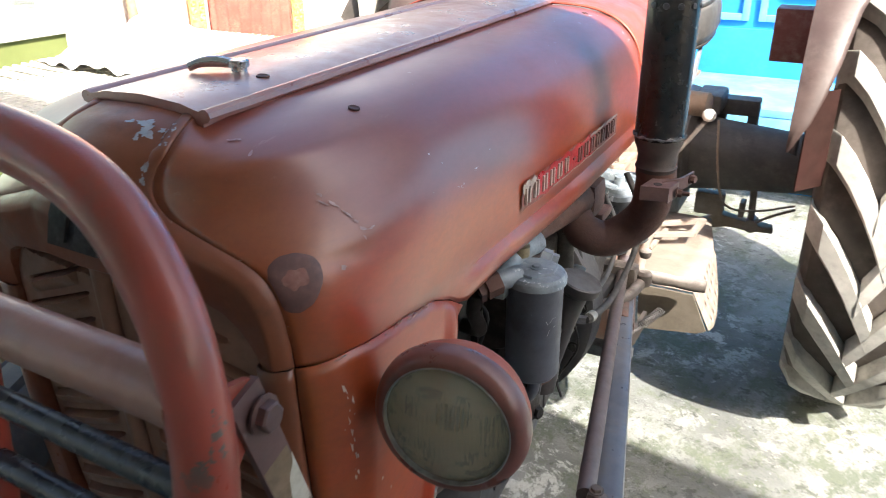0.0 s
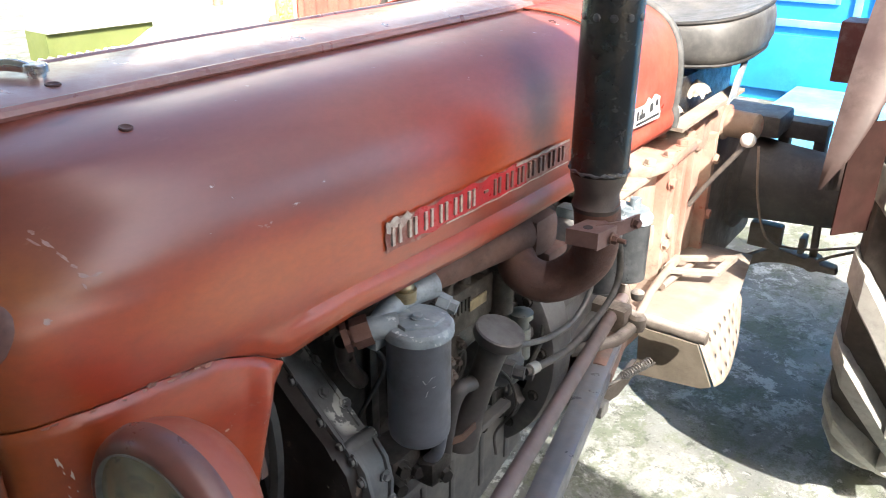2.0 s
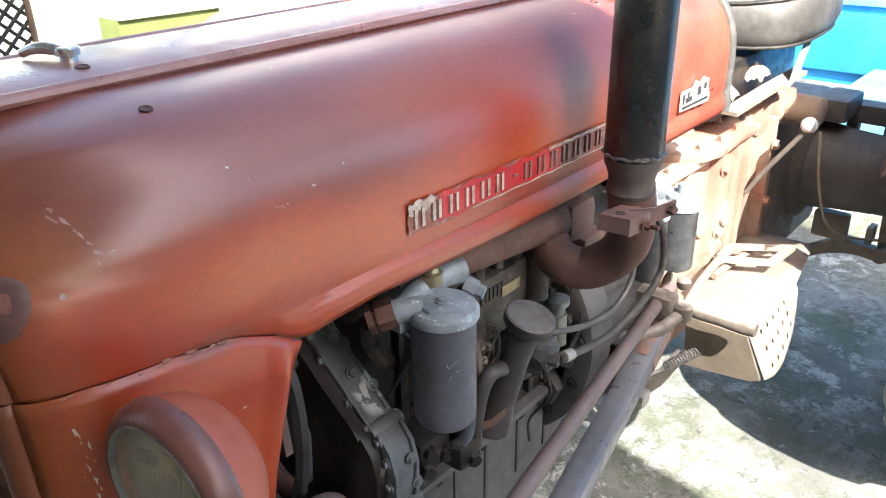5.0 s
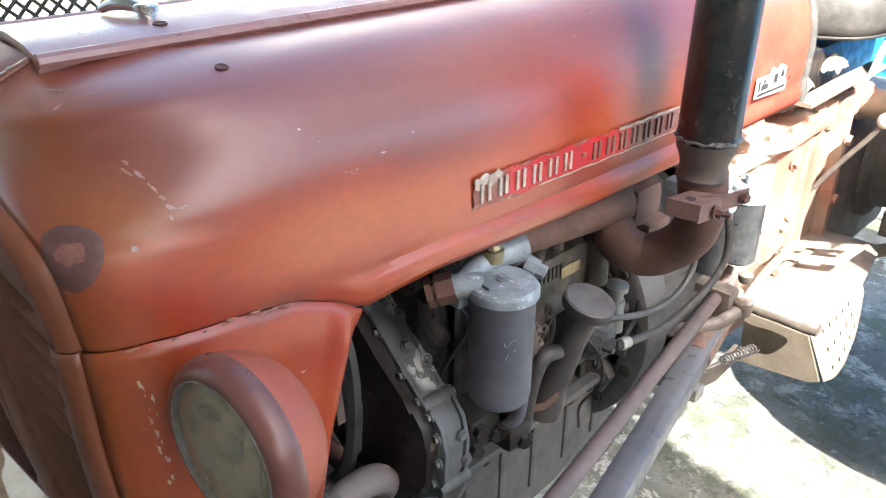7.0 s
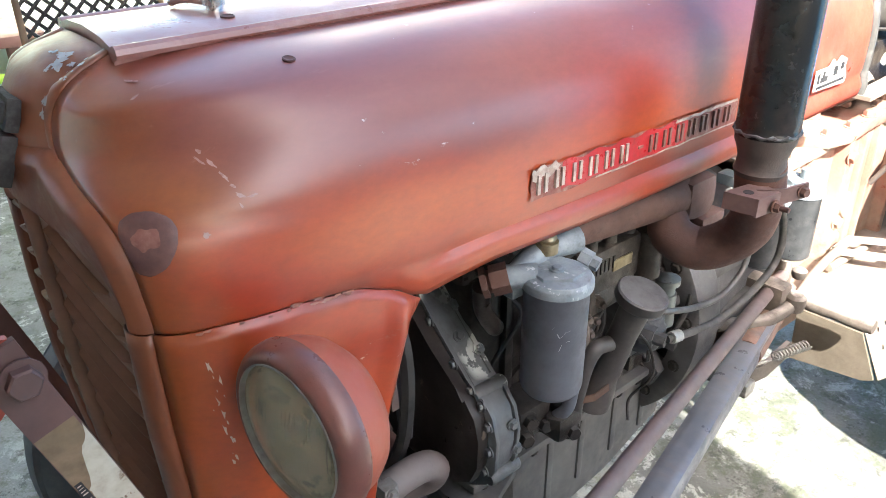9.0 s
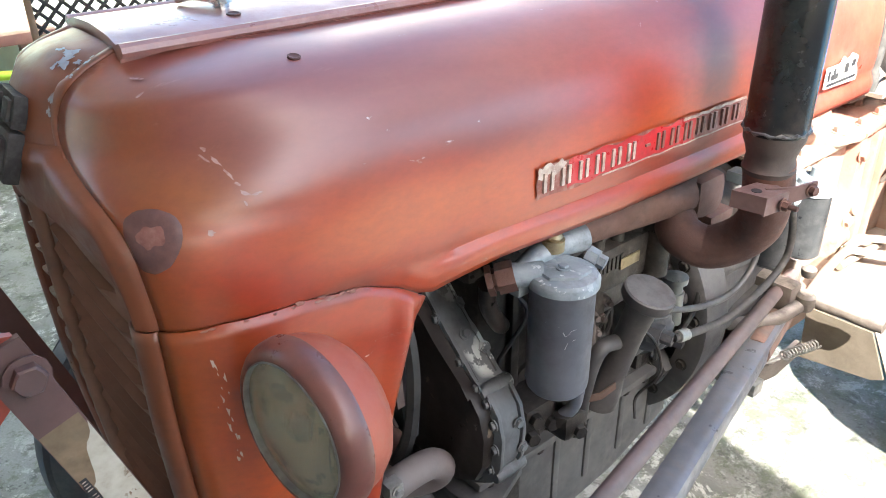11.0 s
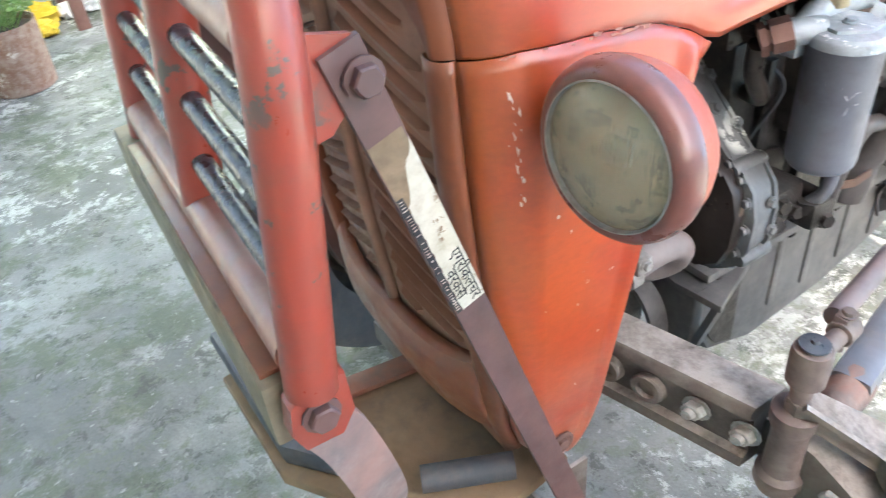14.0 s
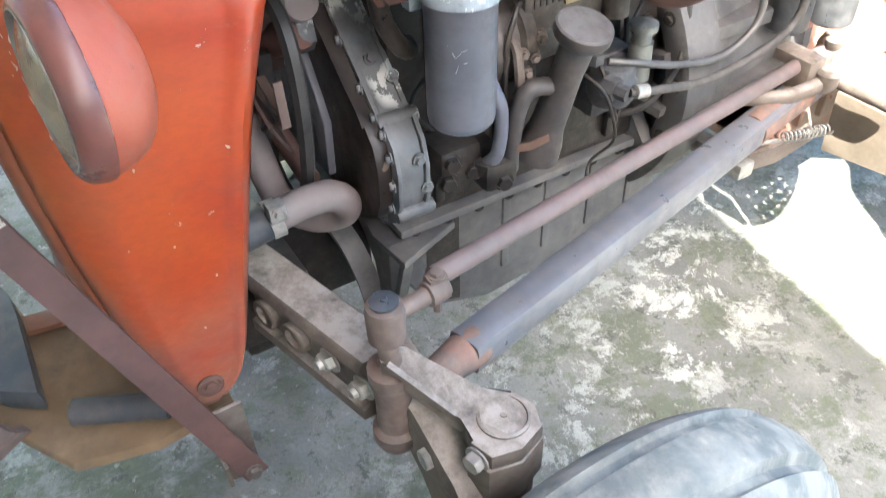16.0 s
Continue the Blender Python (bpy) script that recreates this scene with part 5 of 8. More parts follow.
# pale scratches on the canister
bm = B()
for a0, z0, a1, z1, w in ((-0.72, 0.9095, -0.62, 0.9125, 0.0009), (-0.62, 0.9125, -0.55, 0.9165, 0.0006), (-0.55, 0.9165, -0.40, 0.9175, 0.0004), (-0.80, 0.915, -0.72, 0.9095, 0.0004), (-0.72, 0.893, -0.64, 0.901, 0.0006), (-0.50, 0.904, -0.40, 0.9045, 0.0006), (-0.95, 0.921, -0.90, 0.9225, 0.0008), (-1.35, 0.924, -1.30, 0.926, 0.0007)):
    on = lambda a, z: V(CX + 0.0371 * math.cos(a), CY + 0.0371 * math.sin(a), z)
    k = V(0, 0, w)
    bm.faces.new([bm.verts.new(q) for q in (on(a0, z0) - k, on(a1, z1) - k * 0.4, on(a1 + 0.02, z1) + k, on(a0 + 0.03, z0) + k * 0.8)])
tagged(part("scratch", bm, worn("scratch_pale", (0.5, 0.51, 0.54), (0.42, 0.43, 0.46), None, rough=0.6, big=90), can, "pale scratches"), kind="stuff")
bm = B()
add_lathe(bm, (CX, CY, 0.957), (0, 0, 1), [(0, 0.0405), (0.008, 0.0405), (0.010, 0.039), (0.013, 0.037), (0.015, 0.030), (0.016, 0.0)], 36, True, False)
add_tube(bm, [(CX - 0.014, CY - 0.018, 0.968), (CX - 0.026, CY - 0.031, 0.968), (CX - 0.037, CY - 0.044, 0.966)], 0.0140, 16, 4)
add_tube(bm, [(CX - 0.030, CY - 0.040, 0.968), (CX - 0.034, CY - 0.005, 0.977), (CX - 0.030, CY + 0.030, 0.983), (CX - 0.024, CY + 0.058, 0.984)], lambda t: 0.0115 + 0.0060 * t, 16, 5)
add_prism(bm, [(CX - 0.020, CY - 0.026), (CX + 0.006, CY - 0.030), (CX + 0.026, CY - 0.006), (CX + 0.024, CY + 0.018), (CX, CY + 0.030), (CX - 0.024, CY + 0.022)], 0.966, 0.976, "z", 0.003)
add_box(bm, (CX - 0.044, CY - 0.042, 0.940), (CX - 0.026, CY - 0.024, 0.966), 0.003)
add_lathe(bm, (CX - 0.014, CY + 0.056, 0.966), (0.8, 0.25, -0.25), [(0, 0.011), (0.014, 0.011), (0.015, 0.0085), (0.024, 0.0085)], 6)
add_bolt(bm, (CX + 0.002, CY - 0.004, 0.976), (0, 0, 1), 0.006, 0.005)
part("filter_head", bm, ALU, can, "dirty cast aluminium filter head")
bm = B()
add_lathe(bm, (0.2255, 0.517, 0.988), (0, 0, 1), [(-0.006, 0.0135), (0, 0.0135), (0.007, 0.0135), (0.007, 0.0095), (0.011, 0.0115), (0.015, 0.0095), (0.019, 0.0115), (0.026, 0.008)], 16)
part("filter_stud", bm, BRASS, can, "dull brass union")
bm = B()
add_lathe(bm, (CX - 0.034, CY - 0.041, 0.967), (-0.62, -0.70, -0.26), [(0, 0.0175), (0.020, 0.0175), (0.020, 0.013), (0.024, 0.013), (0.024, 0.0175), (0.031, 0.0170)], 6)
part("oil_union", bm, RUSTDARK, can, "rusty hexagon union")
bm = B()
add_tube(bm, [(0.200, 0.442, 0.955), (0.192, 0.452, 0.92), (0.192, 0.468, 0.89), (0.180, 0.485, 0.875), (0.155, 0.495, 0.870)], 0.0105, 12, 5)
part("oil_feed_pipe", bm, GREASE, can, "dark oily feed pipe")
bm = B()
add_tube(bm, [(0.225, 0.560, 0.835), (0.238, 0.568, 0.80), (0.236, 0.566, 0.745), (0.222, 0.560, 0.722)], 0.0085, 12, 5)
parts("oil_pipe", bm, CAN, engine, "bent grey oil pipe")
bm = B()
add_box(bm, (0.155, 0.500, 0.70), (0.215, 0.560, 0.752), 0.012)
add_box(bm, (0.155, 0.548, 0.690), (0.240, 0.595, 0.728), 0.010)
for p in ((0.213, 0.516, 0.735), (0.213, 0.545, 0.715), (0.236, 0.575, 0.70), (0.213, 0.51, 0.71)):
    add_bolt(bm, p, (1, -0.3, 0.1), 0.010, 0.012)
add_lathe(bm, (0.222, 0.560, 0.712), (0, 0, 1), [(0, 0.017), (0.016, 0.017)], 6)
add_lathe(bm, (0.212, 0.625, 0.705), (0, 0, 1), [(0, 0.014), (0.012, 0.014)], 6)
part("oil_relief", bm, GREASE, engine, "oily union block under the filter")

# oil filler with breather pipe
bm = B()
top, foot = V(0.268, 0.651, 0.885), V(0.214, 0.640, 0.700)
dv = (foot - top)
add_lathe(bm, top, dv, [(-0.011, 0.0), (-0.0105, 0.0305), (-0.0085, 0.0328), (0.002, 0.0332), (0.006, 0.031), (0.014, 0.0200), (0.06, 0.0185), (0.14, 0.0215), (0.165, 0.027), (0.188, 0.029), (0.197, 0.020)], 32, False, True)
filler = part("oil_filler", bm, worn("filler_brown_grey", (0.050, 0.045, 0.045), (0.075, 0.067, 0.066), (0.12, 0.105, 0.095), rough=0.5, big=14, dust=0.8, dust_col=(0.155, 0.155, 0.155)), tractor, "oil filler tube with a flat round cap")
bm = B()
add_tube(bm, [(0.245, 0.635, 0.815), (0.242, 0.606, 0.818), (0.238, 0.592, 0.795), (0.230, 0.590, 0.74), (0.226, 0.592, 0.705)], 0.0105, 12, 5)
part("breather_pipe", bm, worn("breather_grey", (0.048, 0.044, 0.044), (0.070, 0.064, 0.062), None, rough=0.5, big=20), filler, "curved breather pipe")
bm = B()
add_flatbar(bm, [(0.236, 0.586, 0.742), (0.248, 0.604, 0.745), (0.250, 0.630, 0.750)], (0, 0, 1), 0.011, 0.002)
part("pipe_clip", bm, worn("clip_rust_orange", (0.12, 0.07, 0.05), (0.10, 0.06, 0.045), None, rough=0.7, big=40), filler, "rusty pipe clip")

# injection pump, lift pump, pipes
bm = B()
add_box(bm, (0.150, 0.62, 0.86), (0.205, 0.76, 0.925), 0.008)
PUMPGREY = worn("pump_grey_brown", (0.036, 0.031, 0.027), (0.062, 0.053, 0.046), (0.15, 0.13, 0.11), rough=0.5, metal=0.2, big=24, bumps=0.35)
pump = part("injection_pump", bm, PUMPGREY, tractor, "oily injection pump")
bm = B()
add_lathe(bm, (0.165, 0.56, 0.85), (0, 1, 0), [(0, 0.05), (0.01, 0.056), (0.03, 0.056), (0.03, 0.048), (0.05, 0.05), (0.055, 0.056), (0.07, 0.056), (0.07, 0.042), (0.15, 0.040)], 28)
part("pump_drive", bm, PUMPGREY, pump)
bm = B()
for i in range(3):
    add_cyl(bm, (0.19, 0.645 + 0.04 * i, 0.92), (0.192, 0.645 + 0.04 * i, 0.948), 0.010, 0.008, 10)
    add_lathe(bm, (0.192, 0.645 + 0.04 * i, 0.940), (0, 0, 1), [(0, 0.012), (0.010, 0.012)], 6)
add_cyl(bm, (0.212, 0.748, 0.86), (0.212, 0.748, 0.925), 0.017, 0.015, 14)
parts("delivery_valve", bm, PUMPGREY, pump)
bm = B()
add_box(bm, (0.2055, 0.675, 0.888), (0.208, 0.715, 0.904), 0.001)
part("pump_plate", bm, BRASS, pump, "small brass plate")
bm = B()
for i in range(6):
    add_box(bm, (0.2050, 0.632 + 0.0085 * i, 0.893 + 0.001 * (i % 2)), (0.2072, 0.637 + 0.0085 * i, 0.911), 0.0005)
add_box(bm, (0.186, 0.735, 0.900), (0.214, 0.770, 0.955), 0.008)
parts("pump_slot", bm, GREASE, pump, "dark slots in the pump cover")
bm = B()
add_lathe(bm, (0.178, 0.575, 0.965), (0.7, -0.2, 0.1), [(0, 0.013), (0.030, 0.013), (0.031, 0.017), (0.045, 0.017)], 8)
add_lathe(bm, (0.205, 0.600, 0.945), (0.8, 0.1, -0.3), [(0, 0.010), (0.016, 0.010), (0.016, 0.007), (0.030, 0.007)], 6)
add_tube(bm, [(0.200, 0.60, 0.870), (0.222, 0.598, 0.860), (0.228, 0.600, 0.820), (0.215, 0.606, 0.79)], 0.006, 8, 5)
add_prism(bm, [(0.600, 0.815), (0.622, 0.822), (0.625, 0.790), (0.610, 0.772), (0.598, 0.784)], 0.218, 0.223, "x", 0.001)
for y, z in ((0.612, 0.850), (0.628, 0.842), (0.618, 0.826), (0.637, 0.862)):
    add_bolt(bm, (0.212, y, z), (1, -0.4, 0.2), 0.007, 0.016, True, 0.006)
parts("pump_fitting", bm, worn("fitting_brown", (0.085, 0.068, 0.058), (0.12, 0.096, 0.082), (0.2, 0.17, 0.15), rough=0.6, big=40), pump, "small rusty pipe fitting")
bm = B()
for i in range(3):
    y = 0.645 + 0.04 * i
    add_tube(bm, [(0.192, y, 0.945), (0.195, y, 0.975), (0.18, y - 0.02, 0.995), (0.14, y - 0.05 + 0.04 * i, 1.0)], 0.0035, 8, 5)
add_tube(bm, [(0.196, 0.62, 0.90), (0.215, 0.60, 0.90), (0.220, 0.585, 0.86), (0.215, 0.59, 0.80), (0.205, 0.60, 0.77)], 0.0035, 8, 5)
add_tube(bm, [(0.215, 0.70, 0.80), (0.245, 0.715, 0.78), (0.25, 0.735, 0.73), (0.235, 0.75, 0.69), (0.22, 0.73, 0.66), (0.235, 0.71, 0.64)], 0.0022, 8, 5)
add_tube(bm, [(0.20, 0.74, 0.80), (0.225, 0.74, 0.77), (0.225, 0.76, 0.72), (0.205, 0.78, 0.70), (0.20, 0.80, 0.73)], 0.003, 8, 5)
parts("fuel_pipe", bm, GREASE, pump, "thin fuel pipe or wire")
bm = B()
add_lathe(bm, (0.205, 0.765, 0.735), (0, 0, 1), [(0, 0.026), (0.01, 0.032), (0.035, 0.034), (0.04, 0.030), (0.055, 0.028), (0.06, 0.018)], 24)
add_box(bm, (0.15, 0.74, 0.71), (0.20, 0.80, 0.80), 0.008)
add_lathe(bm, (0.225, 0.735, 0.775), (1, 0.25, -0.05), [(0, 0.015), (0.018, 0.015), (0.018, 0.010), (0.034, 0.010)], 6)
add_lathe(bm, (0.200, 0.735, 0.795), (0, 0, 1), [(0, 0.013), (0.014, 0.013), (0.014, 0.010), (0.024, 0.010)], 6)
lift = part("lift_pump", bm, worn("lift_pump_dark", (0.075, 0.075, 0.08), (0.11, 0.11, 0.115), (0.2, 0.2, 0.2), rough=0.45, metal=0.3, big=30), tractor, "dark fuel lift pump")
bm = B()
add_lathe(bm, (0.219, 0.793, 0.765), (0, 0, 1), [(0, 0.016), (0.05, 0.015), (0.05, 0.012), (0.064, 0.012), (0.066, 0.018), (0.074, 0.018), (0.076, 0.014), (0.079, 0.0)], 20, True, False)
part("primer_knob", bm, worn("primer_grey", (0.17, 0.18, 0.17), (0.23, 0.24, 0.22), None, rough=0.4, metal=0.4, big=40), lift, "knurled grey primer knob")
bm = B()
add_tube(bm, [(0.215, 0.745, 0.800), (0.232, 0.779, 0.795), (0.235, 0.845, 0.774), (0.235, 0.915, 0.762), (0.235, 0.962, 0.772), (0.235, 0.990, 0.800), (0.230, 0.992, 0.850), (0.205, 0.995, 0.90)], 0.0050, 10, 6)
part("fuel_pipe", bm, worn("pipe_zinc", (0.10, 0.10, 0.10), (0.14, 0.137, 0.135), (0.09, 0.08, 0.07), rough=0.45, metal=0.4, big=20), engine, "bent steel fuel pipe")
bm = B()
add_tube(bm, [(0.258, 0.745, 0.776), (0.265, 0.790, 0.770), (0.265, 0.870, 0.757), (0.265, 0.950, 0.766), (0.265, 1.010, 0.785), (0.265, 1.034, 0.815), (0.264, 1.025, 0.870), (0.255, 1.01, 0.91), (0.235, 1.02, 0.94)], 0.0058, 10, 6)
part("fuel_hose", bm, worn("braided_hose", (0.048, 0.045, 0.042), (0.07, 0.065, 0.06), (0.13, 0.12, 0.11), rough=0.7, big=30), engine, "grey braided fuel hose")
bm = B()
add_lathe(bm, (0.260, 0.752, 0.776), (0.1, 0.98, -0.12), [(0, 0.009), (0.018, 0.009)], 10)
part("hose_clip", bm, STEEL, engine, "pale hose ferrule")

# exhaust manifold, elbow and silencer stack
bm = B()
add_tube(bm, [(0.165, 0.575, 0.962), (0.180, 0.61, 0.963), (0.196, 0.67, 0.968), (0.212, 0.74, 0.972), (0.222, 0.80, 0.972)], lambda s: 0.025 + 0.005 * s, 16, 4)
manifold = part("exhaust_manifold", bm, RUST, engine, "rusty exhaust manifold")
bm = B()
add_box(bm, (0.195, 0.770, 0.938), (0.252, 0.835, 0.998), 0.018)
for y in (0.60, 0.68, 0.77):
    add_cyl(bm, (0.10, y, 0.965), (0.19, y, 0.968), 0.020, n=14)
add_box(bm, (0.205, 0.795, 0.926), (0.258, 0.850, 0.942), 0.006)
parts("manifold_port", bm, RUST, engine, "rusty manifold port or flange")
bm = B()
add_tube(bm, [(0.212, 0.775, 0.950), (0.236, 0.755, 0.928), (0.270, 0.768, 0.914), (0.305, 0.780, 0.934), (0.331, 0.775, 0.970), (0.341, 0.758, 1.02), (0.341, 0.749, 1.055)], lambda s: 0.0285 + 0.0005 * s, 20, 6)
elbow = part("exhaust_elbow", bm, RUSTDARK, tractor, "rusty brown exhaust elbow")
bm = B()
add_lathe(bm, (0.341, 0.749, 1.045), (0, 0, 1), [(0, 0.028), (0.006, 0.030), (0.010, 0.028), (0.022, 0.0272), (0.032, 0.030), (0.040, 0.0335), (0.052, 0.0348)], 36)
part("exhaust_neck", bm, worn("sooty_neck", (0.055, 0.045, 0.043), (0.085, 0.07, 0.064), (0.12, 0.09, 0.08), rough=0.6, big=20, bumps=0.4), elbow, "sooty crimped exhaust neck")
bm = B()
add_lathe(bm, (0.341, 0.749, 1.094), (0, 0, 1), [(0, 0.0348), (0.004, 0.0362), (0.007, 0.0350), (0.010, 0.0347), (0.70, 0.0347), (0.72, 0.026), (1.0, 0.026)], 40, True, False)
stack = part("exhaust_silencer", bm, BLACK, tractor, "glossy black upright exhaust stack")
bm = B()
for k in range(5):
    a = -2.2 + 0.55 * k
    c = V(0.341 + 0.0349 * math.cos(a), 0.749 + 0.0349 * math.sin(a), 1.276)
    add_lathe(bm, c, (math.cos(a), math.sin(a), 0), [(-0.001, 0.005), (0.0012, 0.004), (0.0018, 0.0)], 8, True, False)
WELD = worn("weld_grey", (0.05, 0.05, 0.053), (0.16, 0.16, 0.17), None, rough=0.4, metal=0.3, big=80)
parts("weld_spot", bm, WELD, stack, "grey weld spot")
bm = B()
ring = [(0.341 + 0.0352 * math.cos(k / 40 * 6.283), 0.749 + 0.0352 * math.sin(k / 40 * 6.283), 1.098 + 0.0012 * math.sin(k * 1.9)) for k in range(41)]
add_tube(bm, ring, lambda s: 0.0020 + 0.0008 * math.sin(s * 97), 8, 1)
part("weld_seam", bm, WELD, stack, "grey brazed seam")
bm = B()
add_prism(bm, [(0.336, 0.683), (0.374, 0.690), (0.380, 0.726), (0.346, 0.738)], 1.0375, 1.040, "z")
add_prism(bm, [(0.336, 0.683), (0.374, 0.690), (0.374, 0.6925), (0.336, 0.6855)], 1.020, 1.0385, "z")
add_prism(bm, [(0.374, 0.690), (0.380, 0.728), (0.3775, 0.728), (0.3715, 0.690)], 1.018, 1.0385, "z")
add_flatbar(bm, [(0.360, 0.712, 1.032), (0.382, 0.735, 1.034), (0.392, 0.765, 1.036)], (0, 0, 1), 0.018, 0.003)
bracket = part("stack_bracket", bm, worn("bracket_maroon", (0.14, 0.085, 0.08), (0.18, 0.11, 0.10), None, rough=0.5, big=40), tractor, "folded steel bracket with a hole")
bm = B()
add_lathe(bm, (0.356, 0.700, 1.0402), (0, 0, 1), [(0, 0.006), (0.0004, 0.006)], 14)
part("bracket_hole", bm, INK_VOID, bracket, "bolt hole")
bm = B()
add_bolt(bm, (0.380, 0.715, 1.027), (1, 0, 0), 0.006, 0.008, True, 0.010)
add_bolt(bm, (0.390, 0.756, 1.036), (1, -0.3, 0), 0.006, 0.008)
parts("bolt", bm, RUSTDARK, bracket, "dark bolt")

# clutch housing and its ribbed flange
bm = B()
add_lathe(bm, (0, 0.880, 0.70), (0, 1, 0), [(0.016, 0.186), (0.002, 0.190), (0, 0.194), (0, 0.226), (0.003, 0.232), (0.050, 0.236), (0.062, 0.232)], 64, False, False)
for w in bm.verts:
    w.co.z = 0.70 + (w.co.z - 0.70) * (0.95 if w.co.z > 0.70 else 1.02)
# black plate stands in for the shaded pockets between the ribs
inner = add_lathe(B(), (0, 0.906, 0.70), (0, 1, 0), [(0, 0.0), (0.001, 0.215), (0.010, 0.215)], 48, False, True)
hb = B()
for a in (-0.95, -0.52, -0.12, 0.30, 0.78):
    p = V(0.115 * math.cos(a), 0.884, 0.70 + 0.11 * math.sin(a))
    q = V(0.200 * math.cos(a), 0.890, 0.70 + 0.19 * math.sin(a))
    add_flatbar(hb, [p, p.lerp(q, 0.5) - V(0, 0.006, 0), q], (0, 1, 0), 0.050, 0.013)
add_prism(hb, [(0.125, 0.60), (0.170, 0.585), (0.185, 0.62), (0.150, 0.66)], 0.862, 0.885, "y", 0.005)
HOUSING = worn("housing_dust_grey", (0.060, 0.060, 0.063), (0.10, 0.098, 0.099), (0.18, 0.17, 0.16), rough=0.6, big=7, fine=60, bumps=0.4)
housing = part("clutch_housing", bm, HOUSING, tractor, "dark ribbed flywheel housing")
part("flywheel_plate", inner, INK_VOID, housing, "black plate standing in for the dark pockets between the ribs")
parts("housing_rib", hb, HOUSING, housing)
bm = B()
for a in (-0.75, -0.33, 0.10, 0.55):
    add_bolt(bm, (0.211 * math.cos(a), 0.881, 0.70 + 0.203 * math.sin(a)), (0, -1, 0), 0.008, 0.007)
parts("bolt", bm, GREASE, housing)
bm = B()
add_lathe(bm, (0, 0.94, 0.69), (0, 1, 0), [(0, 0.222), (0.03, 0.205), (0.12, 0.19), (0.22, 0.178), (0.235, 0.19), (0.25, 0.19)], 40)
for x, z in ((0.19, 0.76), (0.2, 0.66)):
    add_box(bm, (x - 0.03, 0.95, z), (x + 0.012, 1.17, z + 0.022), 0.005)
part("bell_housing", bm, HOUSING, housing, "grey bell housing behind the flywheel")

# radiator, fan and hoses behind the panels
bm = B()
add_box(bm, (-0.185, 0.150, 0.62), (0.185, 0.225, 1.08), 0.008)
add_box(bm, (-0.185, 0.14, 1.06), (0.185, 0.245, 1.14), 0.015)
radiator = part("radiator", bm, worn("radiator_dark", (0.03, 0.03, 0.03), (0.05, 0.048, 0.045), None, rough=0.6, big=14), tractor, "dark radiator")
bm = B()
add_lathe(bm, (0, 0.34, 0.86), (0, 1, 0), [(0, 0.03), (0.02, 0.035), (0.03, 0.055), (0.05, 0.055)], 24)
for i in range(4):
    m = pose(0, 0.335, 0.86, 0, 90 * i + 20, 0) @ pose(0, 0, 0, 0, 0, 25)
    add_box(bm, (-0.03, -0.002, 0.03), (0.03, 0.002, 0.17), 0.001, m)
part("fan", bm, worn("fan_red_brown", (0.045, 0.03, 0.026), (0.07, 0.045, 0.038), None, rough=0.6, big=20), engine, "dull red fan")
bm = B()
add_tube(bm, [(0.10, 0.365, 0.66), (0.150, 0.362, 0.75), (0.165, 0.362, 0.85), (0.15, 0.362, 0.92), (0.10, 0.362, 0.94), (0.05, 0.362, 0.90), (-0.02, 0.362, 0.76), (0.03, 0.364, 0.66), (0.10, 0.365, 0.66)], 0.009, 6, 5)
part("fan_belt", bm, DARKRUBBER, engine, "black fan belt")
bm = B()
add_tube(bm, [(0.174, 0.270, 0.718), (0.177, 0.305, 0.722), (0.178, 0.340, 0.728), (0.178, 0.372, 0.725), (0.174, 0.392, 0.706), (0.160, 0.392, 0.680), (0.135, 0.365, 0.668), (0.11, 0.335, 0.690), (0.085, 0.325, 0.75), (0.06, 0.32, 0.81)], 0.0185, 18, 6)
hose = part("radiator_hose", bm, RUBBER, tractor, "worn pinkish-grey lower radiator hose")
bm = B()
add_lathe(bm, (0.176, 0.296, 0.720), (0.05, 1, 0.12), [(0, 0.020), (0, 0.0228), (0.015, 0.0228), (0.015, 0.020)], 24)
add_box(bm, (0.188, 0.292, 0.734), (0.206, 0.312, 0.756), 0.003)
add_bolt(bm, (0.206, 0.302, 0.748), (1, 0, 0), 0.006, 0.006)
part("hose_clamp", bm, STEEL, hose, "pale steel hose clamp")
bm = B()
add_tube(bm, [(0.168, 0.215, 0.700), (0.173, 0.255, 0.712), (0.1765, 0.300, 0.7205)], 0.0215, 16, 4)
part("rubber_sleeve", bm, worn("sleeve_blue_black", (0.035, 0.042, 0.050), (0.055, 0.062, 0.07), (0.10, 0.10, 0.10), rough=0.6, big=20), hose, "blue-black rubber sleeve")
bm = B()
add_tube(bm, [(0.05, 0.24, 1.06), (0.06, 0.30, 1.05), (0.09, 0.36, 0.99), (0.10, 0.44, 0.985)], 0.025, 14, 5)
part("top_hose", bm, DARKRUBBER, engine, "black upper hose")
# water pump nose, bracket, belt and guard struts before the gear cover
bm = B()
add_lathe(bm, (0.0, 0.376, 0.838), (0.86, 0.17, 0.42), [(0, 0.020), (0.10, 0.021), (0.115, 0.017)], 20)
part("pump_nose", bm, RUSTDARK, engine, "brown pump housing")
bm = B()
add_prism(bm, [(0.015, 0.868), (0.100, 0.902), (0.106, 0.876), (0.094, 0.860), (0.010, 0.828)], 0.392, 0.415, "y", 0.004)
part("pump_block", bm, FLAKED, engine, "block with flaking grey paint")
bm = B()
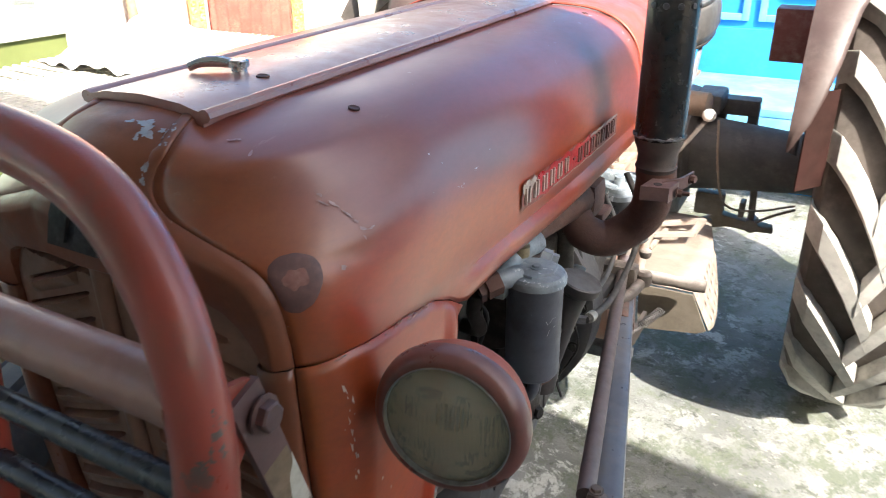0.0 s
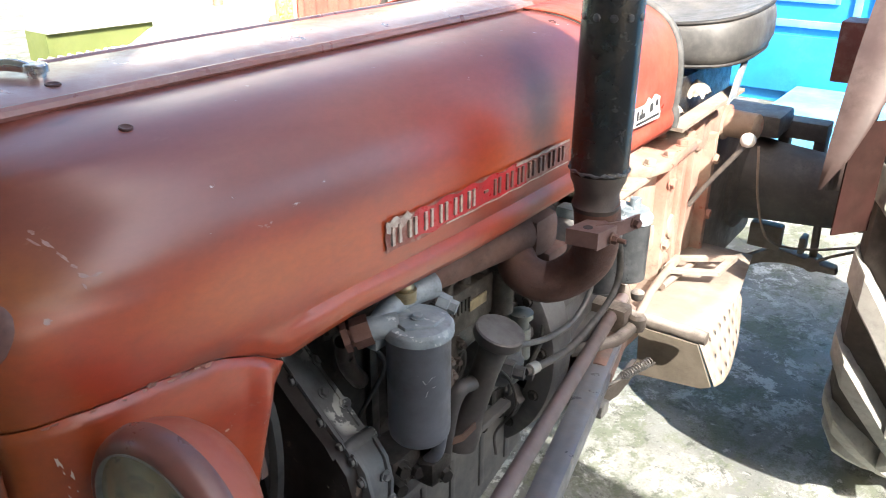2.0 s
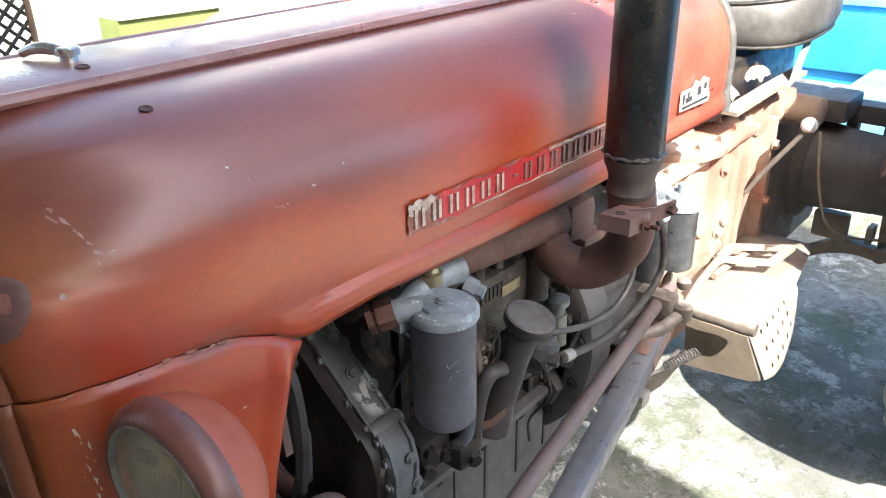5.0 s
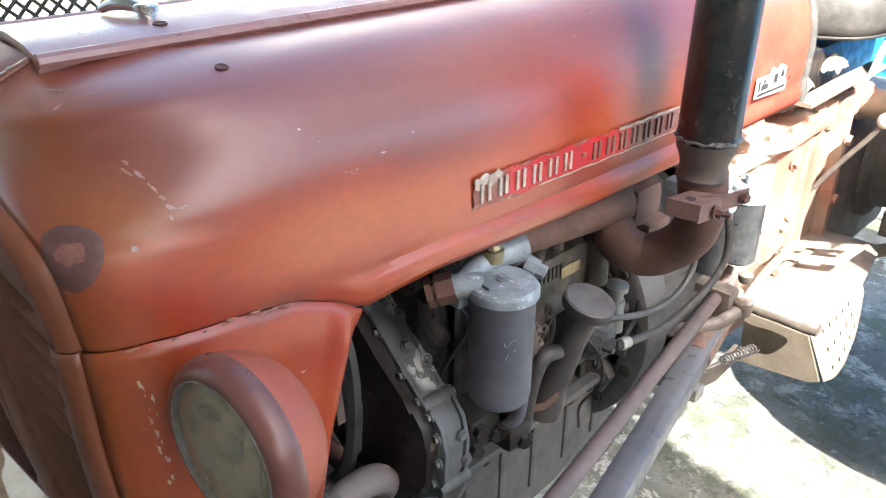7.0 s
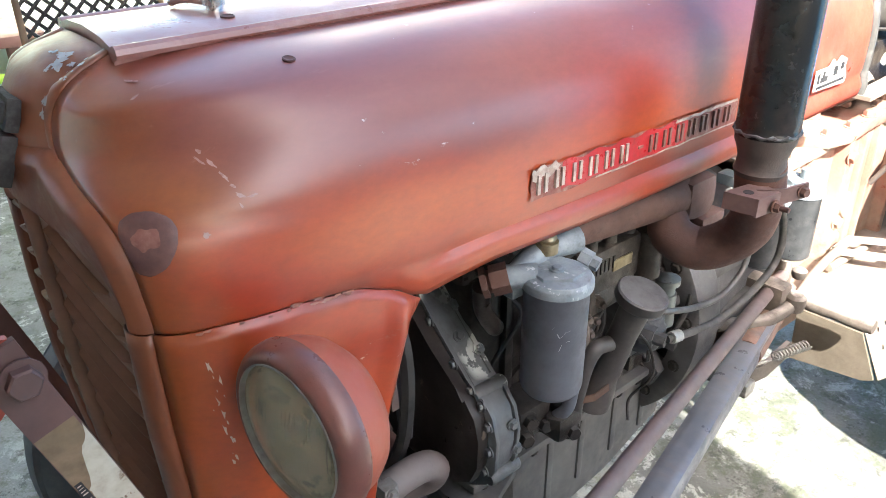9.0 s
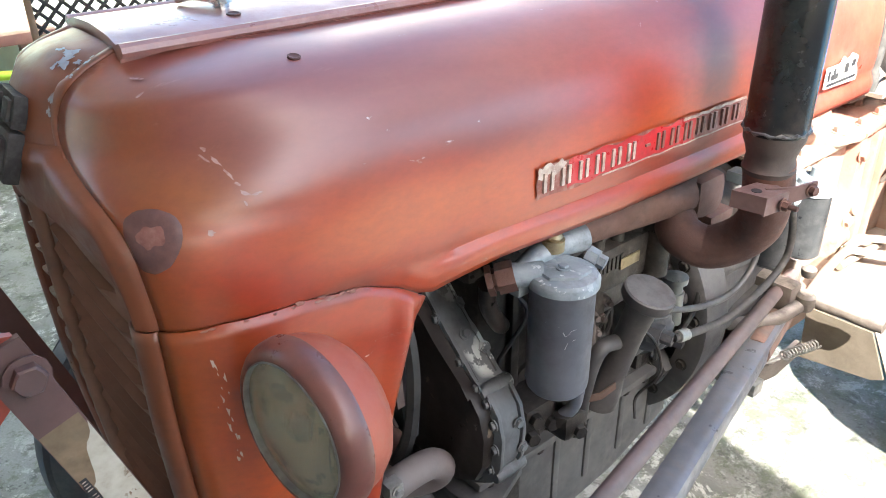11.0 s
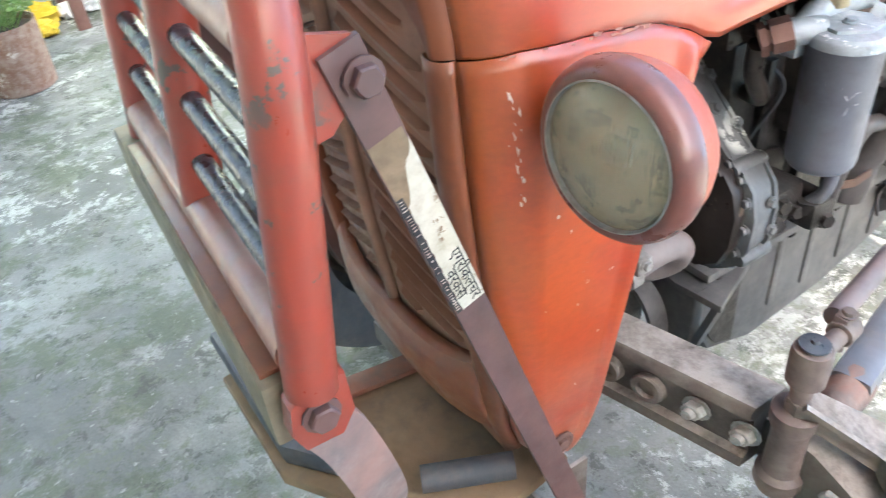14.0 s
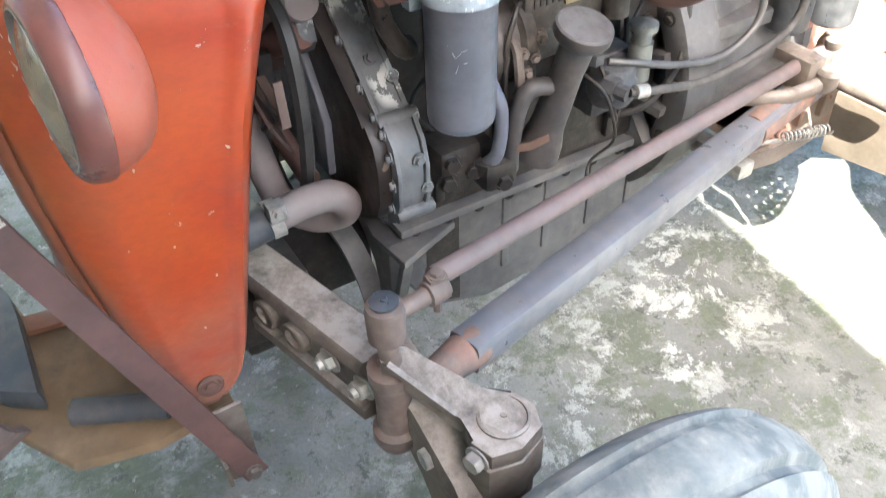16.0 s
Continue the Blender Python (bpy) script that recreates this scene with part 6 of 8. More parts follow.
add_prism(bm, [(0.000, 0.812), (0.070, 0.850), (0.095, 0.812), (0.115, 0.776), (0.108, 0.700), (0.090, 0.700), (0.086, 0.760), (0.045, 0.798)], 0.402, 0.413, "y", 0.003)
part("bracket_arm", bm, CAN, engine, "blue-grey bracket with chipped paint")
bm = B()
add_tube(bm, [(-0.02, 0.395, 0.878), (0.04, 0.398, 0.90), (0.108, 0.400, 0.924)], lambda s: 0.020 + 0.0022 * math.sin(s * 75), 16, 24)
part("ribbed_hose", bm, RUBBER, engine, "dusty ribbed hose")
bm = B()
add_flatbar(bm, [(0.066, 0.36, 0.86), (0.052, 0.36, 0.78), (0.0, 0.36, 0.632)], (0, 1, 0), 0.016, 0.010)
part("belt_run", bm, DARKRUBBER, engine, "worn fan belt")
bm = B()
add_tube(bm, [(-0.02, 0.372, 0.742), (0.06, 0.372, 0.728), (0.124, 0.372, 0.714)], 0.013, 12, 3)
part("water_pipe", bm, RUST, engine, "rust-pink water pipe")
bm = B()
for a, q in (((0.108, 0.854), (0.157, 0.835)), ((0.063, 0.764), (0.167, 0.828)), ((0.163, 0.874), (0.168, 0.822)), ((0.108, 0.854), (0.063, 0.764))):
    add_flatbar(bm, [(a[0], 0.34, a[1]), (q[0], 0.34, q[1])], (0, 1, 0), 0.010, 0.004)
parts("guard_strut", bm, worn("strut_tan", (0.10, 0.066, 0.055), (0.125, 0.085, 0.07), None, rough=0.7, big=30), engine, "thin tan fan guard strut")
# front support casting and frame under the radiator
bm = B()
add_box(bm, (-0.16, 0.15, 0.52), (0.16, 0.34, 0.61), 0.012)
support = part("front_support", bm, GREASE, tractor, "dark front support casting")
bm = B()
# first block is dark infill, added to keep the gap behind the beam black
add_box(bm, (-0.09, 0.33, 0.46), (0.06, 0.47, 0.61), 0.010)
add_box(bm, (-0.10, 0.25, 0.44), (0.10, 0.36, 0.53), 0.012)
add_prism(bm, [(0.30, 0.60), (0.44, 0.60), (0.44, 0.66), (0.40, 0.64), (0.36, 0.63)], 0.00, 0.06, "x", 0.004)
parts("support_block", bm, GREASE, support)
bm = B()
add_box(bm, (0.225, 0.165, 0.385), (0.231, 0.205, 0.52), 0.002)
add_box(bm, (-0.24, 0.160, 0.385), (0.24, 0.166, 0.425), 0.002)
add_box(bm, (-0.231, 0.165, 0.385), (-0.225, 0.205, 0.52), 0.002)
add_bolt(bm, (0.248, 0.192, 0.408), (1, 0, 0), 0.009, 0.008)
part("tow_bracket", bm, DUSTY, tractor, "dusty steel tow bracket")

bm = B()
add_prism(bm, [(0.190, 0.010), (0.080, -0.055), (0.010, -0.100), (-0.20, -0.100), (-0.21, -0.02), (-0.090, 0.002), (-0.050, 0.100), (-0.050, 0.20), (0.20, 0.20), (0.212, 0.104)], 0.478, 0.496, "z", 0.004)
base = part("front_pedestal", bm, worn("tan_brown_casting", (0.20, 0.130, 0.072), (0.26, 0.175, 0.105), (0.10, 0.08, 0.065), rough=0.85, big=8, fine=50, bumps=0.5), tractor, "tan-brown dusty base plate under the nose")
bm = B()
add_tube(bm, [(0.135, 0.030, 0.518), (0.16, 0.08, 0.518), (0.185, 0.130, 0.518)], 0.017, 14, 3)
part("base_tube", bm, worn("dark_blue_tube", (0.05, 0.055, 0.064), (0.085, 0.08, 0.08), (0.13, 0.10, 0.08), rough=0.55, big=18, fine=60, bumps=0.4), base, "blue-grey tube on the base plate")

bm = B()
add_prism(bm, [(0.100, 0.004), (0.070, -0.038), (0.000, -0.090), (-0.26, -0.090), (-0.26, -0.034), (-0.10, 0.000), (-0.05, 0.002)], 0.4965, 0.535, "z", 0.014)
part("front_bar", bm, worn("dark_blue_bar", (0.055, 0.062, 0.074), (0.085, 0.092, 0.105), (0.13, 0.11, 0.095), rough=0.5, big=12, fine=60, chip=0.06, chip_col=(0.2, 0.2, 0.2)), base, "worn blue-grey flat bar across the front")
bm = B()
add_prism(bm, [(-0.050, 0.004), (-0.085, 0.004), (-0.062, 0.16), (-0.028, 0.16)], 0.497, 0.506, "z", 0.002)
part("side_strap", bm, worn("strap_orange_brown", (0.24, 0.085, 0.045), (0.15, 0.085, 0.06), (0.1, 0.075, 0.06), rough=0.6, big=16), base, "orange-brown strap along the plate")

# ---- front axle ----
bm = B()
for x0, x1 in ((-0.36, -0.001), (0.001, 0.36)):
    add_prism(bm, [(0.292, 0.640), (0.298, 0.648), (0.346, 0.648), (0.352, 0.640), (0.352, 0.632), (0.344, 0.628), (0.344, 0.576), (0.352, 0.572), (0.352, 0.556), (0.292, 0.556), (0.292, 0.572), (0.302, 0.576), (0.302, 0.628), (0.292, 0.632)], x0, x1, "x", 0.002)
axle = part("front_axle", bm, DUSTY, tractor, "dusty iron front axle beam")
bm = B()
for x in (0.19, 0.244, -0.19, -0.244):
    add_lathe(bm, (x, 0.301, 0.600), (0, -1, 0), [(0, 0.020), (0.008, 0.020), (0.010, 0.018), (0.010, 0.012), (0.004, 0.011)], 22)
parts("axle_boss", bm, DUSTY, axle, "raised bolt hole boss")
bm = B()
for x in (0.300, 0.355, -0.3, -0.355):
    add_bolt(bm, (x, 0.300, 0.604), (0, -1, 0), 0.0125, 0.012, True, 0.006)
parts("axle_bolt", bm, STEEL, axle, "bright worn axle bolt and nut")
# the axle is swept back on both sides
for ob in (axle, *axle.children):
    for w in ob.data.vertices:
        w.co.y += 0.26 * (abs(w.co.x) - 0.2) - 0.026
for side in (1, -1):
    bm = B()
    add_prism(bm, [(side * 0.33, 0.62), (side * 0.42, 0.615), (side * 0.50, 0.585), (side * 0.53, 0.55), (side * 0.53, 0.48), (side * 0.47, 0.47), (side * 0.44, 0.53), (side * 0.40, 0.555), (side * 0.33, 0.56)], 0.335, 0.385, "y", 0.008)
    add_lathe(bm, (side * 0.487, 0.402, 0.42), (0, 0, 1), [(0, 0.030), (0.004, 0.034), (0.20, 0.034), (0.205, 0.030)], 24)
    end = part("axle_end", bm, DUSTY, axle, "dusty forged axle end")
    bm = B()
    add_lathe(bm, (side * 0.392, 0.330, 0.575), (0, 0, 1), [(-0.03, 0.022), (-0.02, 0.026), (-0.006, 0.026), (0.0, 0.020), (0.06, 0.019), (0.075, 0.024), (0.090, 0.024), (0.093, 0.012), (0.100, 0.013), (0.108, 0.010), (0.128, 0.012), (0.134, 0.019), (0.168, 0.0195), (0.176, 0.018), (0.180, 0.0)], 26, True, False)
    arm = part("steering_joint", bm, worn("joint_brown", (0.12, 0.09, 0.08), (0.16, 0.12, 0.105), (0.2, 0.17, 0.14), rough=0.55, big=30), tractor, "brown ball joint on the steering arm")
    bm = B()
    add_lathe(bm, (side * 0.392, 0.330, 0.7545), (0, 0, 1), [(0, 0.0145), (0.002, 0.0145), (0.0035, 0.004), (0.006, 0.003)], 18)
    part("joint_cap", bm, worn("joint_cap_dark", (0.04, 0.05, 0.06), (0.07, 0.08, 0.09), None, rough=0.35, big=40), arm, "dark joint cap")
    bm = B()
    out = [(0.384, 0.320), (0.398, 0.317), (0.410, 0.327), (0.466, 0.370), (0.494, 0.358), (0.520, 0.366), (0.527, 0.396), (0.516, 0.428), (0.490, 0.438), (0.464, 0.428), (0.452, 0.398), (0.392, 0.348), (0.380, 0.334)]
    add_prism(bm, [(side * x, y) for x, y in out], -0.011, 0.011, "z", 0.004)
    for w in bm.verts:
        f = max(0.0, min(1.0, (abs(w.co.x) - 0.392) / 0.075))
        w.co.z += 0.672 + (0.626 - 0.672) * f * f * (3 - 2 * f)
    lo, hi = V(side * 0.404, 0.321, 0.684), V(side * 0.462, 0.362, 0.641)
    add_flatbar(bm, [lo, lo.lerp(hi, 0.5), hi], (side * 0.58, -0.81, 0), 0.007, 0.006)
    add_prism(bm, [(side * 0.496, 0.354), (side * 0.522, 0.362), (side * 0.530, 0.396), (side * 0.517, 0.430), (side * 0.494, 0.434)], 0.560, 0.617, "z", 0.006)
    part("steering_arm", bm, DUSTY, axle, "dusty steering arm")
    bm = B()
    add_lathe(bm, (side * 0.487, 0.402, 0.637), (0, 0, 1), [(0, 0.027), (0.002, 0.027), (0.003, 0.024), (0.001, 0.023), (0.0012, 0.004), (0.004, 0.003)], 24)
    part("kingpin_cap", bm, DUSTY, axle)
    bm = B()
    add_bolt(bm, (side * 0.505, 0.360, 0.622), (0.3 * side, -1, 0), 0.011, 0.012)
    add_bolt(bm, (side * 0.45, 0.340, 0.575), (0, -1, 0), 0.013, 0.012)
    parts("axle_bolt", bm, STEEL, axle, "worn hexagon bolt")
    # front wheel
    wc = V(0.628, 0.445, 0.330) if side > 0 else V(-0.61, 0.42, 0.345)
    bm = B()
    prof = [(-0.055, 0.205), (-0.068, 0.235), (-0.075, 0.275), (-0.070, 0.310), (-0.055, 0.330), (-0.045, 0.338), (-0.040, 0.331), (-0.030, 0.331), (-0.026, 0.345), (0.0, 0.350), (0.026, 0.345), (0.030, 0.331), (0.040, 0.331), (0.045, 0.338), (0.055, 0.330), (0.070, 0.310), (0.075, 0.275), (0.068, 0.235), (0.055, 0.205)]
    add_lathe(bm, wc, (1, 0, 0), [(d, r * (0.955 if side > 0 else 1.0)) for d, r in prof], 64, False, False)
    wheel = part("front_wheel", bm, TYREBLUE if side > 0 else worn("dark_front_tyre", (0.06, 0.068, 0.08), (0.085, 0.09, 0.10), (0.15, 0.14, 0.13), rough=0.7, big=7), tractor, "front wheel with a ribbed tyre caked in pale dust" if side > 0 else "dark ribbed front wheel")
    bm = B()
    add_lathe(bm, wc, (1, 0, 0), [(-0.058, 0.208), (-0.050, 0.190), (-0.01, 0.180), (0.0, 0.06), (0.0, 0.0)], 40, False, False)
    add_cyl(bm, wc - V(side * 0.13, 0, 0), wc + V(side * 0.02, 0, 0), 0.045, n=20)
    part("rim", bm, DUSTY, wheel, "dusty wheel rim")
# drag link and radius rod
bm = B()
add_tube(bm, [(0.371, 0.395, 0.736), (0.287, 0.80, 0.706), (0.204, 1.215, 0.676)], 0.0118, 14, 3)
link = part("drag_link", bm, RODRED, tractor, "long thin drag link with worn pink paint")
bm = B()
add_lathe(bm, (0.392, 0.345, 0.735), (-0.12, 0.99, 0), [(0, 0.0095), (0.032, 0.0095), (0.033, 0.0135), (0.054, 0.0135), (0.056, 0.0115)], 16)
add_box(bm, (0.376, 0.380, 0.736), (0.392, 0.402, 0.753), 0.004)
add_bolt(bm, (0.385, 0.391, 0.752), (0, 0, 1), 0.007, 0.006)
add_cyl(bm, (0.385, 0.391, 0.705), (0.385, 0.391, 0.74), 0.0045, n=8)
part("link_clamp", bm, worn("clamp_brown", (0.11, 0.085, 0.075), (0.15, 0.115, 0.10), (0.19, 0.16, 0.135), rough=0.6, big=30), link, "rusty clamp and bolt")
bm = B()
add_lathe(bm, (0.200, 1.225, 0.648), (0, 0, 1), [(0, 0.012), (0.008, 0.015), (0.036, 0.016), (0.046, 0.012), (0.054, 0.008)], 16)
part("ball_joint", bm, DUSTY, link, "rusty rear ball joint")
bm = B()
p, q = V(0.396, 0.415, 0.637), V(0.207, 1.222, 0.627)
along = (q - p).normalized()
across = along.cross(V(0, 0, 1)).normalized()
rings = []
for c in (p, p.lerp(q, 0.5), q):
    ring = []
    for i in range(24):
        ca, sa = math.cos(2 * math.pi * i / 24), math.sin(2 * math.pi * i / 24)
        k = 0.0212 / (abs(ca) ** 6 + abs(sa) ** 6) ** (1 / 6)
        ring.append(bm.verts.new(c + across * (k * ca) + across.cross(along) * (k * sa)))
    rings.append(ring)
for lo_, hi_ in zip(rings, rings[1:]):
    for i in range(24):
        bm.faces.new((lo_[i], lo_[(i + 1) % 24], hi_[(i + 1) % 24], hi_[i]))
bm.faces.new(rings[0][::-1])
bm.faces.new(rings[-1])
bmesh.ops.recalc_face_normals(bm, faces=bm.faces)
radius = part("radius_rod", bm, ROD, tractor, "thick blue-grey radius rod")
bm = B()
add_lathe(bm, (0.4062, 0.370, 0.6364), (-0.228, 0.974, -0.012), [(0, 0.012), (0.004, 0.018), (0.045, 0.0225), (0.058, 0.0238), (0.066, 0.0232)], 20)
add_lathe(bm, (0.2575, 1.005, 0.6288), (-0.228, 0.974, -0.012), [(0, 0.0246), (0.004, 0.0252), (0.150, 0.0252), (0.158, 0.0246)], 20)
add_lathe(bm, (0.213, 1.195, 0.6262), (-0.228, 0.974, -0.012), [(0, 0.024), (0.004, 0.027), (0.050, 0.027), (0.056, 0.020)], 18)
parts("rod_end", bm, worn("rod_end_rust", (0.22, 0.125, 0.095), (0.15, 0.115, 0.10), (0.28, 0.2, 0.165), rough=0.7, big=22, fine=70, bumps=0.4), radius, "rusty rod end")

# ---- gearbox and rear ----
bm = B()
add_prism(bm, [(1.17, 0.47), (1.22, 0.47), (1.70, 0.44), (1.74, 0.50), (1.74, 0.86), (1.55, 0.865), (1.20, 0.875), (1.17, 0.88)], -0.160, 0.160, "x", 0.02)
gearbox = part("gearbox", bm, CAST, tractor, "dusty pale casting of the gearbox")
bm = B()
for y in (1.17, 1.44, 1.72):
    add_box(bm, (-0.185, y, 0.48), (0.188, y + 0.026, 0.885), 0.008)
add_box(bm, (-0.15, 1.20, 0.868), (0.178, 1.66, 0.884), 0.006)
add_prism(bm, [(-0.13, 1.33), (-0.10, 1.30), (0.13, 1.30), (0.185, 1.34), (0.200, 1.40), (0.190, 1.58), (0.150, 1.63), (-0.10, 1.63), (-0.13, 1.60)], 0.882, 0.905, "z", 0.006)
add_prism(bm, [(-0.12, 1.645), (0.15, 1.645), (0.172, 1.67), (0.165, 1.83), (0.13, 1.96), (-0.12, 1.96)], 0.85, 0.925, "z", 0.014)
add_prism(bm, [(-0.08, 1.70), (0.11, 1.70), (0.12, 1.86), (0.08, 1.92), (-0.08, 1.92)], 0.922, 0.945, "z", 0.010)
for x, y, r, h in ((0.05, 1.40, 0.034, 0.012), (0.075, 1.50, 0.024, 0.030), (0.010, 1.53, 0.020, 0.020)):
    add_lathe(bm, (x, y, 0.903), (0, 0, 1), [(0, r * 1.15), (h * 0.5, r), (h, r), (h + 0.003, r * 0.8), (h - 0.006, r * 0.62), (h - 0.008, 0.0)], 20, True, False)
for x, y, r, h in ((0.125, 1.72, 0.020, 0.030), (0.140, 1.80, 0.015, 0.028), (0.06, 1.76, 0.022, 0.026)):
    add_lathe(bm, (x, y, 0.922), (0, 0, 1), [(0, r * 1.1), (h * 0.5, r), (h, r), (h + 0.003, r * 0.8)], 18)
add_lathe(bm, (0.120, 1.86, 0.880), (1, -0.12, 0), [(0, 0.046), (0.05, 0.044), (0.055, 0.034), (0.125, 0.033), (0.130, 0.026)], 24)
for y in (1.26, 1.32, 1.56, 1.62):
    add_box(bm, (0.155, y, 0.50), (0.172, y + 0.012, 0.87), 0.004)
for y, z in ((1.432, 0.716), (1.531, 0.615), (1.30, 0.62), (1.36, 0.78), (1.56, 0.70)):
    add_lathe(bm, (0.155, y, z), (1, 0, 0), [(0, 0.030), (0.012, 0.028), (0.014, 0.018)], 18)
parts("casting_piece", bm, CAST, gearbox, "dusty flange, rib or cover of the casting")
bm = B()
random.seed(8)
for y, z in ((1.182, 0.53), (1.182, 0.64), (1.182, 0.76), (1.184, 0.85), (1.453, 0.56), (1.455, 0.70), (1.453, 0.84), (1.733, 0.52), (1.733, 0.68), (1.733, 0.82)):
    add_bolt(bm, (0.187, y, z), (1, 0, 0), 0.012, 0.011)
for x, y in ((0.175, 1.355), (0.185, 1.43), (0.178, 1.52), (0.165, 1.60), (0.10, 1.325), (0.02, 1.325), (0.10, 1.61), (0.11, 1.43), (0.12, 1.545)):
    add_bolt(bm, (x, y, 0.905), (0, 0, 1), 0.0115, 0.012)
for x, y in ((0.155, 1.67), (0.158, 1.76), (0.145, 1.86), (0.09, 1.945)):
    add_bolt(bm, (x, y, 0.925), (0, 0, 1), 0.010, 0.010)
for x, y in ((0.170, 1.19), (0.165, 1.25), (0.10, 1.21)):
    add_bolt(bm, (x, y, 0.884), (0, 0, 1), 0.012, 0.012)
parts("bolt", bm, CAST, gearbox, "dusty gearbox bolt")
for y, x in ((1.165, 0.228), (1.095, 0.205)):
    bm = B()
    add_lathe(bm, (x, y, 0.745), (0, 0, 1), [(0, 0.0), (0.001, 0.026), (0.006, 0.031), (0.118, 0.031)], 26, False, True)
    ff = part("fuel_filter", bm, worn("filter_black", (0.03, 0.033, 0.036), (0.05, 0.053, 0.057), (0.10, 0.10, 0.10), rough=0.4, big=20), tractor, "black fuel filter bowl")
    bm = B()
    add_lathe(bm, (x, y, 0.863), (0, 0, 1), [(0, 0.034), (0.010, 0.034), (0.014, 0.028), (0.022, 0.026)], 26)
    add_cyl(bm, (x, y, 0.88), (x, y, 0.905), 0.010, n=10)
    add_box(bm, (x - 0.09, y - 0.015, 0.870), (x, y + 0.015, 0.890), 0.004)
    part("filter_head", bm, ALU, ff, "grey filter head")
# rear axle and its trumpet housings
bm = B()
add_box(bm, (-0.16, 1.745, 0.44), (0.16, 2.30, 0.84), 0.03)
add_lathe(bm, (0.14, 2.12, 0.665), (1, 0, 0), [(0, 0.15), (0.03, 0.15), (0.045, 0.118), (0.12, 0.108), (0.36, 0.088), (0.40, 0.088)], 32)
add_lathe(bm, (-0.14, 2.12, 0.665), (-1, 0, 0), [(0, 0.15), (0.03, 0.15), (0.045, 0.118), (0.12, 0.108), (0.36, 0.088), (0.40, 0.088)], 32)
rear = part("rear_axle", bm, DARKCAST, tractor, "dark rear axle trumpet housing")
bm = B()
add_box(bm, (0.12, 2.18, 0.775), (0.345, 2.25, 0.825), 0.006)
add_box(bm, (0.315, 2.185, 0.72), (0.345, 2.24, 0.78), 0.005)
add_box(bm, (0.22, 2.19, 0.73), (0.25, 2.23, 0.78), 0.005)
add_box(bm, (0.17, 2.05, 0.80), (0.25, 2.20, 0.86), 0.012)
part("lift_cross_bar", bm, DARKCAST, rear, "dark cross bar over the axle")
bm = B()
add_tube(bm, [(0.165, 1.66, 0.72), (0.20, 1.66, 0.78), (0.24, 1.657, 0.84), (0.275, 1.656, 0.892)], 0.006, 10, 4)
lever = part("lever", bm, DARKCAST, tractor, "thin lever with a white knob")
bm = B()
add_lathe(bm, (0.276, 1.658, 0.884), (0, 0, 1), [(0, 0.004), (0.003, 0.012), (0.010, 0.0165), (0.016, 0.0175), (0.024, 0.0155), (0.030, 0.009), (0.033, 0.0)], 24, True, False)
part("knob", bm, worn("white_knob", (0.72, 0.70, 0.66), (0.78, 0.77, 0.74), None, rough=0.4, big=30), lever, "white round lever knob")
bm = B()
add_tube(bm, [(0.30, 1.66, 0.89), (0.31, 1.70, 0.75), (0.33, 1.80, 0.62), (0.40, 1.95, 0.56), (0.50, 2.0, 0.575)], 0.0032, 8, 5)
add_prism(bm, [(0.15, 0.375), (0.20, 0.395), (0.27, 0.455), (0.33, 0.440), (0.44, 0.428), (0.445, 0.408), (0.36, 0.405), (0.30, 0.415), (0.24, 0.400), (0.16, 0.345)], 2.17, 2.21, "y", 0.006)
add_cyl(bm, (0.375, 2.19, 0.42), (0.368, 2.19, 0.56), 0.011, n=10)
add_lathe(bm, (0.378, 2.165, 0.425), (0, 1, 0), [(0, 0.022), (0.05, 0.022)], 14)
add_tube(bm, [(0.385, 2.17, 0.435), (0.43, 2.16, 0.47), (0.50, 2.15, 0.51)], 0.0045, 8, 4)
add_box(bm, (0.20, 2.13, 0.455), (0.29, 2.17, 0.530), 0.008)
add_box(bm, (0.335, 2.15, 0.455), (0.352, 2.20, 0.505), 0.004)
parts("lift_linkage", bm, worn("linkage_brown", (0.28, 0.225, 0.185), (0.36, 0.295, 0.245), (0.18, 0.14, 0.11), rough=0.7, big=16, bumps=0.4), rear, "dusty brown lower lift linkage")

# foot plate, peg and pedal


def flap(y, d):
    """A point d metres down the sloping outer flap of the foot plate."""
    return V(0.352 + 0.45 * d, y, 0.612 - 0.89 * d)


def flap_len(y):
    return lerp_table([(1.245, 0.096), (1.29, 0.108), (1.34, 0.104), (1.41, 0.078), (1.46, 0.048), (1.50, 0.015)], y)[0]


bm = B()
add_grid(bm, lambda u, v: V(0.150 + 0.202 * u, 1.250 + 0.250 * v, 0.612), 6, 8)
add_grid(bm, lambda u, v: V(0.150 + (0.202 - 0.05 * v) * u, 1.500 + 0.28 * v, 0.612 - 0.03 * v), 6, 8)
nx, ny, ch = 3, 8, 0.0315
for j in range(ny):
    for i in range(nx):
        put = lambda a, b: bm.verts.new(flap(1.25 + (j + b) * ch, flap_len(1.25 + (j + b) * ch) * (i + a) / nx))
        size = flap_len(1.25 + (j + 0.5) * ch) / nx
        hole = 0.0052 if 0 < j < 7 and size > 0.018 else 0.0005
        ring = [put(0.5 + hole / size * math.cos(2 * math.pi * k / 8), 0.5 + hole / ch * math.sin(2 * math.pi * k / 8)) for k in range(8)]
        rim = [put(a, b) for a, b in ((1, 0.5), (1, 1), (0.5, 1), (0, 1), (0, 0.5), (0, 0), (0.5, 0), (1, 0))]
        for k in range(8):
            bm.faces.new((ring[k], ring[(k + 1) % 8], rim[(k + 1) % 8], rim[k]))
bmesh.ops.remove_doubles(bm, verts=bm.verts, dist=0.0003)
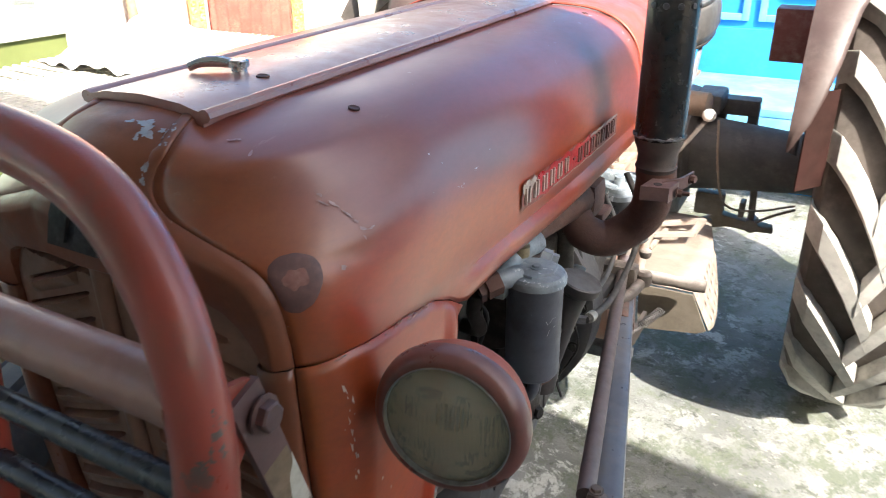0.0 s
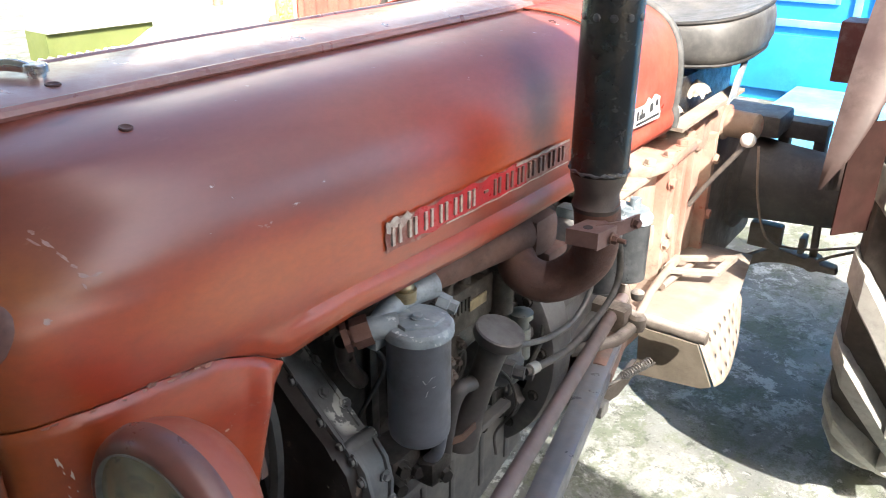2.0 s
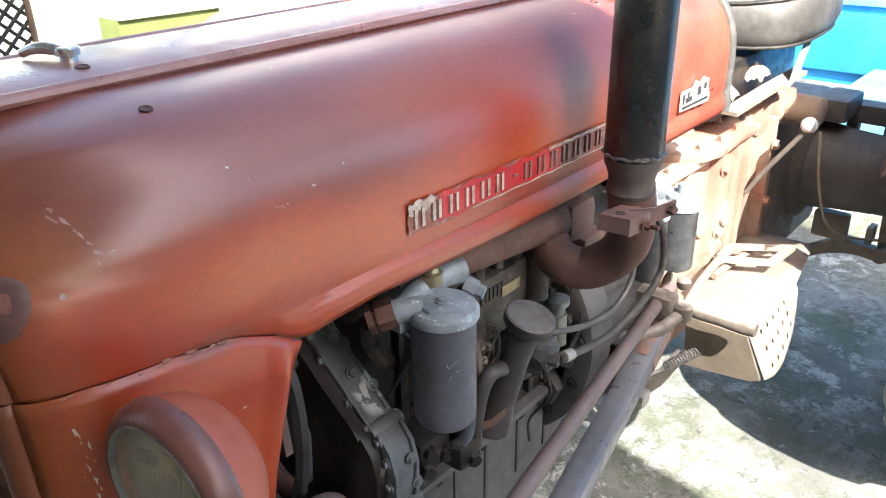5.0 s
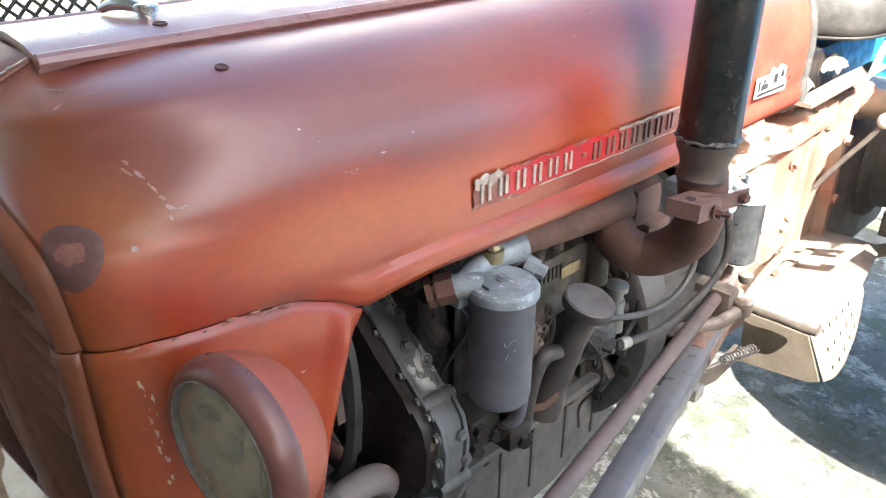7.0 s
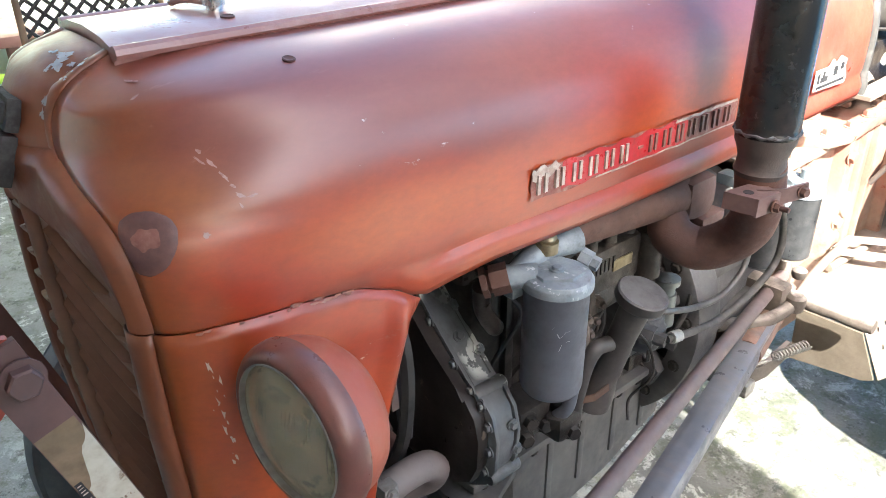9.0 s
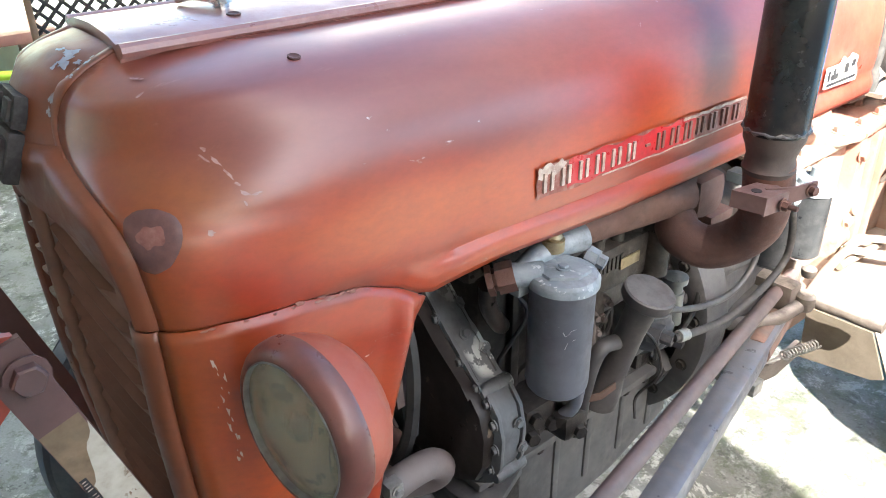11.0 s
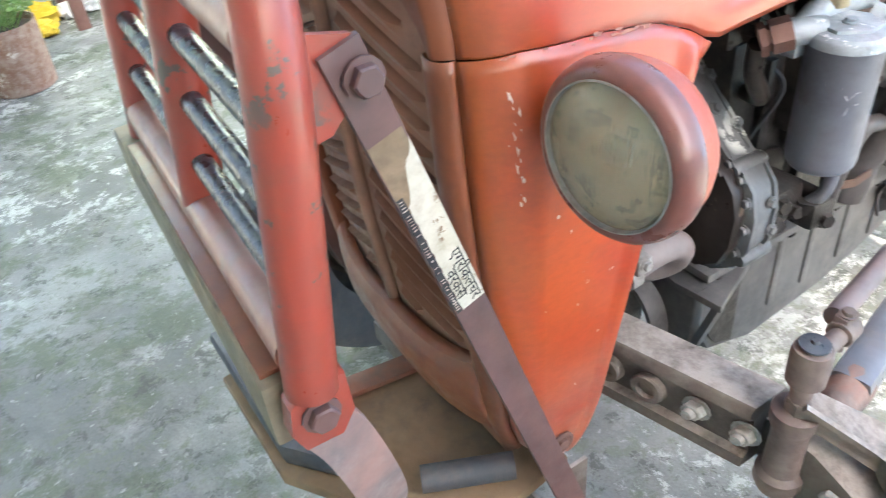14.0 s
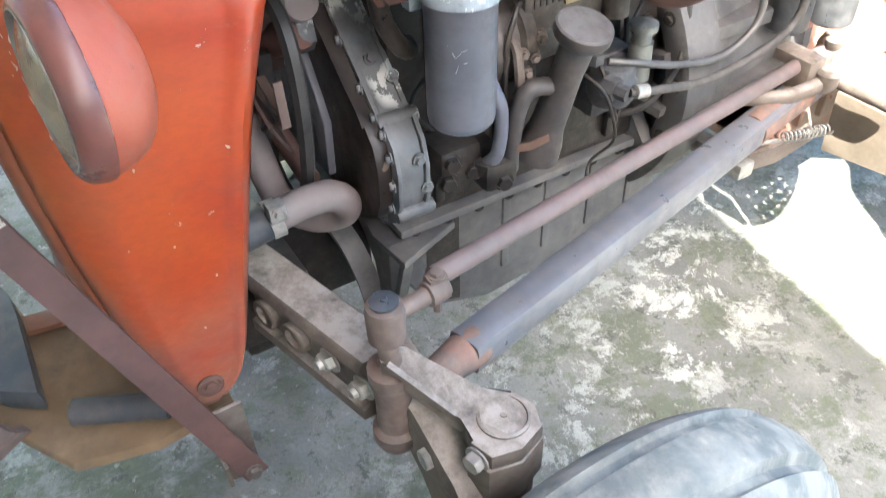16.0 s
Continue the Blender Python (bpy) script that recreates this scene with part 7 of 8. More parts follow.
plate = part("foot_plate", bm, PEDAL, tractor, "dusty perforated steel foot plate")
plate.modifiers.new("thick", "SOLIDIFY").thickness = 0.003
bm = B()
add_prism(bm, [(0.235, 0.609), (0.353, 0.609), (0.390, 0.528), (0.372, 0.518), (0.240, 0.500)], 1.238, 1.2435, "y")
part("plate_apron", bm, worn("rust_tan_apron", (0.115, 0.095, 0.07), (0.15, 0.125, 0.095), (0.08, 0.065, 0.05), rough=0.8, big=14, fine=70, bumps=0.4), plate, "dull tan front apron of the plate")
bm = B()
add_cyl(bm, (0.215, 1.40, 0.626), (0.226, 1.56, 0.626), 0.008, n=10)
part("pedal_rod", bm, PEDAL, plate, "pale dusty rod beside the plate")
bm = B()
add_tube(bm, [(0.15, 1.170, 0.664), (0.26, 1.180, 0.662), (0.384, 1.182, 0.662)], lambda t: 0.0135 + 0.0012 * math.sin(t * 23), 14, 6)
add_box(bm, (0.14, 1.150, 0.60), (0.17, 1.20, 0.70), 0.006)
part("foot_peg", bm, DUSTY, tractor, "rusty round foot peg")
bm = B()
pad = [V(0.204, 1.444, 0.645), V(0.298, 1.495, 0.645), V(0.306, 1.584, 0.648), V(0.203, 1.519, 0.645)]
for a, b in zip(pad, pad[1:] + pad[:1]):
    e = (b - a).normalized()
    add_flatbar(bm, [a - e * 0.006, b + e * 0.006], e.cross(V(0, 0, 1)), 0.017, 0.009)
add_tube(bm, [(0.206, 1.47, 0.644), (0.211, 1.40, 0.646), (0.222, 1.31, 0.646), (0.236, 1.225, 0.642), (0.240, 1.18, 0.635)], 0.009, 10, 4)
part("pedal", bm, PEDAL, tractor, "dusty open pedal pad")
bm = B()
pts = []
for i in range(90):
    f = i / 89
    a = f * 2 * math.pi * 11
    pts.append((0.290 + 0.02 * f + 0.008 * math.cos(a), 1.040 + 0.075 * f, 0.622 + 0.008 * math.sin(a)))
add_tube(bm, pts, 0.0016, 6, 1)
add_tube(bm, [(0.25, 0.98, 0.60), (0.29, 1.03, 0.622)], 0.003, 6, 2)
add_box(bm, (0.19, 0.96, 0.575), (0.29, 0.99, 0.60), 0.004)
part("return_spring", bm, STEEL, tractor, "thin coiled return spring")

# rods, springs and ball ends below the filter bowls
bm = B()
add_tube(bm, [(0.20, 1.00, 0.66), (0.245, 1.08, 0.655), (0.262, 1.16, 0.668)], 0.012, 10, 4)
add_lathe(bm, (0.262, 1.15, 0.655), (0, 0, 1), [(0, 0.014), (0.008, 0.017), (0.026, 0.017), (0.032, 0.011)], 16)
add_box(bm, (0.17, 1.12, 0.63), (0.25, 1.16, 0.70), 0.010)
add_lathe(bm, (0.262, 1.137, 0.725), (0, 0, 1), [(0, 0.010), (0.006, 0.0125), (0.014, 0.0125), (0.018, 0.007)], 14)
add_flatbar(bm, [(0.245, 1.0, 0.56), (0.27, 1.06, 0.575), (0.28, 1.12, 0.60)], (0, 0, 1), 0.03, 0.008)
parts("linkage_joint", bm, DUSTY, tractor, "dusty clutch linkage piece")
# seat: a thick cushion with piping, on a bracket over a dark box
def seat_pt(k, a, z):
    """k: share of the outline, a: angle round it."""
    c, q = math.cos(a), math.sin(a)
    n = 3.2
    x = 0.250 * k * math.copysign(abs(c) ** (2 / n), c)
    y = 1.755 + 0.215 * k * math.copysign(abs(q) ** (2 / n), q)
    return V(x, y, z + 0.05 * (y - 1.55) + 0.022 * (x / 0.25) ** 2 * max(0.0, (z - 1.08) / 0.08))


SEAT = [(0.0, 1.058), (0.80, 1.054), (0.90, 1.056), (0.97, 1.066), (1.0, 1.085), (1.0, 1.112), (0.985, 1.130), (0.955, 1.142), (0.90, 1.146), (0.75, 1.138), (0.5, 1.128), (0.25, 1.124), (0.0, 1.123)]
bm = B()
add_grid(bm, lambda u, v: seat_pt(SEAT[round(u * 12)][0], 2 * math.pi * v, SEAT[round(u * 12)][1] + 0.003 * noise.noise(seat_pt(SEAT[round(u * 12)][0], 2 * math.pi * v, 1.0) * 14)), 13, 65)
bmesh.ops.remove_doubles(bm, verts=bm.verts, dist=0.0004)
seat = part("seat", bm, VINYL, tractor, "worn grey vinyl seat cushion with a piped edge", 60)
for k, z in ((0.958, 1.143), (0.955, 1.061)):
    bm = B()
    add_tube(bm, [seat_pt(k, 2 * math.pi * i / 64, z) for i in range(65)], 0.0045, 8, 1)
    part("piping", bm, DARKRUBBER, seat, "black piping")
# dark box added to stand in for the dark space below the cushion
bm = B()
add_box(bm, (-0.18, 1.44, 0.930), (0.150, 1.90, 1.040), 0.012)
part("seat_base", bm, GREASE, seat, "dark box added for the dark space under the seat")
bm = B()
add_flatbar(bm, [(0.188, 1.43, 0.962), (0.200, 1.58, 0.978), (0.212, 1.74, 0.990)], (1, 0, 0), 0.035, 0.008)
part("seat_rail", bm, PEDAL, seat, "sunlit dusty flat rail")
bm = B()
add_prism(bm, [(1.64, 0.975), (1.69, 0.985), (1.745, 1.062), (1.715, 1.066), (1.675, 1.030)], 0.222, 0.227, "x", 0.001)
part("seat_bracket", bm, worn("bracket_blue_grey", (0.22, 0.26, 0.30), (0.30, 0.33, 0.36), (0.15, 0.13, 0.12), rough=0.6, big=20), seat, "pale blue-grey bracket plate")
bm = B()
for cx, cy, r in ((0.165, 1.62, 0.030), (0.158, 1.50, 0.022)):
    add_grid(bm, lambda u, v: V(cx + r * (u - 0.5) * 1.3, cy + r * 2 * (v - 0.5), 0.975 + 0.16 * (cy - 1.5) + r * 0.9 * max(0.0, math.sin(math.pi * u) * math.sin(math.pi * v)) ** 0.5 + 0.010 * noise.noise(V(u * 4 + cx * 50, v * 4, cy))), 14, 14)
parts("rag", bm, worn("pale_rag", (0.40, 0.34, 0.28), (0.30, 0.25, 0.20), (0.14, 0.11, 0.09), rough=0.9, big=30), seat, "pale rag stuffed under the seat")

# rear wheels with deep lugs, and fenders
AX = V(0, 2.12, 0.655)
for side in (1, -1):
    wc = V(side * 0.700, AX.y, AX.z)
    bm = B()
    prof = [(-0.125, 0.36), (-0.145, 0.42), (-0.158, 0.50), (-0.150, 0.565), (-0.135, 0.598), (-0.10, 0.612), (0, 0.620), (0.10, 0.612), (0.135, 0.598), (0.150, 0.565), (0.158, 0.50), (0.145, 0.42), (0.125, 0.36)]
    add_lathe(bm, wc, (1, 0, 0), prof, 72, False, False)
    rw = part("rear_wheel", bm, TYRE, tractor, "large rear wheel with worn dusty lugs")
    n = 20
    for half in (-1, 1):
        bm, pts = B(), []
        for k in range(6):
            f = k / 5
            x = half * (-0.02 + 0.176 * f)
            a = 0.62 * f - 0.20 * f * f
            base = lerp_table([(0, 0.617), (0.10, 0.609), (0.135, 0.595), (0.154, 0.55)], abs(x))[0]
            w, hgt = 0.047 - 0.004 * f, 0.046 * (1 - 0.10 * f)
            q = []
            for da, hh in ((-w, -0.01), (-w * 0.82, hgt * 0.9), (-w * 0.66, hgt), (w * 0.66, hgt), (w * 0.82, hgt * 0.9), (w, -0.01)):
                ang = a + da / 0.62
                q.append(bm.verts.new((x, -math.cos(ang) * (base + hh), math.sin(ang) * (base + hh))))
            pts.append(q)
        for p, q in zip(pts, pts[1:]):
            for k in range(5):
                bm.faces.new((p[k], p[k + 1], q[k + 1], q[k]))
        bm.faces.new(pts[0])
        bm.faces.new(pts[-1][::-1])
        lug = part("tyre_lug", bm, LUG, rw, "pale worn tyre lug")
        for i in range(n):
            a0 = 360 * (i + (0.5 if half > 0 else 0)) / n
            ob = lug if i == 0 else new("tyre_lug", lug.data)
            if i:
                ob.parent = rw
                tagged(ob, "pale worn tyre lug")
            ob.matrix_local = pose(wc.x, wc.y, wc.z, a0, 0, 0)
    bm = B()
    add_lathe(bm, wc, (side, 0, 0), [(-0.13, 0.37), (-0.10, 0.34), (-0.04, 0.32), (-0.02, 0.16), (0.0, 0.10), (0.0, 0.0)], 40, False, False)
    part("rim", bm, DARKCAST, rw, "dark wheel rim")
    # fender: flat inner side and curved top
    bm = B()
    R1, R0 = 0.755, 0.30

    def fside(u, v):
        a = radians(17 + 141 * u)
        r = R0 + (R1 - R0) * v
        rr = r
        return V(side * (0.482 - 0.006 * v), AX.y - math.cos(a) * rr, AX.z + 0.03 + math.sin(a) * rr)
    add_grid(bm, fside, 30, 6)

    def ftop(u, v):
        deg = 17 + 141 * u
        a = radians(deg)
        wide = lerp_table([(17, 0.006), (22, 0.040), (29, 0.068), (43, 0.098), (60, 0.20), (75, 0.33), (158, 0.33)], deg)[0]
        r = R1 + 0.02 * math.sin(math.pi * v) * min(1, wide / 0.2)
        return V(side * (0.476 + wide * v), AX.y - math.cos(a) * r, AX.z + 0.03 + math.sin(a) * r)
    add_grid(bm, ftop, 30, 8)
    bmesh.ops.remove_doubles(bm, verts=bm.verts, dist=0.001)
    fen = part("fender", bm, FENDER, tractor, "faded brown-red rear fender")
    fen.modifiers.new("thick", "SOLIDIFY").thickness = 0.003
    # flap's red is darkened to put in the fender's shade
    bm = B()
    add_prism(bm, [(side * 0.507, 1.462), (side * 0.558, 1.530), (side * 0.556, 1.533), (side * 0.504, 1.465)], 0.800, 1.02, "z")
    part("inner_flap", bm, worn("flap_shade_red", (0.020, 0.008, 0.006), (0.030, 0.011, 0.009), (0.04, 0.02, 0.016), rough=0.8, spec=0.15, big=10), fen, "red flap under the fender's front end, darkened for its shade")
    bm = B()
    add_box(bm, (side * 0.420 - 0.048, 1.895, 1.000), (side * 0.420 + 0.048, 1.985, 1.135), 0.004)
    part("side_box", bm, worn("box_red_brown", (0.15, 0.042, 0.034), (0.20, 0.055, 0.044), (0.30, 0.22, 0.18), rough=0.5, big=9), fen, "small faded red box on the fender")

# ---- the yard round about ----
# mint wall with a black plinth, beside the flower pot
bm = B()
add_prism(bm, [(-7.0, 0.25), (-2.0, -0.52), (-2.0, -0.75), (-7.0, -0.75)], 0.32, 2.6, "z")
wall = tagged(part("wall_west_house", bm, PLASTER), "pale mint green plaster wall", "wall", kind="structure")
bm = B()
add_prism(bm, [(-7.0, 0.272), (-1.98, -0.50), (-1.98, -0.77), (-7.0, -0.77)], 0, 0.322, "z", 0.004)
tagged(part("plinth", bm, PLINTH), "black painted plinth at the foot of the wall", "plinth", kind="structure")
# far mint wall closing the yard
bm = B()
add_box(bm, (-4.15, -0.1, 0), (-3.95, 1.95, 2.6))
tagged(part("wall_far", bm, PLASTER), "pale mint green plaster wall", "wall", kind="structure")
bm = B()
add_box(bm, (-3.42, 1.95, 0), (-3.22, 2.56, 0.745))
tagged(part("wall_olive", bm, OLIVE), "olive green plaster wall", "wall", kind="structure")
bm = B()
add_box(bm, (-3.42, 2.56, 0), (-3.22, 5.4, 2.8))
add_box(bm, (-3.42, 5.4, 0), (-0.9, 5.6, 2.8))
tagged(part("wall_white", bm, LIMEWASH), "sunlit whitewashed wall", "wall", kind="structure")

# grey-green sheet with a sloping edge, above the olive wall
bm = B()
add_prism(bm, [(1.95, 0.745), (2.55, 0.735), (2.56, 0.80), (2.24, 0.93), (2.20, 2.6), (1.95, 2.6)], -3.40, -3.20, "x")
tagged(part("wall_grey", bm, worn("grey_green_sheet", (0.34, 0.36, 0.31), (0.40, 0.42, 0.37), (0.28, 0.29, 0.25), rough=0.9, big=2)), "grey-green sheet with a sloping edge above the olive wall", "wall", kind="structure")
bm = B()
add_grid(bm, lambda u, v: V(-3.19 + 0.012 * math.sin(u * 22), 2.98 + 0.42 * u, 0.05 + 2.0 * v), 40, 6)
tagged(part("pink_cloth", bm, worn("faded_pink_cloth", (0.66, 0.47, 0.44), (0.60, 0.42, 0.40), (0.7, 0.55, 0.5), rough=0.9, big=6)), "faded pale pink cloth hung on the white wall", "cloth")
bm = B()
add_tube(bm, [(-3.05, 2.98, 0.0), (-3.08, 2.94, 0.5), (-3.10, 2.90, 1.2), (-3.12, 2.86, 1.9)], lambda t: 0.030 - 0.006 * t, 10, 4)
tagged(part("wooden_pole", bm, worn("pole_bark", (0.30, 0.22, 0.14), (0.38, 0.29, 0.19), (0.2, 0.14, 0.09), rough=0.85, big=20)), "rough wooden pole leaning at the white wall", "pole")

# blue house behind, on a raised concrete step
# unseen eaves and tall upper wall, added for the hood to reflect
bm = B()
add_box(bm, (-1.2, 3.3, 4.3), (6.2, 5.8, 4.45))
tagged(part("house_roof", bm, ROOFMAT), "unseen eaves slab added to shape the hood's reflection", "roof", kind="structure")
bm = B()
add_box(bm, (-0.95, 4.2, 0), (1.6, 4.4, 4.3))
add_box(bm, (-0.95, 4.4, 0), (-0.75, 5.6, 4.3))
tagged(part("wall_north", bm, BLUE), "bright blue painted house wall", "wall", kind="structure")
bm = B()
add_box(bm, (-0.97, 3.86, 0), (1.6, 4.2, 0.40), 0.01)
tagged(part("house_step", bm, CONCRETE), "raised grey concrete step along the blue house", "step", kind="structure")
bm = B()
add_box(bm, (-0.94, 4.17, 0.46), (1.6, 4.205, 0.74), 0.006)
tagged(part("skirting_1", bm, BLUE), "blue painted skirting band", "trim", kind="structure")
bm = B()
for x0, x1 in ((-0.62, 0.05), (0.10, 0.80)):
    add_box(bm, (x0, 4.18, 0.78), (x0 + 0.035, 4.21, 2.4), 0.004)
    add_box(bm, (x1 - 0.035, 4.18, 0.78), (x1, 4.21, 2.4), 0.004)
    add_box(bm, (x0 + 0.035, 4.18, 0.78), (x1 - 0.035, 4.21, 0.815), 0.004)
    add_box(bm, (x0 + 0.035, 4.18, 2.36), (x1 - 0.035, 4.21, 2.4), 0.004)
    add_box(bm, (x0 + 0.10, 4.185, 0.90), (x0 + 0.12, 4.207, 2.3), 0.003)
    add_box(bm, (x1 - 0.12, 4.185, 0.90), (x1 - 0.10, 4.207, 2.3), 0.003)
    add_box(bm, (x0 + 0.12, 4.185, 0.90), (x1 - 0.12, 4.207, 0.92), 0.003)
tagged(part("door_1", bm, BLUELIGHT), "pale blue panel trim of a blue door", "door trim", kind="structure")
trough = thing("blue_ledge", "bright blue painted ledge in front of the blue house", "ledge", at=(0.75, 3.62, 0))
bm = B()
add_box(bm, (-0.90, 0.16, 0.0), (0.85, 0.54, 0.464), 0.01)
part("body", bm, BLUE, trough)
# slab is a paler blue than the body: strong sun put into its colour
bm = B()
add_box(bm, (-0.92, -0.18, 0.464), (0.87, 0.545, 0.50), 0.006)
add_box(bm, (-0.92, -0.18, 0.36), (0.87, -0.15, 0.462), 0.006)
part("top_slab", bm, BLUELIGHT, trough, "blue top slab, paler for the sun on it")
bm = B()
for k, (x, z, a) in enumerate(((-0.30, 0.32, 0.3), (-0.27, 0.30, -0.5), (-0.24, 0.33, 1.2), (-0.20, 0.27, 0.1), (-0.25, 0.25, 0.8))):
    d = V(math.cos(a), 0, math.sin(a)) * 0.05
    add_flatbar(bm, [V(x, -0.1815, z + 0.11) - d * 0.6, V(x, -0.1815, z + 0.11) + d * 0.6], (-d.z, 0, d.x), 0.016, 0.003)
parts("painted_stroke", bm, LIMEWASH, trough, "white painted stroke")

# flower pot with a leafy plant
POT = worn("old_tin_pot", (0.24, 0.13, 0.09), (0.34, 0.24, 0.19), (0.45, 0.40, 0.34), rough=0.75, big=22, chip=0.16, chip_col=(0.60, 0.55, 0.48), chip_scale=16)
LEAF = worn("leaf_green", (0.13, 0.27, 0.07), (0.26, 0.40, 0.13), (0.40, 0.50, 0.20), rough=0.5, big=26)
FLOWER = worn("flower_red", (0.6, 0.03, 0.04), (0.5, 0.02, 0.03), None, rough=0.6, big=30)
YFLOWER = worn("flower_yellow", (0.75, 0.50, 0.03), (0.8, 0.6, 0.08), None, rough=0.6, big=30)
SOIL = worn("dark_soil", (0.06, 0.045, 0.035), (0.1, 0.08, 0.06), None, rough=0.9, big=40)


def leaf_fan(bm, c, d, size, n=1):
    d = d.normalized()
    x, y = frame_of(d)
    s = x * math.cos(n) + y * math.sin(n)
    vs = [bm.verts.new(c + d * size * f + s * size * w + V(0, 0, -0.12 * size * f * f)) for f, w in ((0, 0), (0.3, 0.24), (0.7, 0.22), (1.0, 0.0), (0.7, -0.22), (0.3, -0.24))]
    bm.faces.new(vs)


def potted_plant(at, h, r, spread, tall, flowers, seed):
    rnd = random.Random(seed)
    p = thing("potted_plant", "leafy green plant with small flowers in a rusty tin pot", "plant", at=at)
    bm = B()
    add_lathe(bm, (0, 0, 0), (0, 0, 1), [(0, r * 0.93), (0.004, r * 0.97), (h * 0.5, r), (h, r * 1.02), (h, r * 0.97), (h - 0.03, r * 0.96)], 32)
    part("pot", bm, POT, p, "rusty old tin pot with peeling paint")
    bm = B()
    add_lathe(bm, (0, 0, h - 0.03), (0, 0, 1), [(0, r * 0.95), (0.008, r * 0.5), (0.01, 0)], 20, True, False)
    part("soil", bm, SOIL, p)
    stems, leaves, yels = B(), B(), B()
    for i in range(70):
        a, s = rnd.uniform(0, 6.283), rnd.uniform(0.2, 1.0)
        top = V(math.cos(a) * spread * s, math.sin(a) * spread * s, h + tall * (1.05 - 0.75 * s) * rnd.uniform(0.6, 1.1))
        base = V(math.cos(a) * r * 0.5 * s, math.sin(a) * r * 0.5 * s, h - 0.03)
        mid = base.lerp(top, 0.55) + V(0, 0, 0.05)
        add_tube(stems, [base, mid, top], 0.003, 5, 3)
        for k in range(36):
            f = rnd.uniform(0.3, 1.0)
            c = base.lerp(mid, f * 1.8) if f < 0.55 else mid.lerp(top, (f - 0.55) / 0.45)
            d = V(rnd.gauss(0, 1), rnd.gauss(0, 1), rnd.gauss(0.4, 0.6))
            leaf_fan(leaves, c, d, rnd.uniform(0.016, 0.040), rnd.uniform(0, 6))
        if i < flowers:
            tgt = yels
            for k in range(9):
                leaf_fan(tgt, top + V(0, 0, 0.01), V(math.cos(k * 0.7), math.sin(k * 0.7), 0.5), 0.03, k)
    tagged(part("stem", stems, LEAF, p), kind="stuff")
    tagged(part("leaves", leaves, LEAF, p, "bright green leaves"), kind="stuff")
    tagged(part("flower", yels, YFLOWER, p, "small yellow flowers"), kind="stuff")
    return p


potted_plant((-2.88, -0.10, 0), 0.27, 0.135, 0.30, 0.42, 2, 4)
potted_plant((-3.72, 0.46, 0), 0.16, 0.10, 0.20, 0.26, 1, 9)

# cot with woven ropes and a white cloth on it
ROPE = worn("cot_rope", (0.50, 0.47, 0.40), (0.60, 0.57, 0.50), (0.25, 0.23, 0.2), rough=0.9, big=12)
COTWOOD = worn("cot_wood", (0.20, 0.13, 0.08), (0.28, 0.19, 0.12), None, rough=0.7, big=8)
CLOTH = worn("white_cloth", (0.74, 0.73, 0.72), (0.80, 0.79, 0.78), (0.6, 0.58, 0.56), rough=0.9, big=4)
cot = thing("rope_cot", "low wooden cot with woven pale ropes", "cot", at=(-2.15, 1.95, 0))
W2, L2, HZ = 0.45, 0.95, 0.72
for sx in (-1, 1):
    bm = B()
    add_cyl(bm, (sx * W2, -L2, HZ), (sx * W2, L2, HZ), 0.028, n=12)
    part("side_rail", bm, COTWOOD, cot)
for sy in (-1, 1):
    bm = B()
    add_cyl(bm, (-W2, sy * L2, HZ), (W2, sy * L2, HZ), 0.028, n=12)
    part("end_rail", bm, COTWOOD, cot)
    for sx in (-1, 1):
        bm = B()
        add_lathe(bm, (sx * W2, sy * L2, 0), (0, 0, 1), [(0, 0.028), (0.2, 0.034), (HZ + 0.04, 0.036), (HZ + 0.06, 0.02)], 14)
        part("leg", bm, COTWOOD, cot)
bm = B()
for i in range(44):
    y = -L2 + 0.02 + i * (2 * L2 - 0.04) / 43
    add_tube(bm, [(-W2, y, HZ + 0.028), (-W2 * 0.4, y + 0.02, HZ + 0.006 + 0.006 * (i % 2)), (W2 * 0.4, y - 0.02, HZ + 0.006 - 0.006 * (i % 2)), (W2, y, HZ + 0.028)], 0.010, 6, 3)
for i in range(20):
    x = -W2 + 0.03 + i * (2 * W2 - 0.06) / 19
    add_tube(bm, [(x, -L2, HZ + 0.02), (x, 0, HZ + 0.004), (x, L2, HZ + 0.02)], 0.010, 6, 4)
tagged(part("woven_ropes", bm, ROPE, cot, "woven pale ropes"), kind="stuff")
bm = B()
noise.seed_set(3)


def heap(u, v):
    x, y = -0.42 + 0.88 * u, 0.16 + 0.52 * v
    k = math.sin(math.pi * u) ** 0.6 * math.sin(math.pi * v) ** 0.6
    z = 0.755 + 0.17 * k * (0.7 + 0.7 * noise.noise(V(x * 3.1, y * 3.1, 0))) + 0.05 * noise.noise(V(x * 11, y * 11, 2))
    return V(-2.15 + x, 1.72 + y, z)


add_grid(bm, heap, 40, 40)
tagged(part("crumpled_cloth", bm, CLOTH), "crumpled white cloth piled on the cot", "cloth")

# hung curtain in the far doorway
CURT = worn("curtain_red", (0.62, 0.10, 0.075), (0.52, 0.08, 0.06), (0.7, 0.2, 0.14), rough=0.85, big=3)
GOLD = worn("curtain_gold", (0.75, 0.42, 0.08), (0.8, 0.52, 0.15), (0.8, 0.7, 0.4), rough=0.7, big=30)
bm = B()
add_grid(bm, lambda u, v: V(-3.17 + 0.022 * math.sin(u * 48), 3.62 + 0.84 * u, 0.05 + 2.1 * v), 90, 6)
cur = tagged(part("curtain", bm, CURT), "red door curtain with gold patterned borders", "curtain")
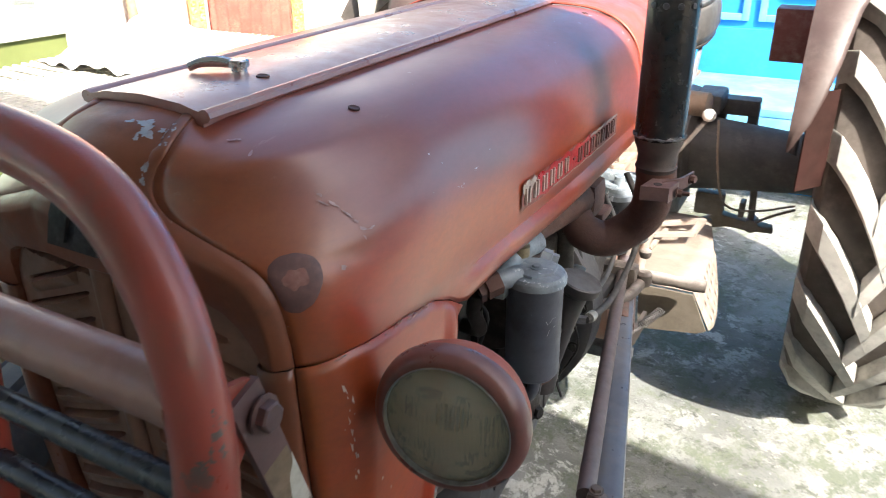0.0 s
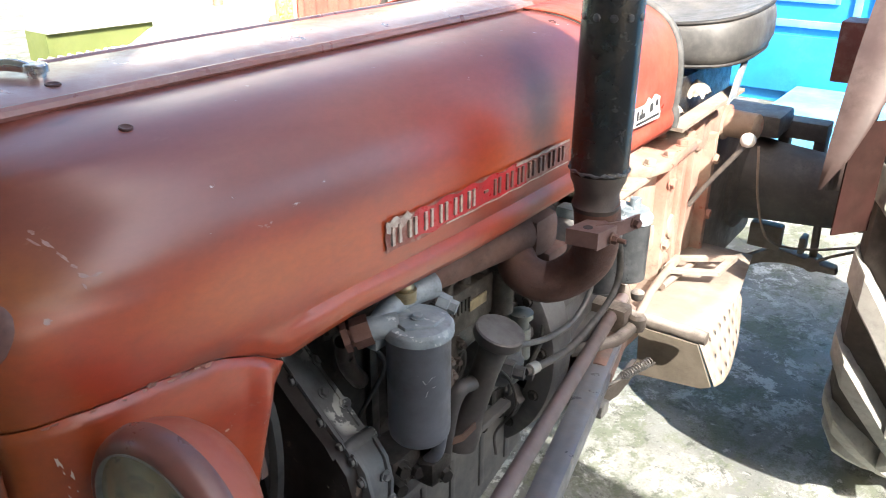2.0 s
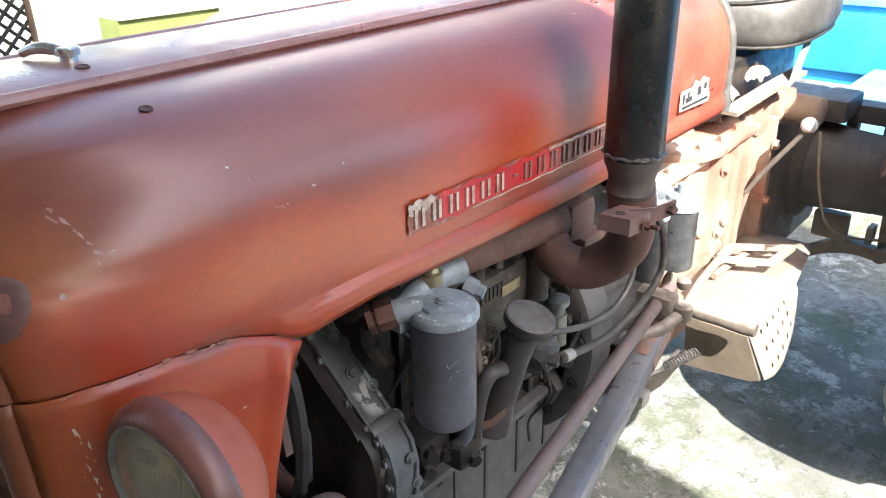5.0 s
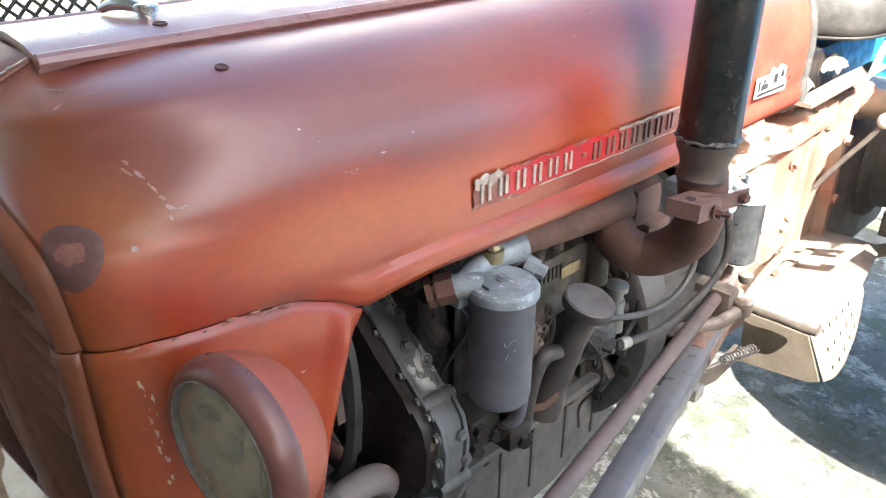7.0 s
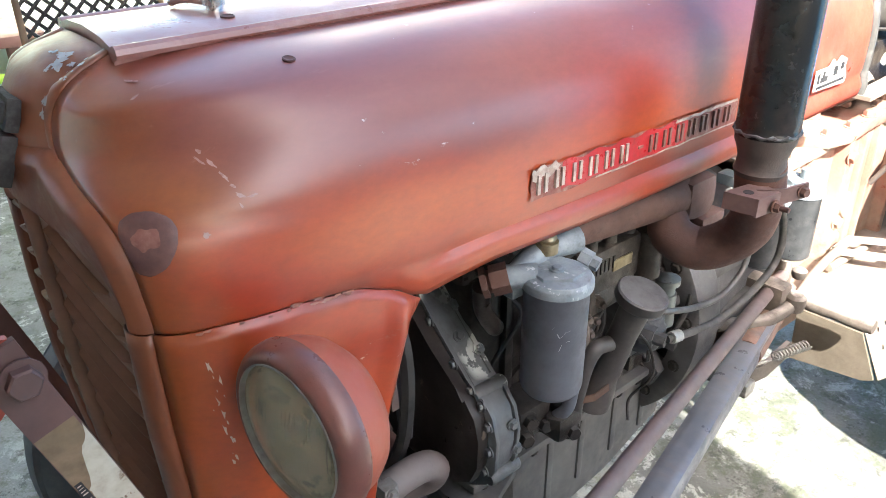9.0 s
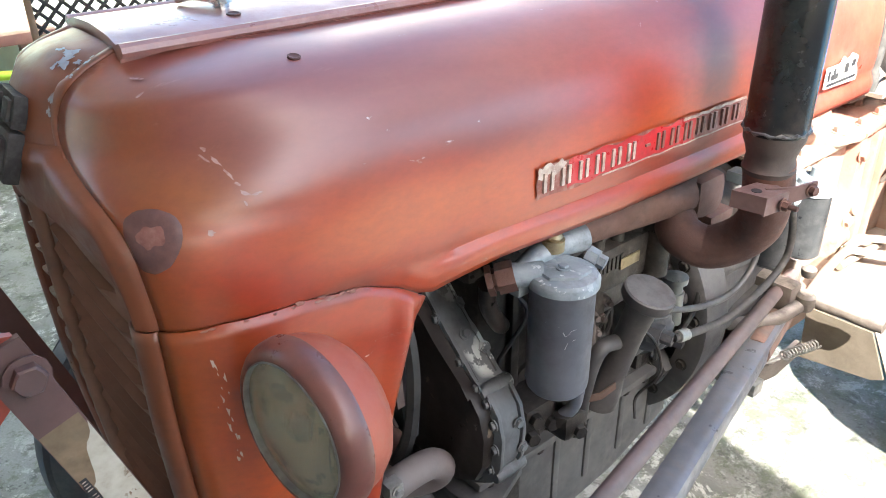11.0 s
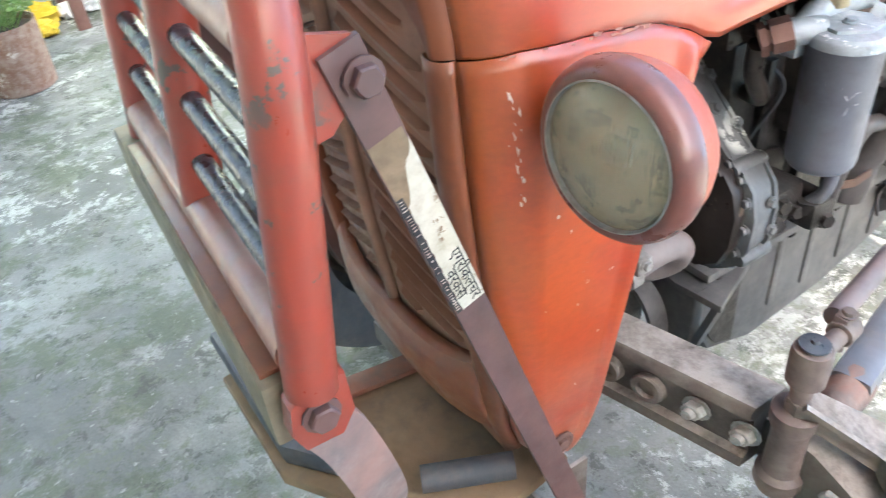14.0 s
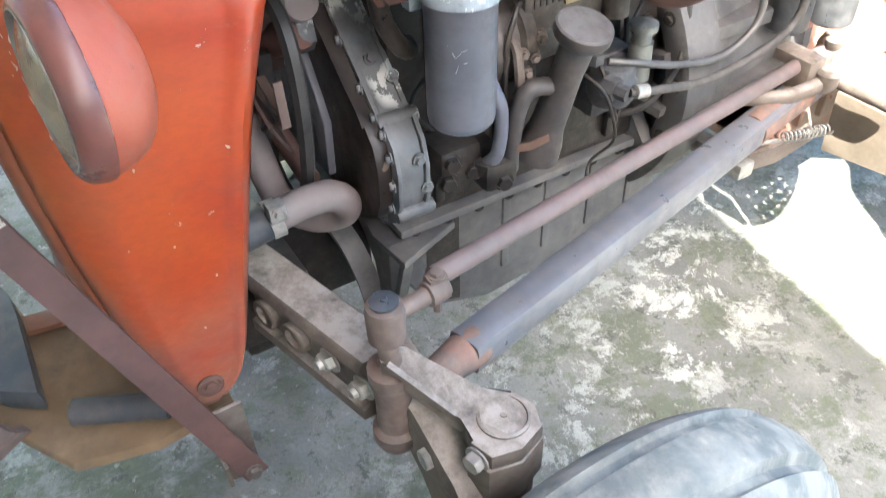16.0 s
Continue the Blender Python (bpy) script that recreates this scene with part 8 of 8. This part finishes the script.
for y in (3.42, 4.45):
    bm = B()
    add_grid(bm, lambda u, v: V(-3.15, y + 0.14 * u, 0.05 + 2.1 * v), 4, 4)
    for j in range(44):
        for i in range(2):
            c = V(-3.144, y + 0.035 + 0.07 * i, 0.10 + j * 0.046)
            add_lathe(bm, c, (1, 0, 0), [(0, 0.026), (0.006, 0.022), (0.007, 0.012), (0.001, 0.008)], 8)
    part("border", bm, GOLD, cur, "gold patterned border")
# table, yellow crate and pipes by the far wall
TABLE = worn("red_brown_table", (0.20, 0.10, 0.08), (0.26, 0.14, 0.11), None, rough=0.6, big=8)
t = thing("side_table", "red-brown wooden table by the far wall", "table", at=(-3.62, 0.62, 0))
bm = B()
add_box(bm, (-0.28, -0.40, 0.56), (0.28, 0.40, 0.61), 0.006)
part("tabletop", bm, TABLE, t)
for sx in (-0.24, 0.24):
    for sy in (-0.36, 0.36):
        bm = B()
        add_box(bm, (sx - 0.03, sy - 0.03, 0), (sx + 0.03, sy + 0.03, 0.56), 0.004)
        part("leg", bm, TABLE, t)
bm = B()
add_box(bm, (-3.60, 0.50, 0.612), (-3.42, 0.78, 0.65), 0.01)
tagged(part("yellow_tray", bm, YFLOWER), "yellow plastic tray on the table", "tray")
bm = B()
add_tube(bm, [(-3.30, 0.62, 0.46), (-3.30, 0.75, 0.44), (-3.30, 0.95, 0.42)], 0.022, 10, 3)
tagged(part("lime_pipe", bm, worn("lime_plastic", (0.45, 0.7, 0.05), (0.5, 0.75, 0.1), None, rough=0.5, big=10)), "lime green plastic pipe", "pipe")
# litter beside the flower pot
BAGORANGE = worn("orange_bag", (0.62, 0.30, 0.10), (0.70, 0.40, 0.18), None, rough=0.6, big=20)
random.seed(21)
for i, (x, y, s, mt, lab) in enumerate(((-3.60, 0.12, 0.10, YFLOWER, "crumpled yellow plastic bag on the ground"), (-3.50, 0.00, 0.06, CLOTH, "crumpled white plastic bag on the ground"), (-3.60, 0.25, 0.075, CLOTH, "crumpled white plastic bag on the ground"), (-3.62, 0.36, 0.06, CLOTH, "crumpled white plastic bag on the ground"), (-3.30, -0.02, 0.055, CLOTH, "crumpled white plastic bag on the ground"), (-3.42, 0.10, 0.07, YFLOWER, "crumpled yellow plastic bag on the ground"), (-3.55, 0.02, 0.05, BAGORANGE, "crumpled orange plastic bag on the ground"))):
    bm = B()
    bmesh.ops.create_icosphere(bm, subdivisions=3, radius=1)
    for v in bm.verts:
        v.co = v.co * (0.8 + 0.45 * noise.noise(v.co * 2.2 + V(i * 7, 0, 0)))
        v.co = V(v.co.x * s, v.co.y * s, max(0.0, v.co.z * s * 0.7 + s * 0.45))
        v.co += V(x, y, 0)
    tagged(part("plastic_bag", bm, mt), lab, "bag")
# black diagonal netting hung beside the cot
bm = B()
nx0, nx1, nz0, nz1, nxx = 0.52, 0.93, 0.90, 1.15, -1.72
for i in range(-9, 14):
    for s in (1, -1):
        y0 = nx0 + (nx1 - nx0) * i / 9 if s > 0 else nx0 + (nx1 - nx0) * i / 9
        pts = []
        for k in range(25):
            f = k / 24
            y, z = y0 + s * (nz1 - nz0) * (f if s > 0 else f), nz0 + (nz1 - nz0) * f
            if nx0 <= y <= nx1:
                pts.append((nxx, y, z))
        if len(pts) > 1:
            add_tube(bm, [pts[0], pts[-1]], 0.006, 5, 1)
rack = thing("net_rack", "thin standing rack strung with black diagonal rope net", "rack")
tagged(part("rope_net", bm, DARKRUBBER, rack, "black diagonal rope net"), kind="stuff")
for y in (nx0, nx1):
    bm = B()
    add_cyl(bm, (nxx, y, 0), (nxx, y, nz1 + 0.02), 0.010, n=10)
    part("post", bm, COTWOOD, rack)
for z in (nz0, nz1):
    bm = B()
    add_cyl(bm, (nxx, nx0, z), (nxx, nx1, z), 0.008, n=10)
    part("rail", bm, COTWOOD, rack)
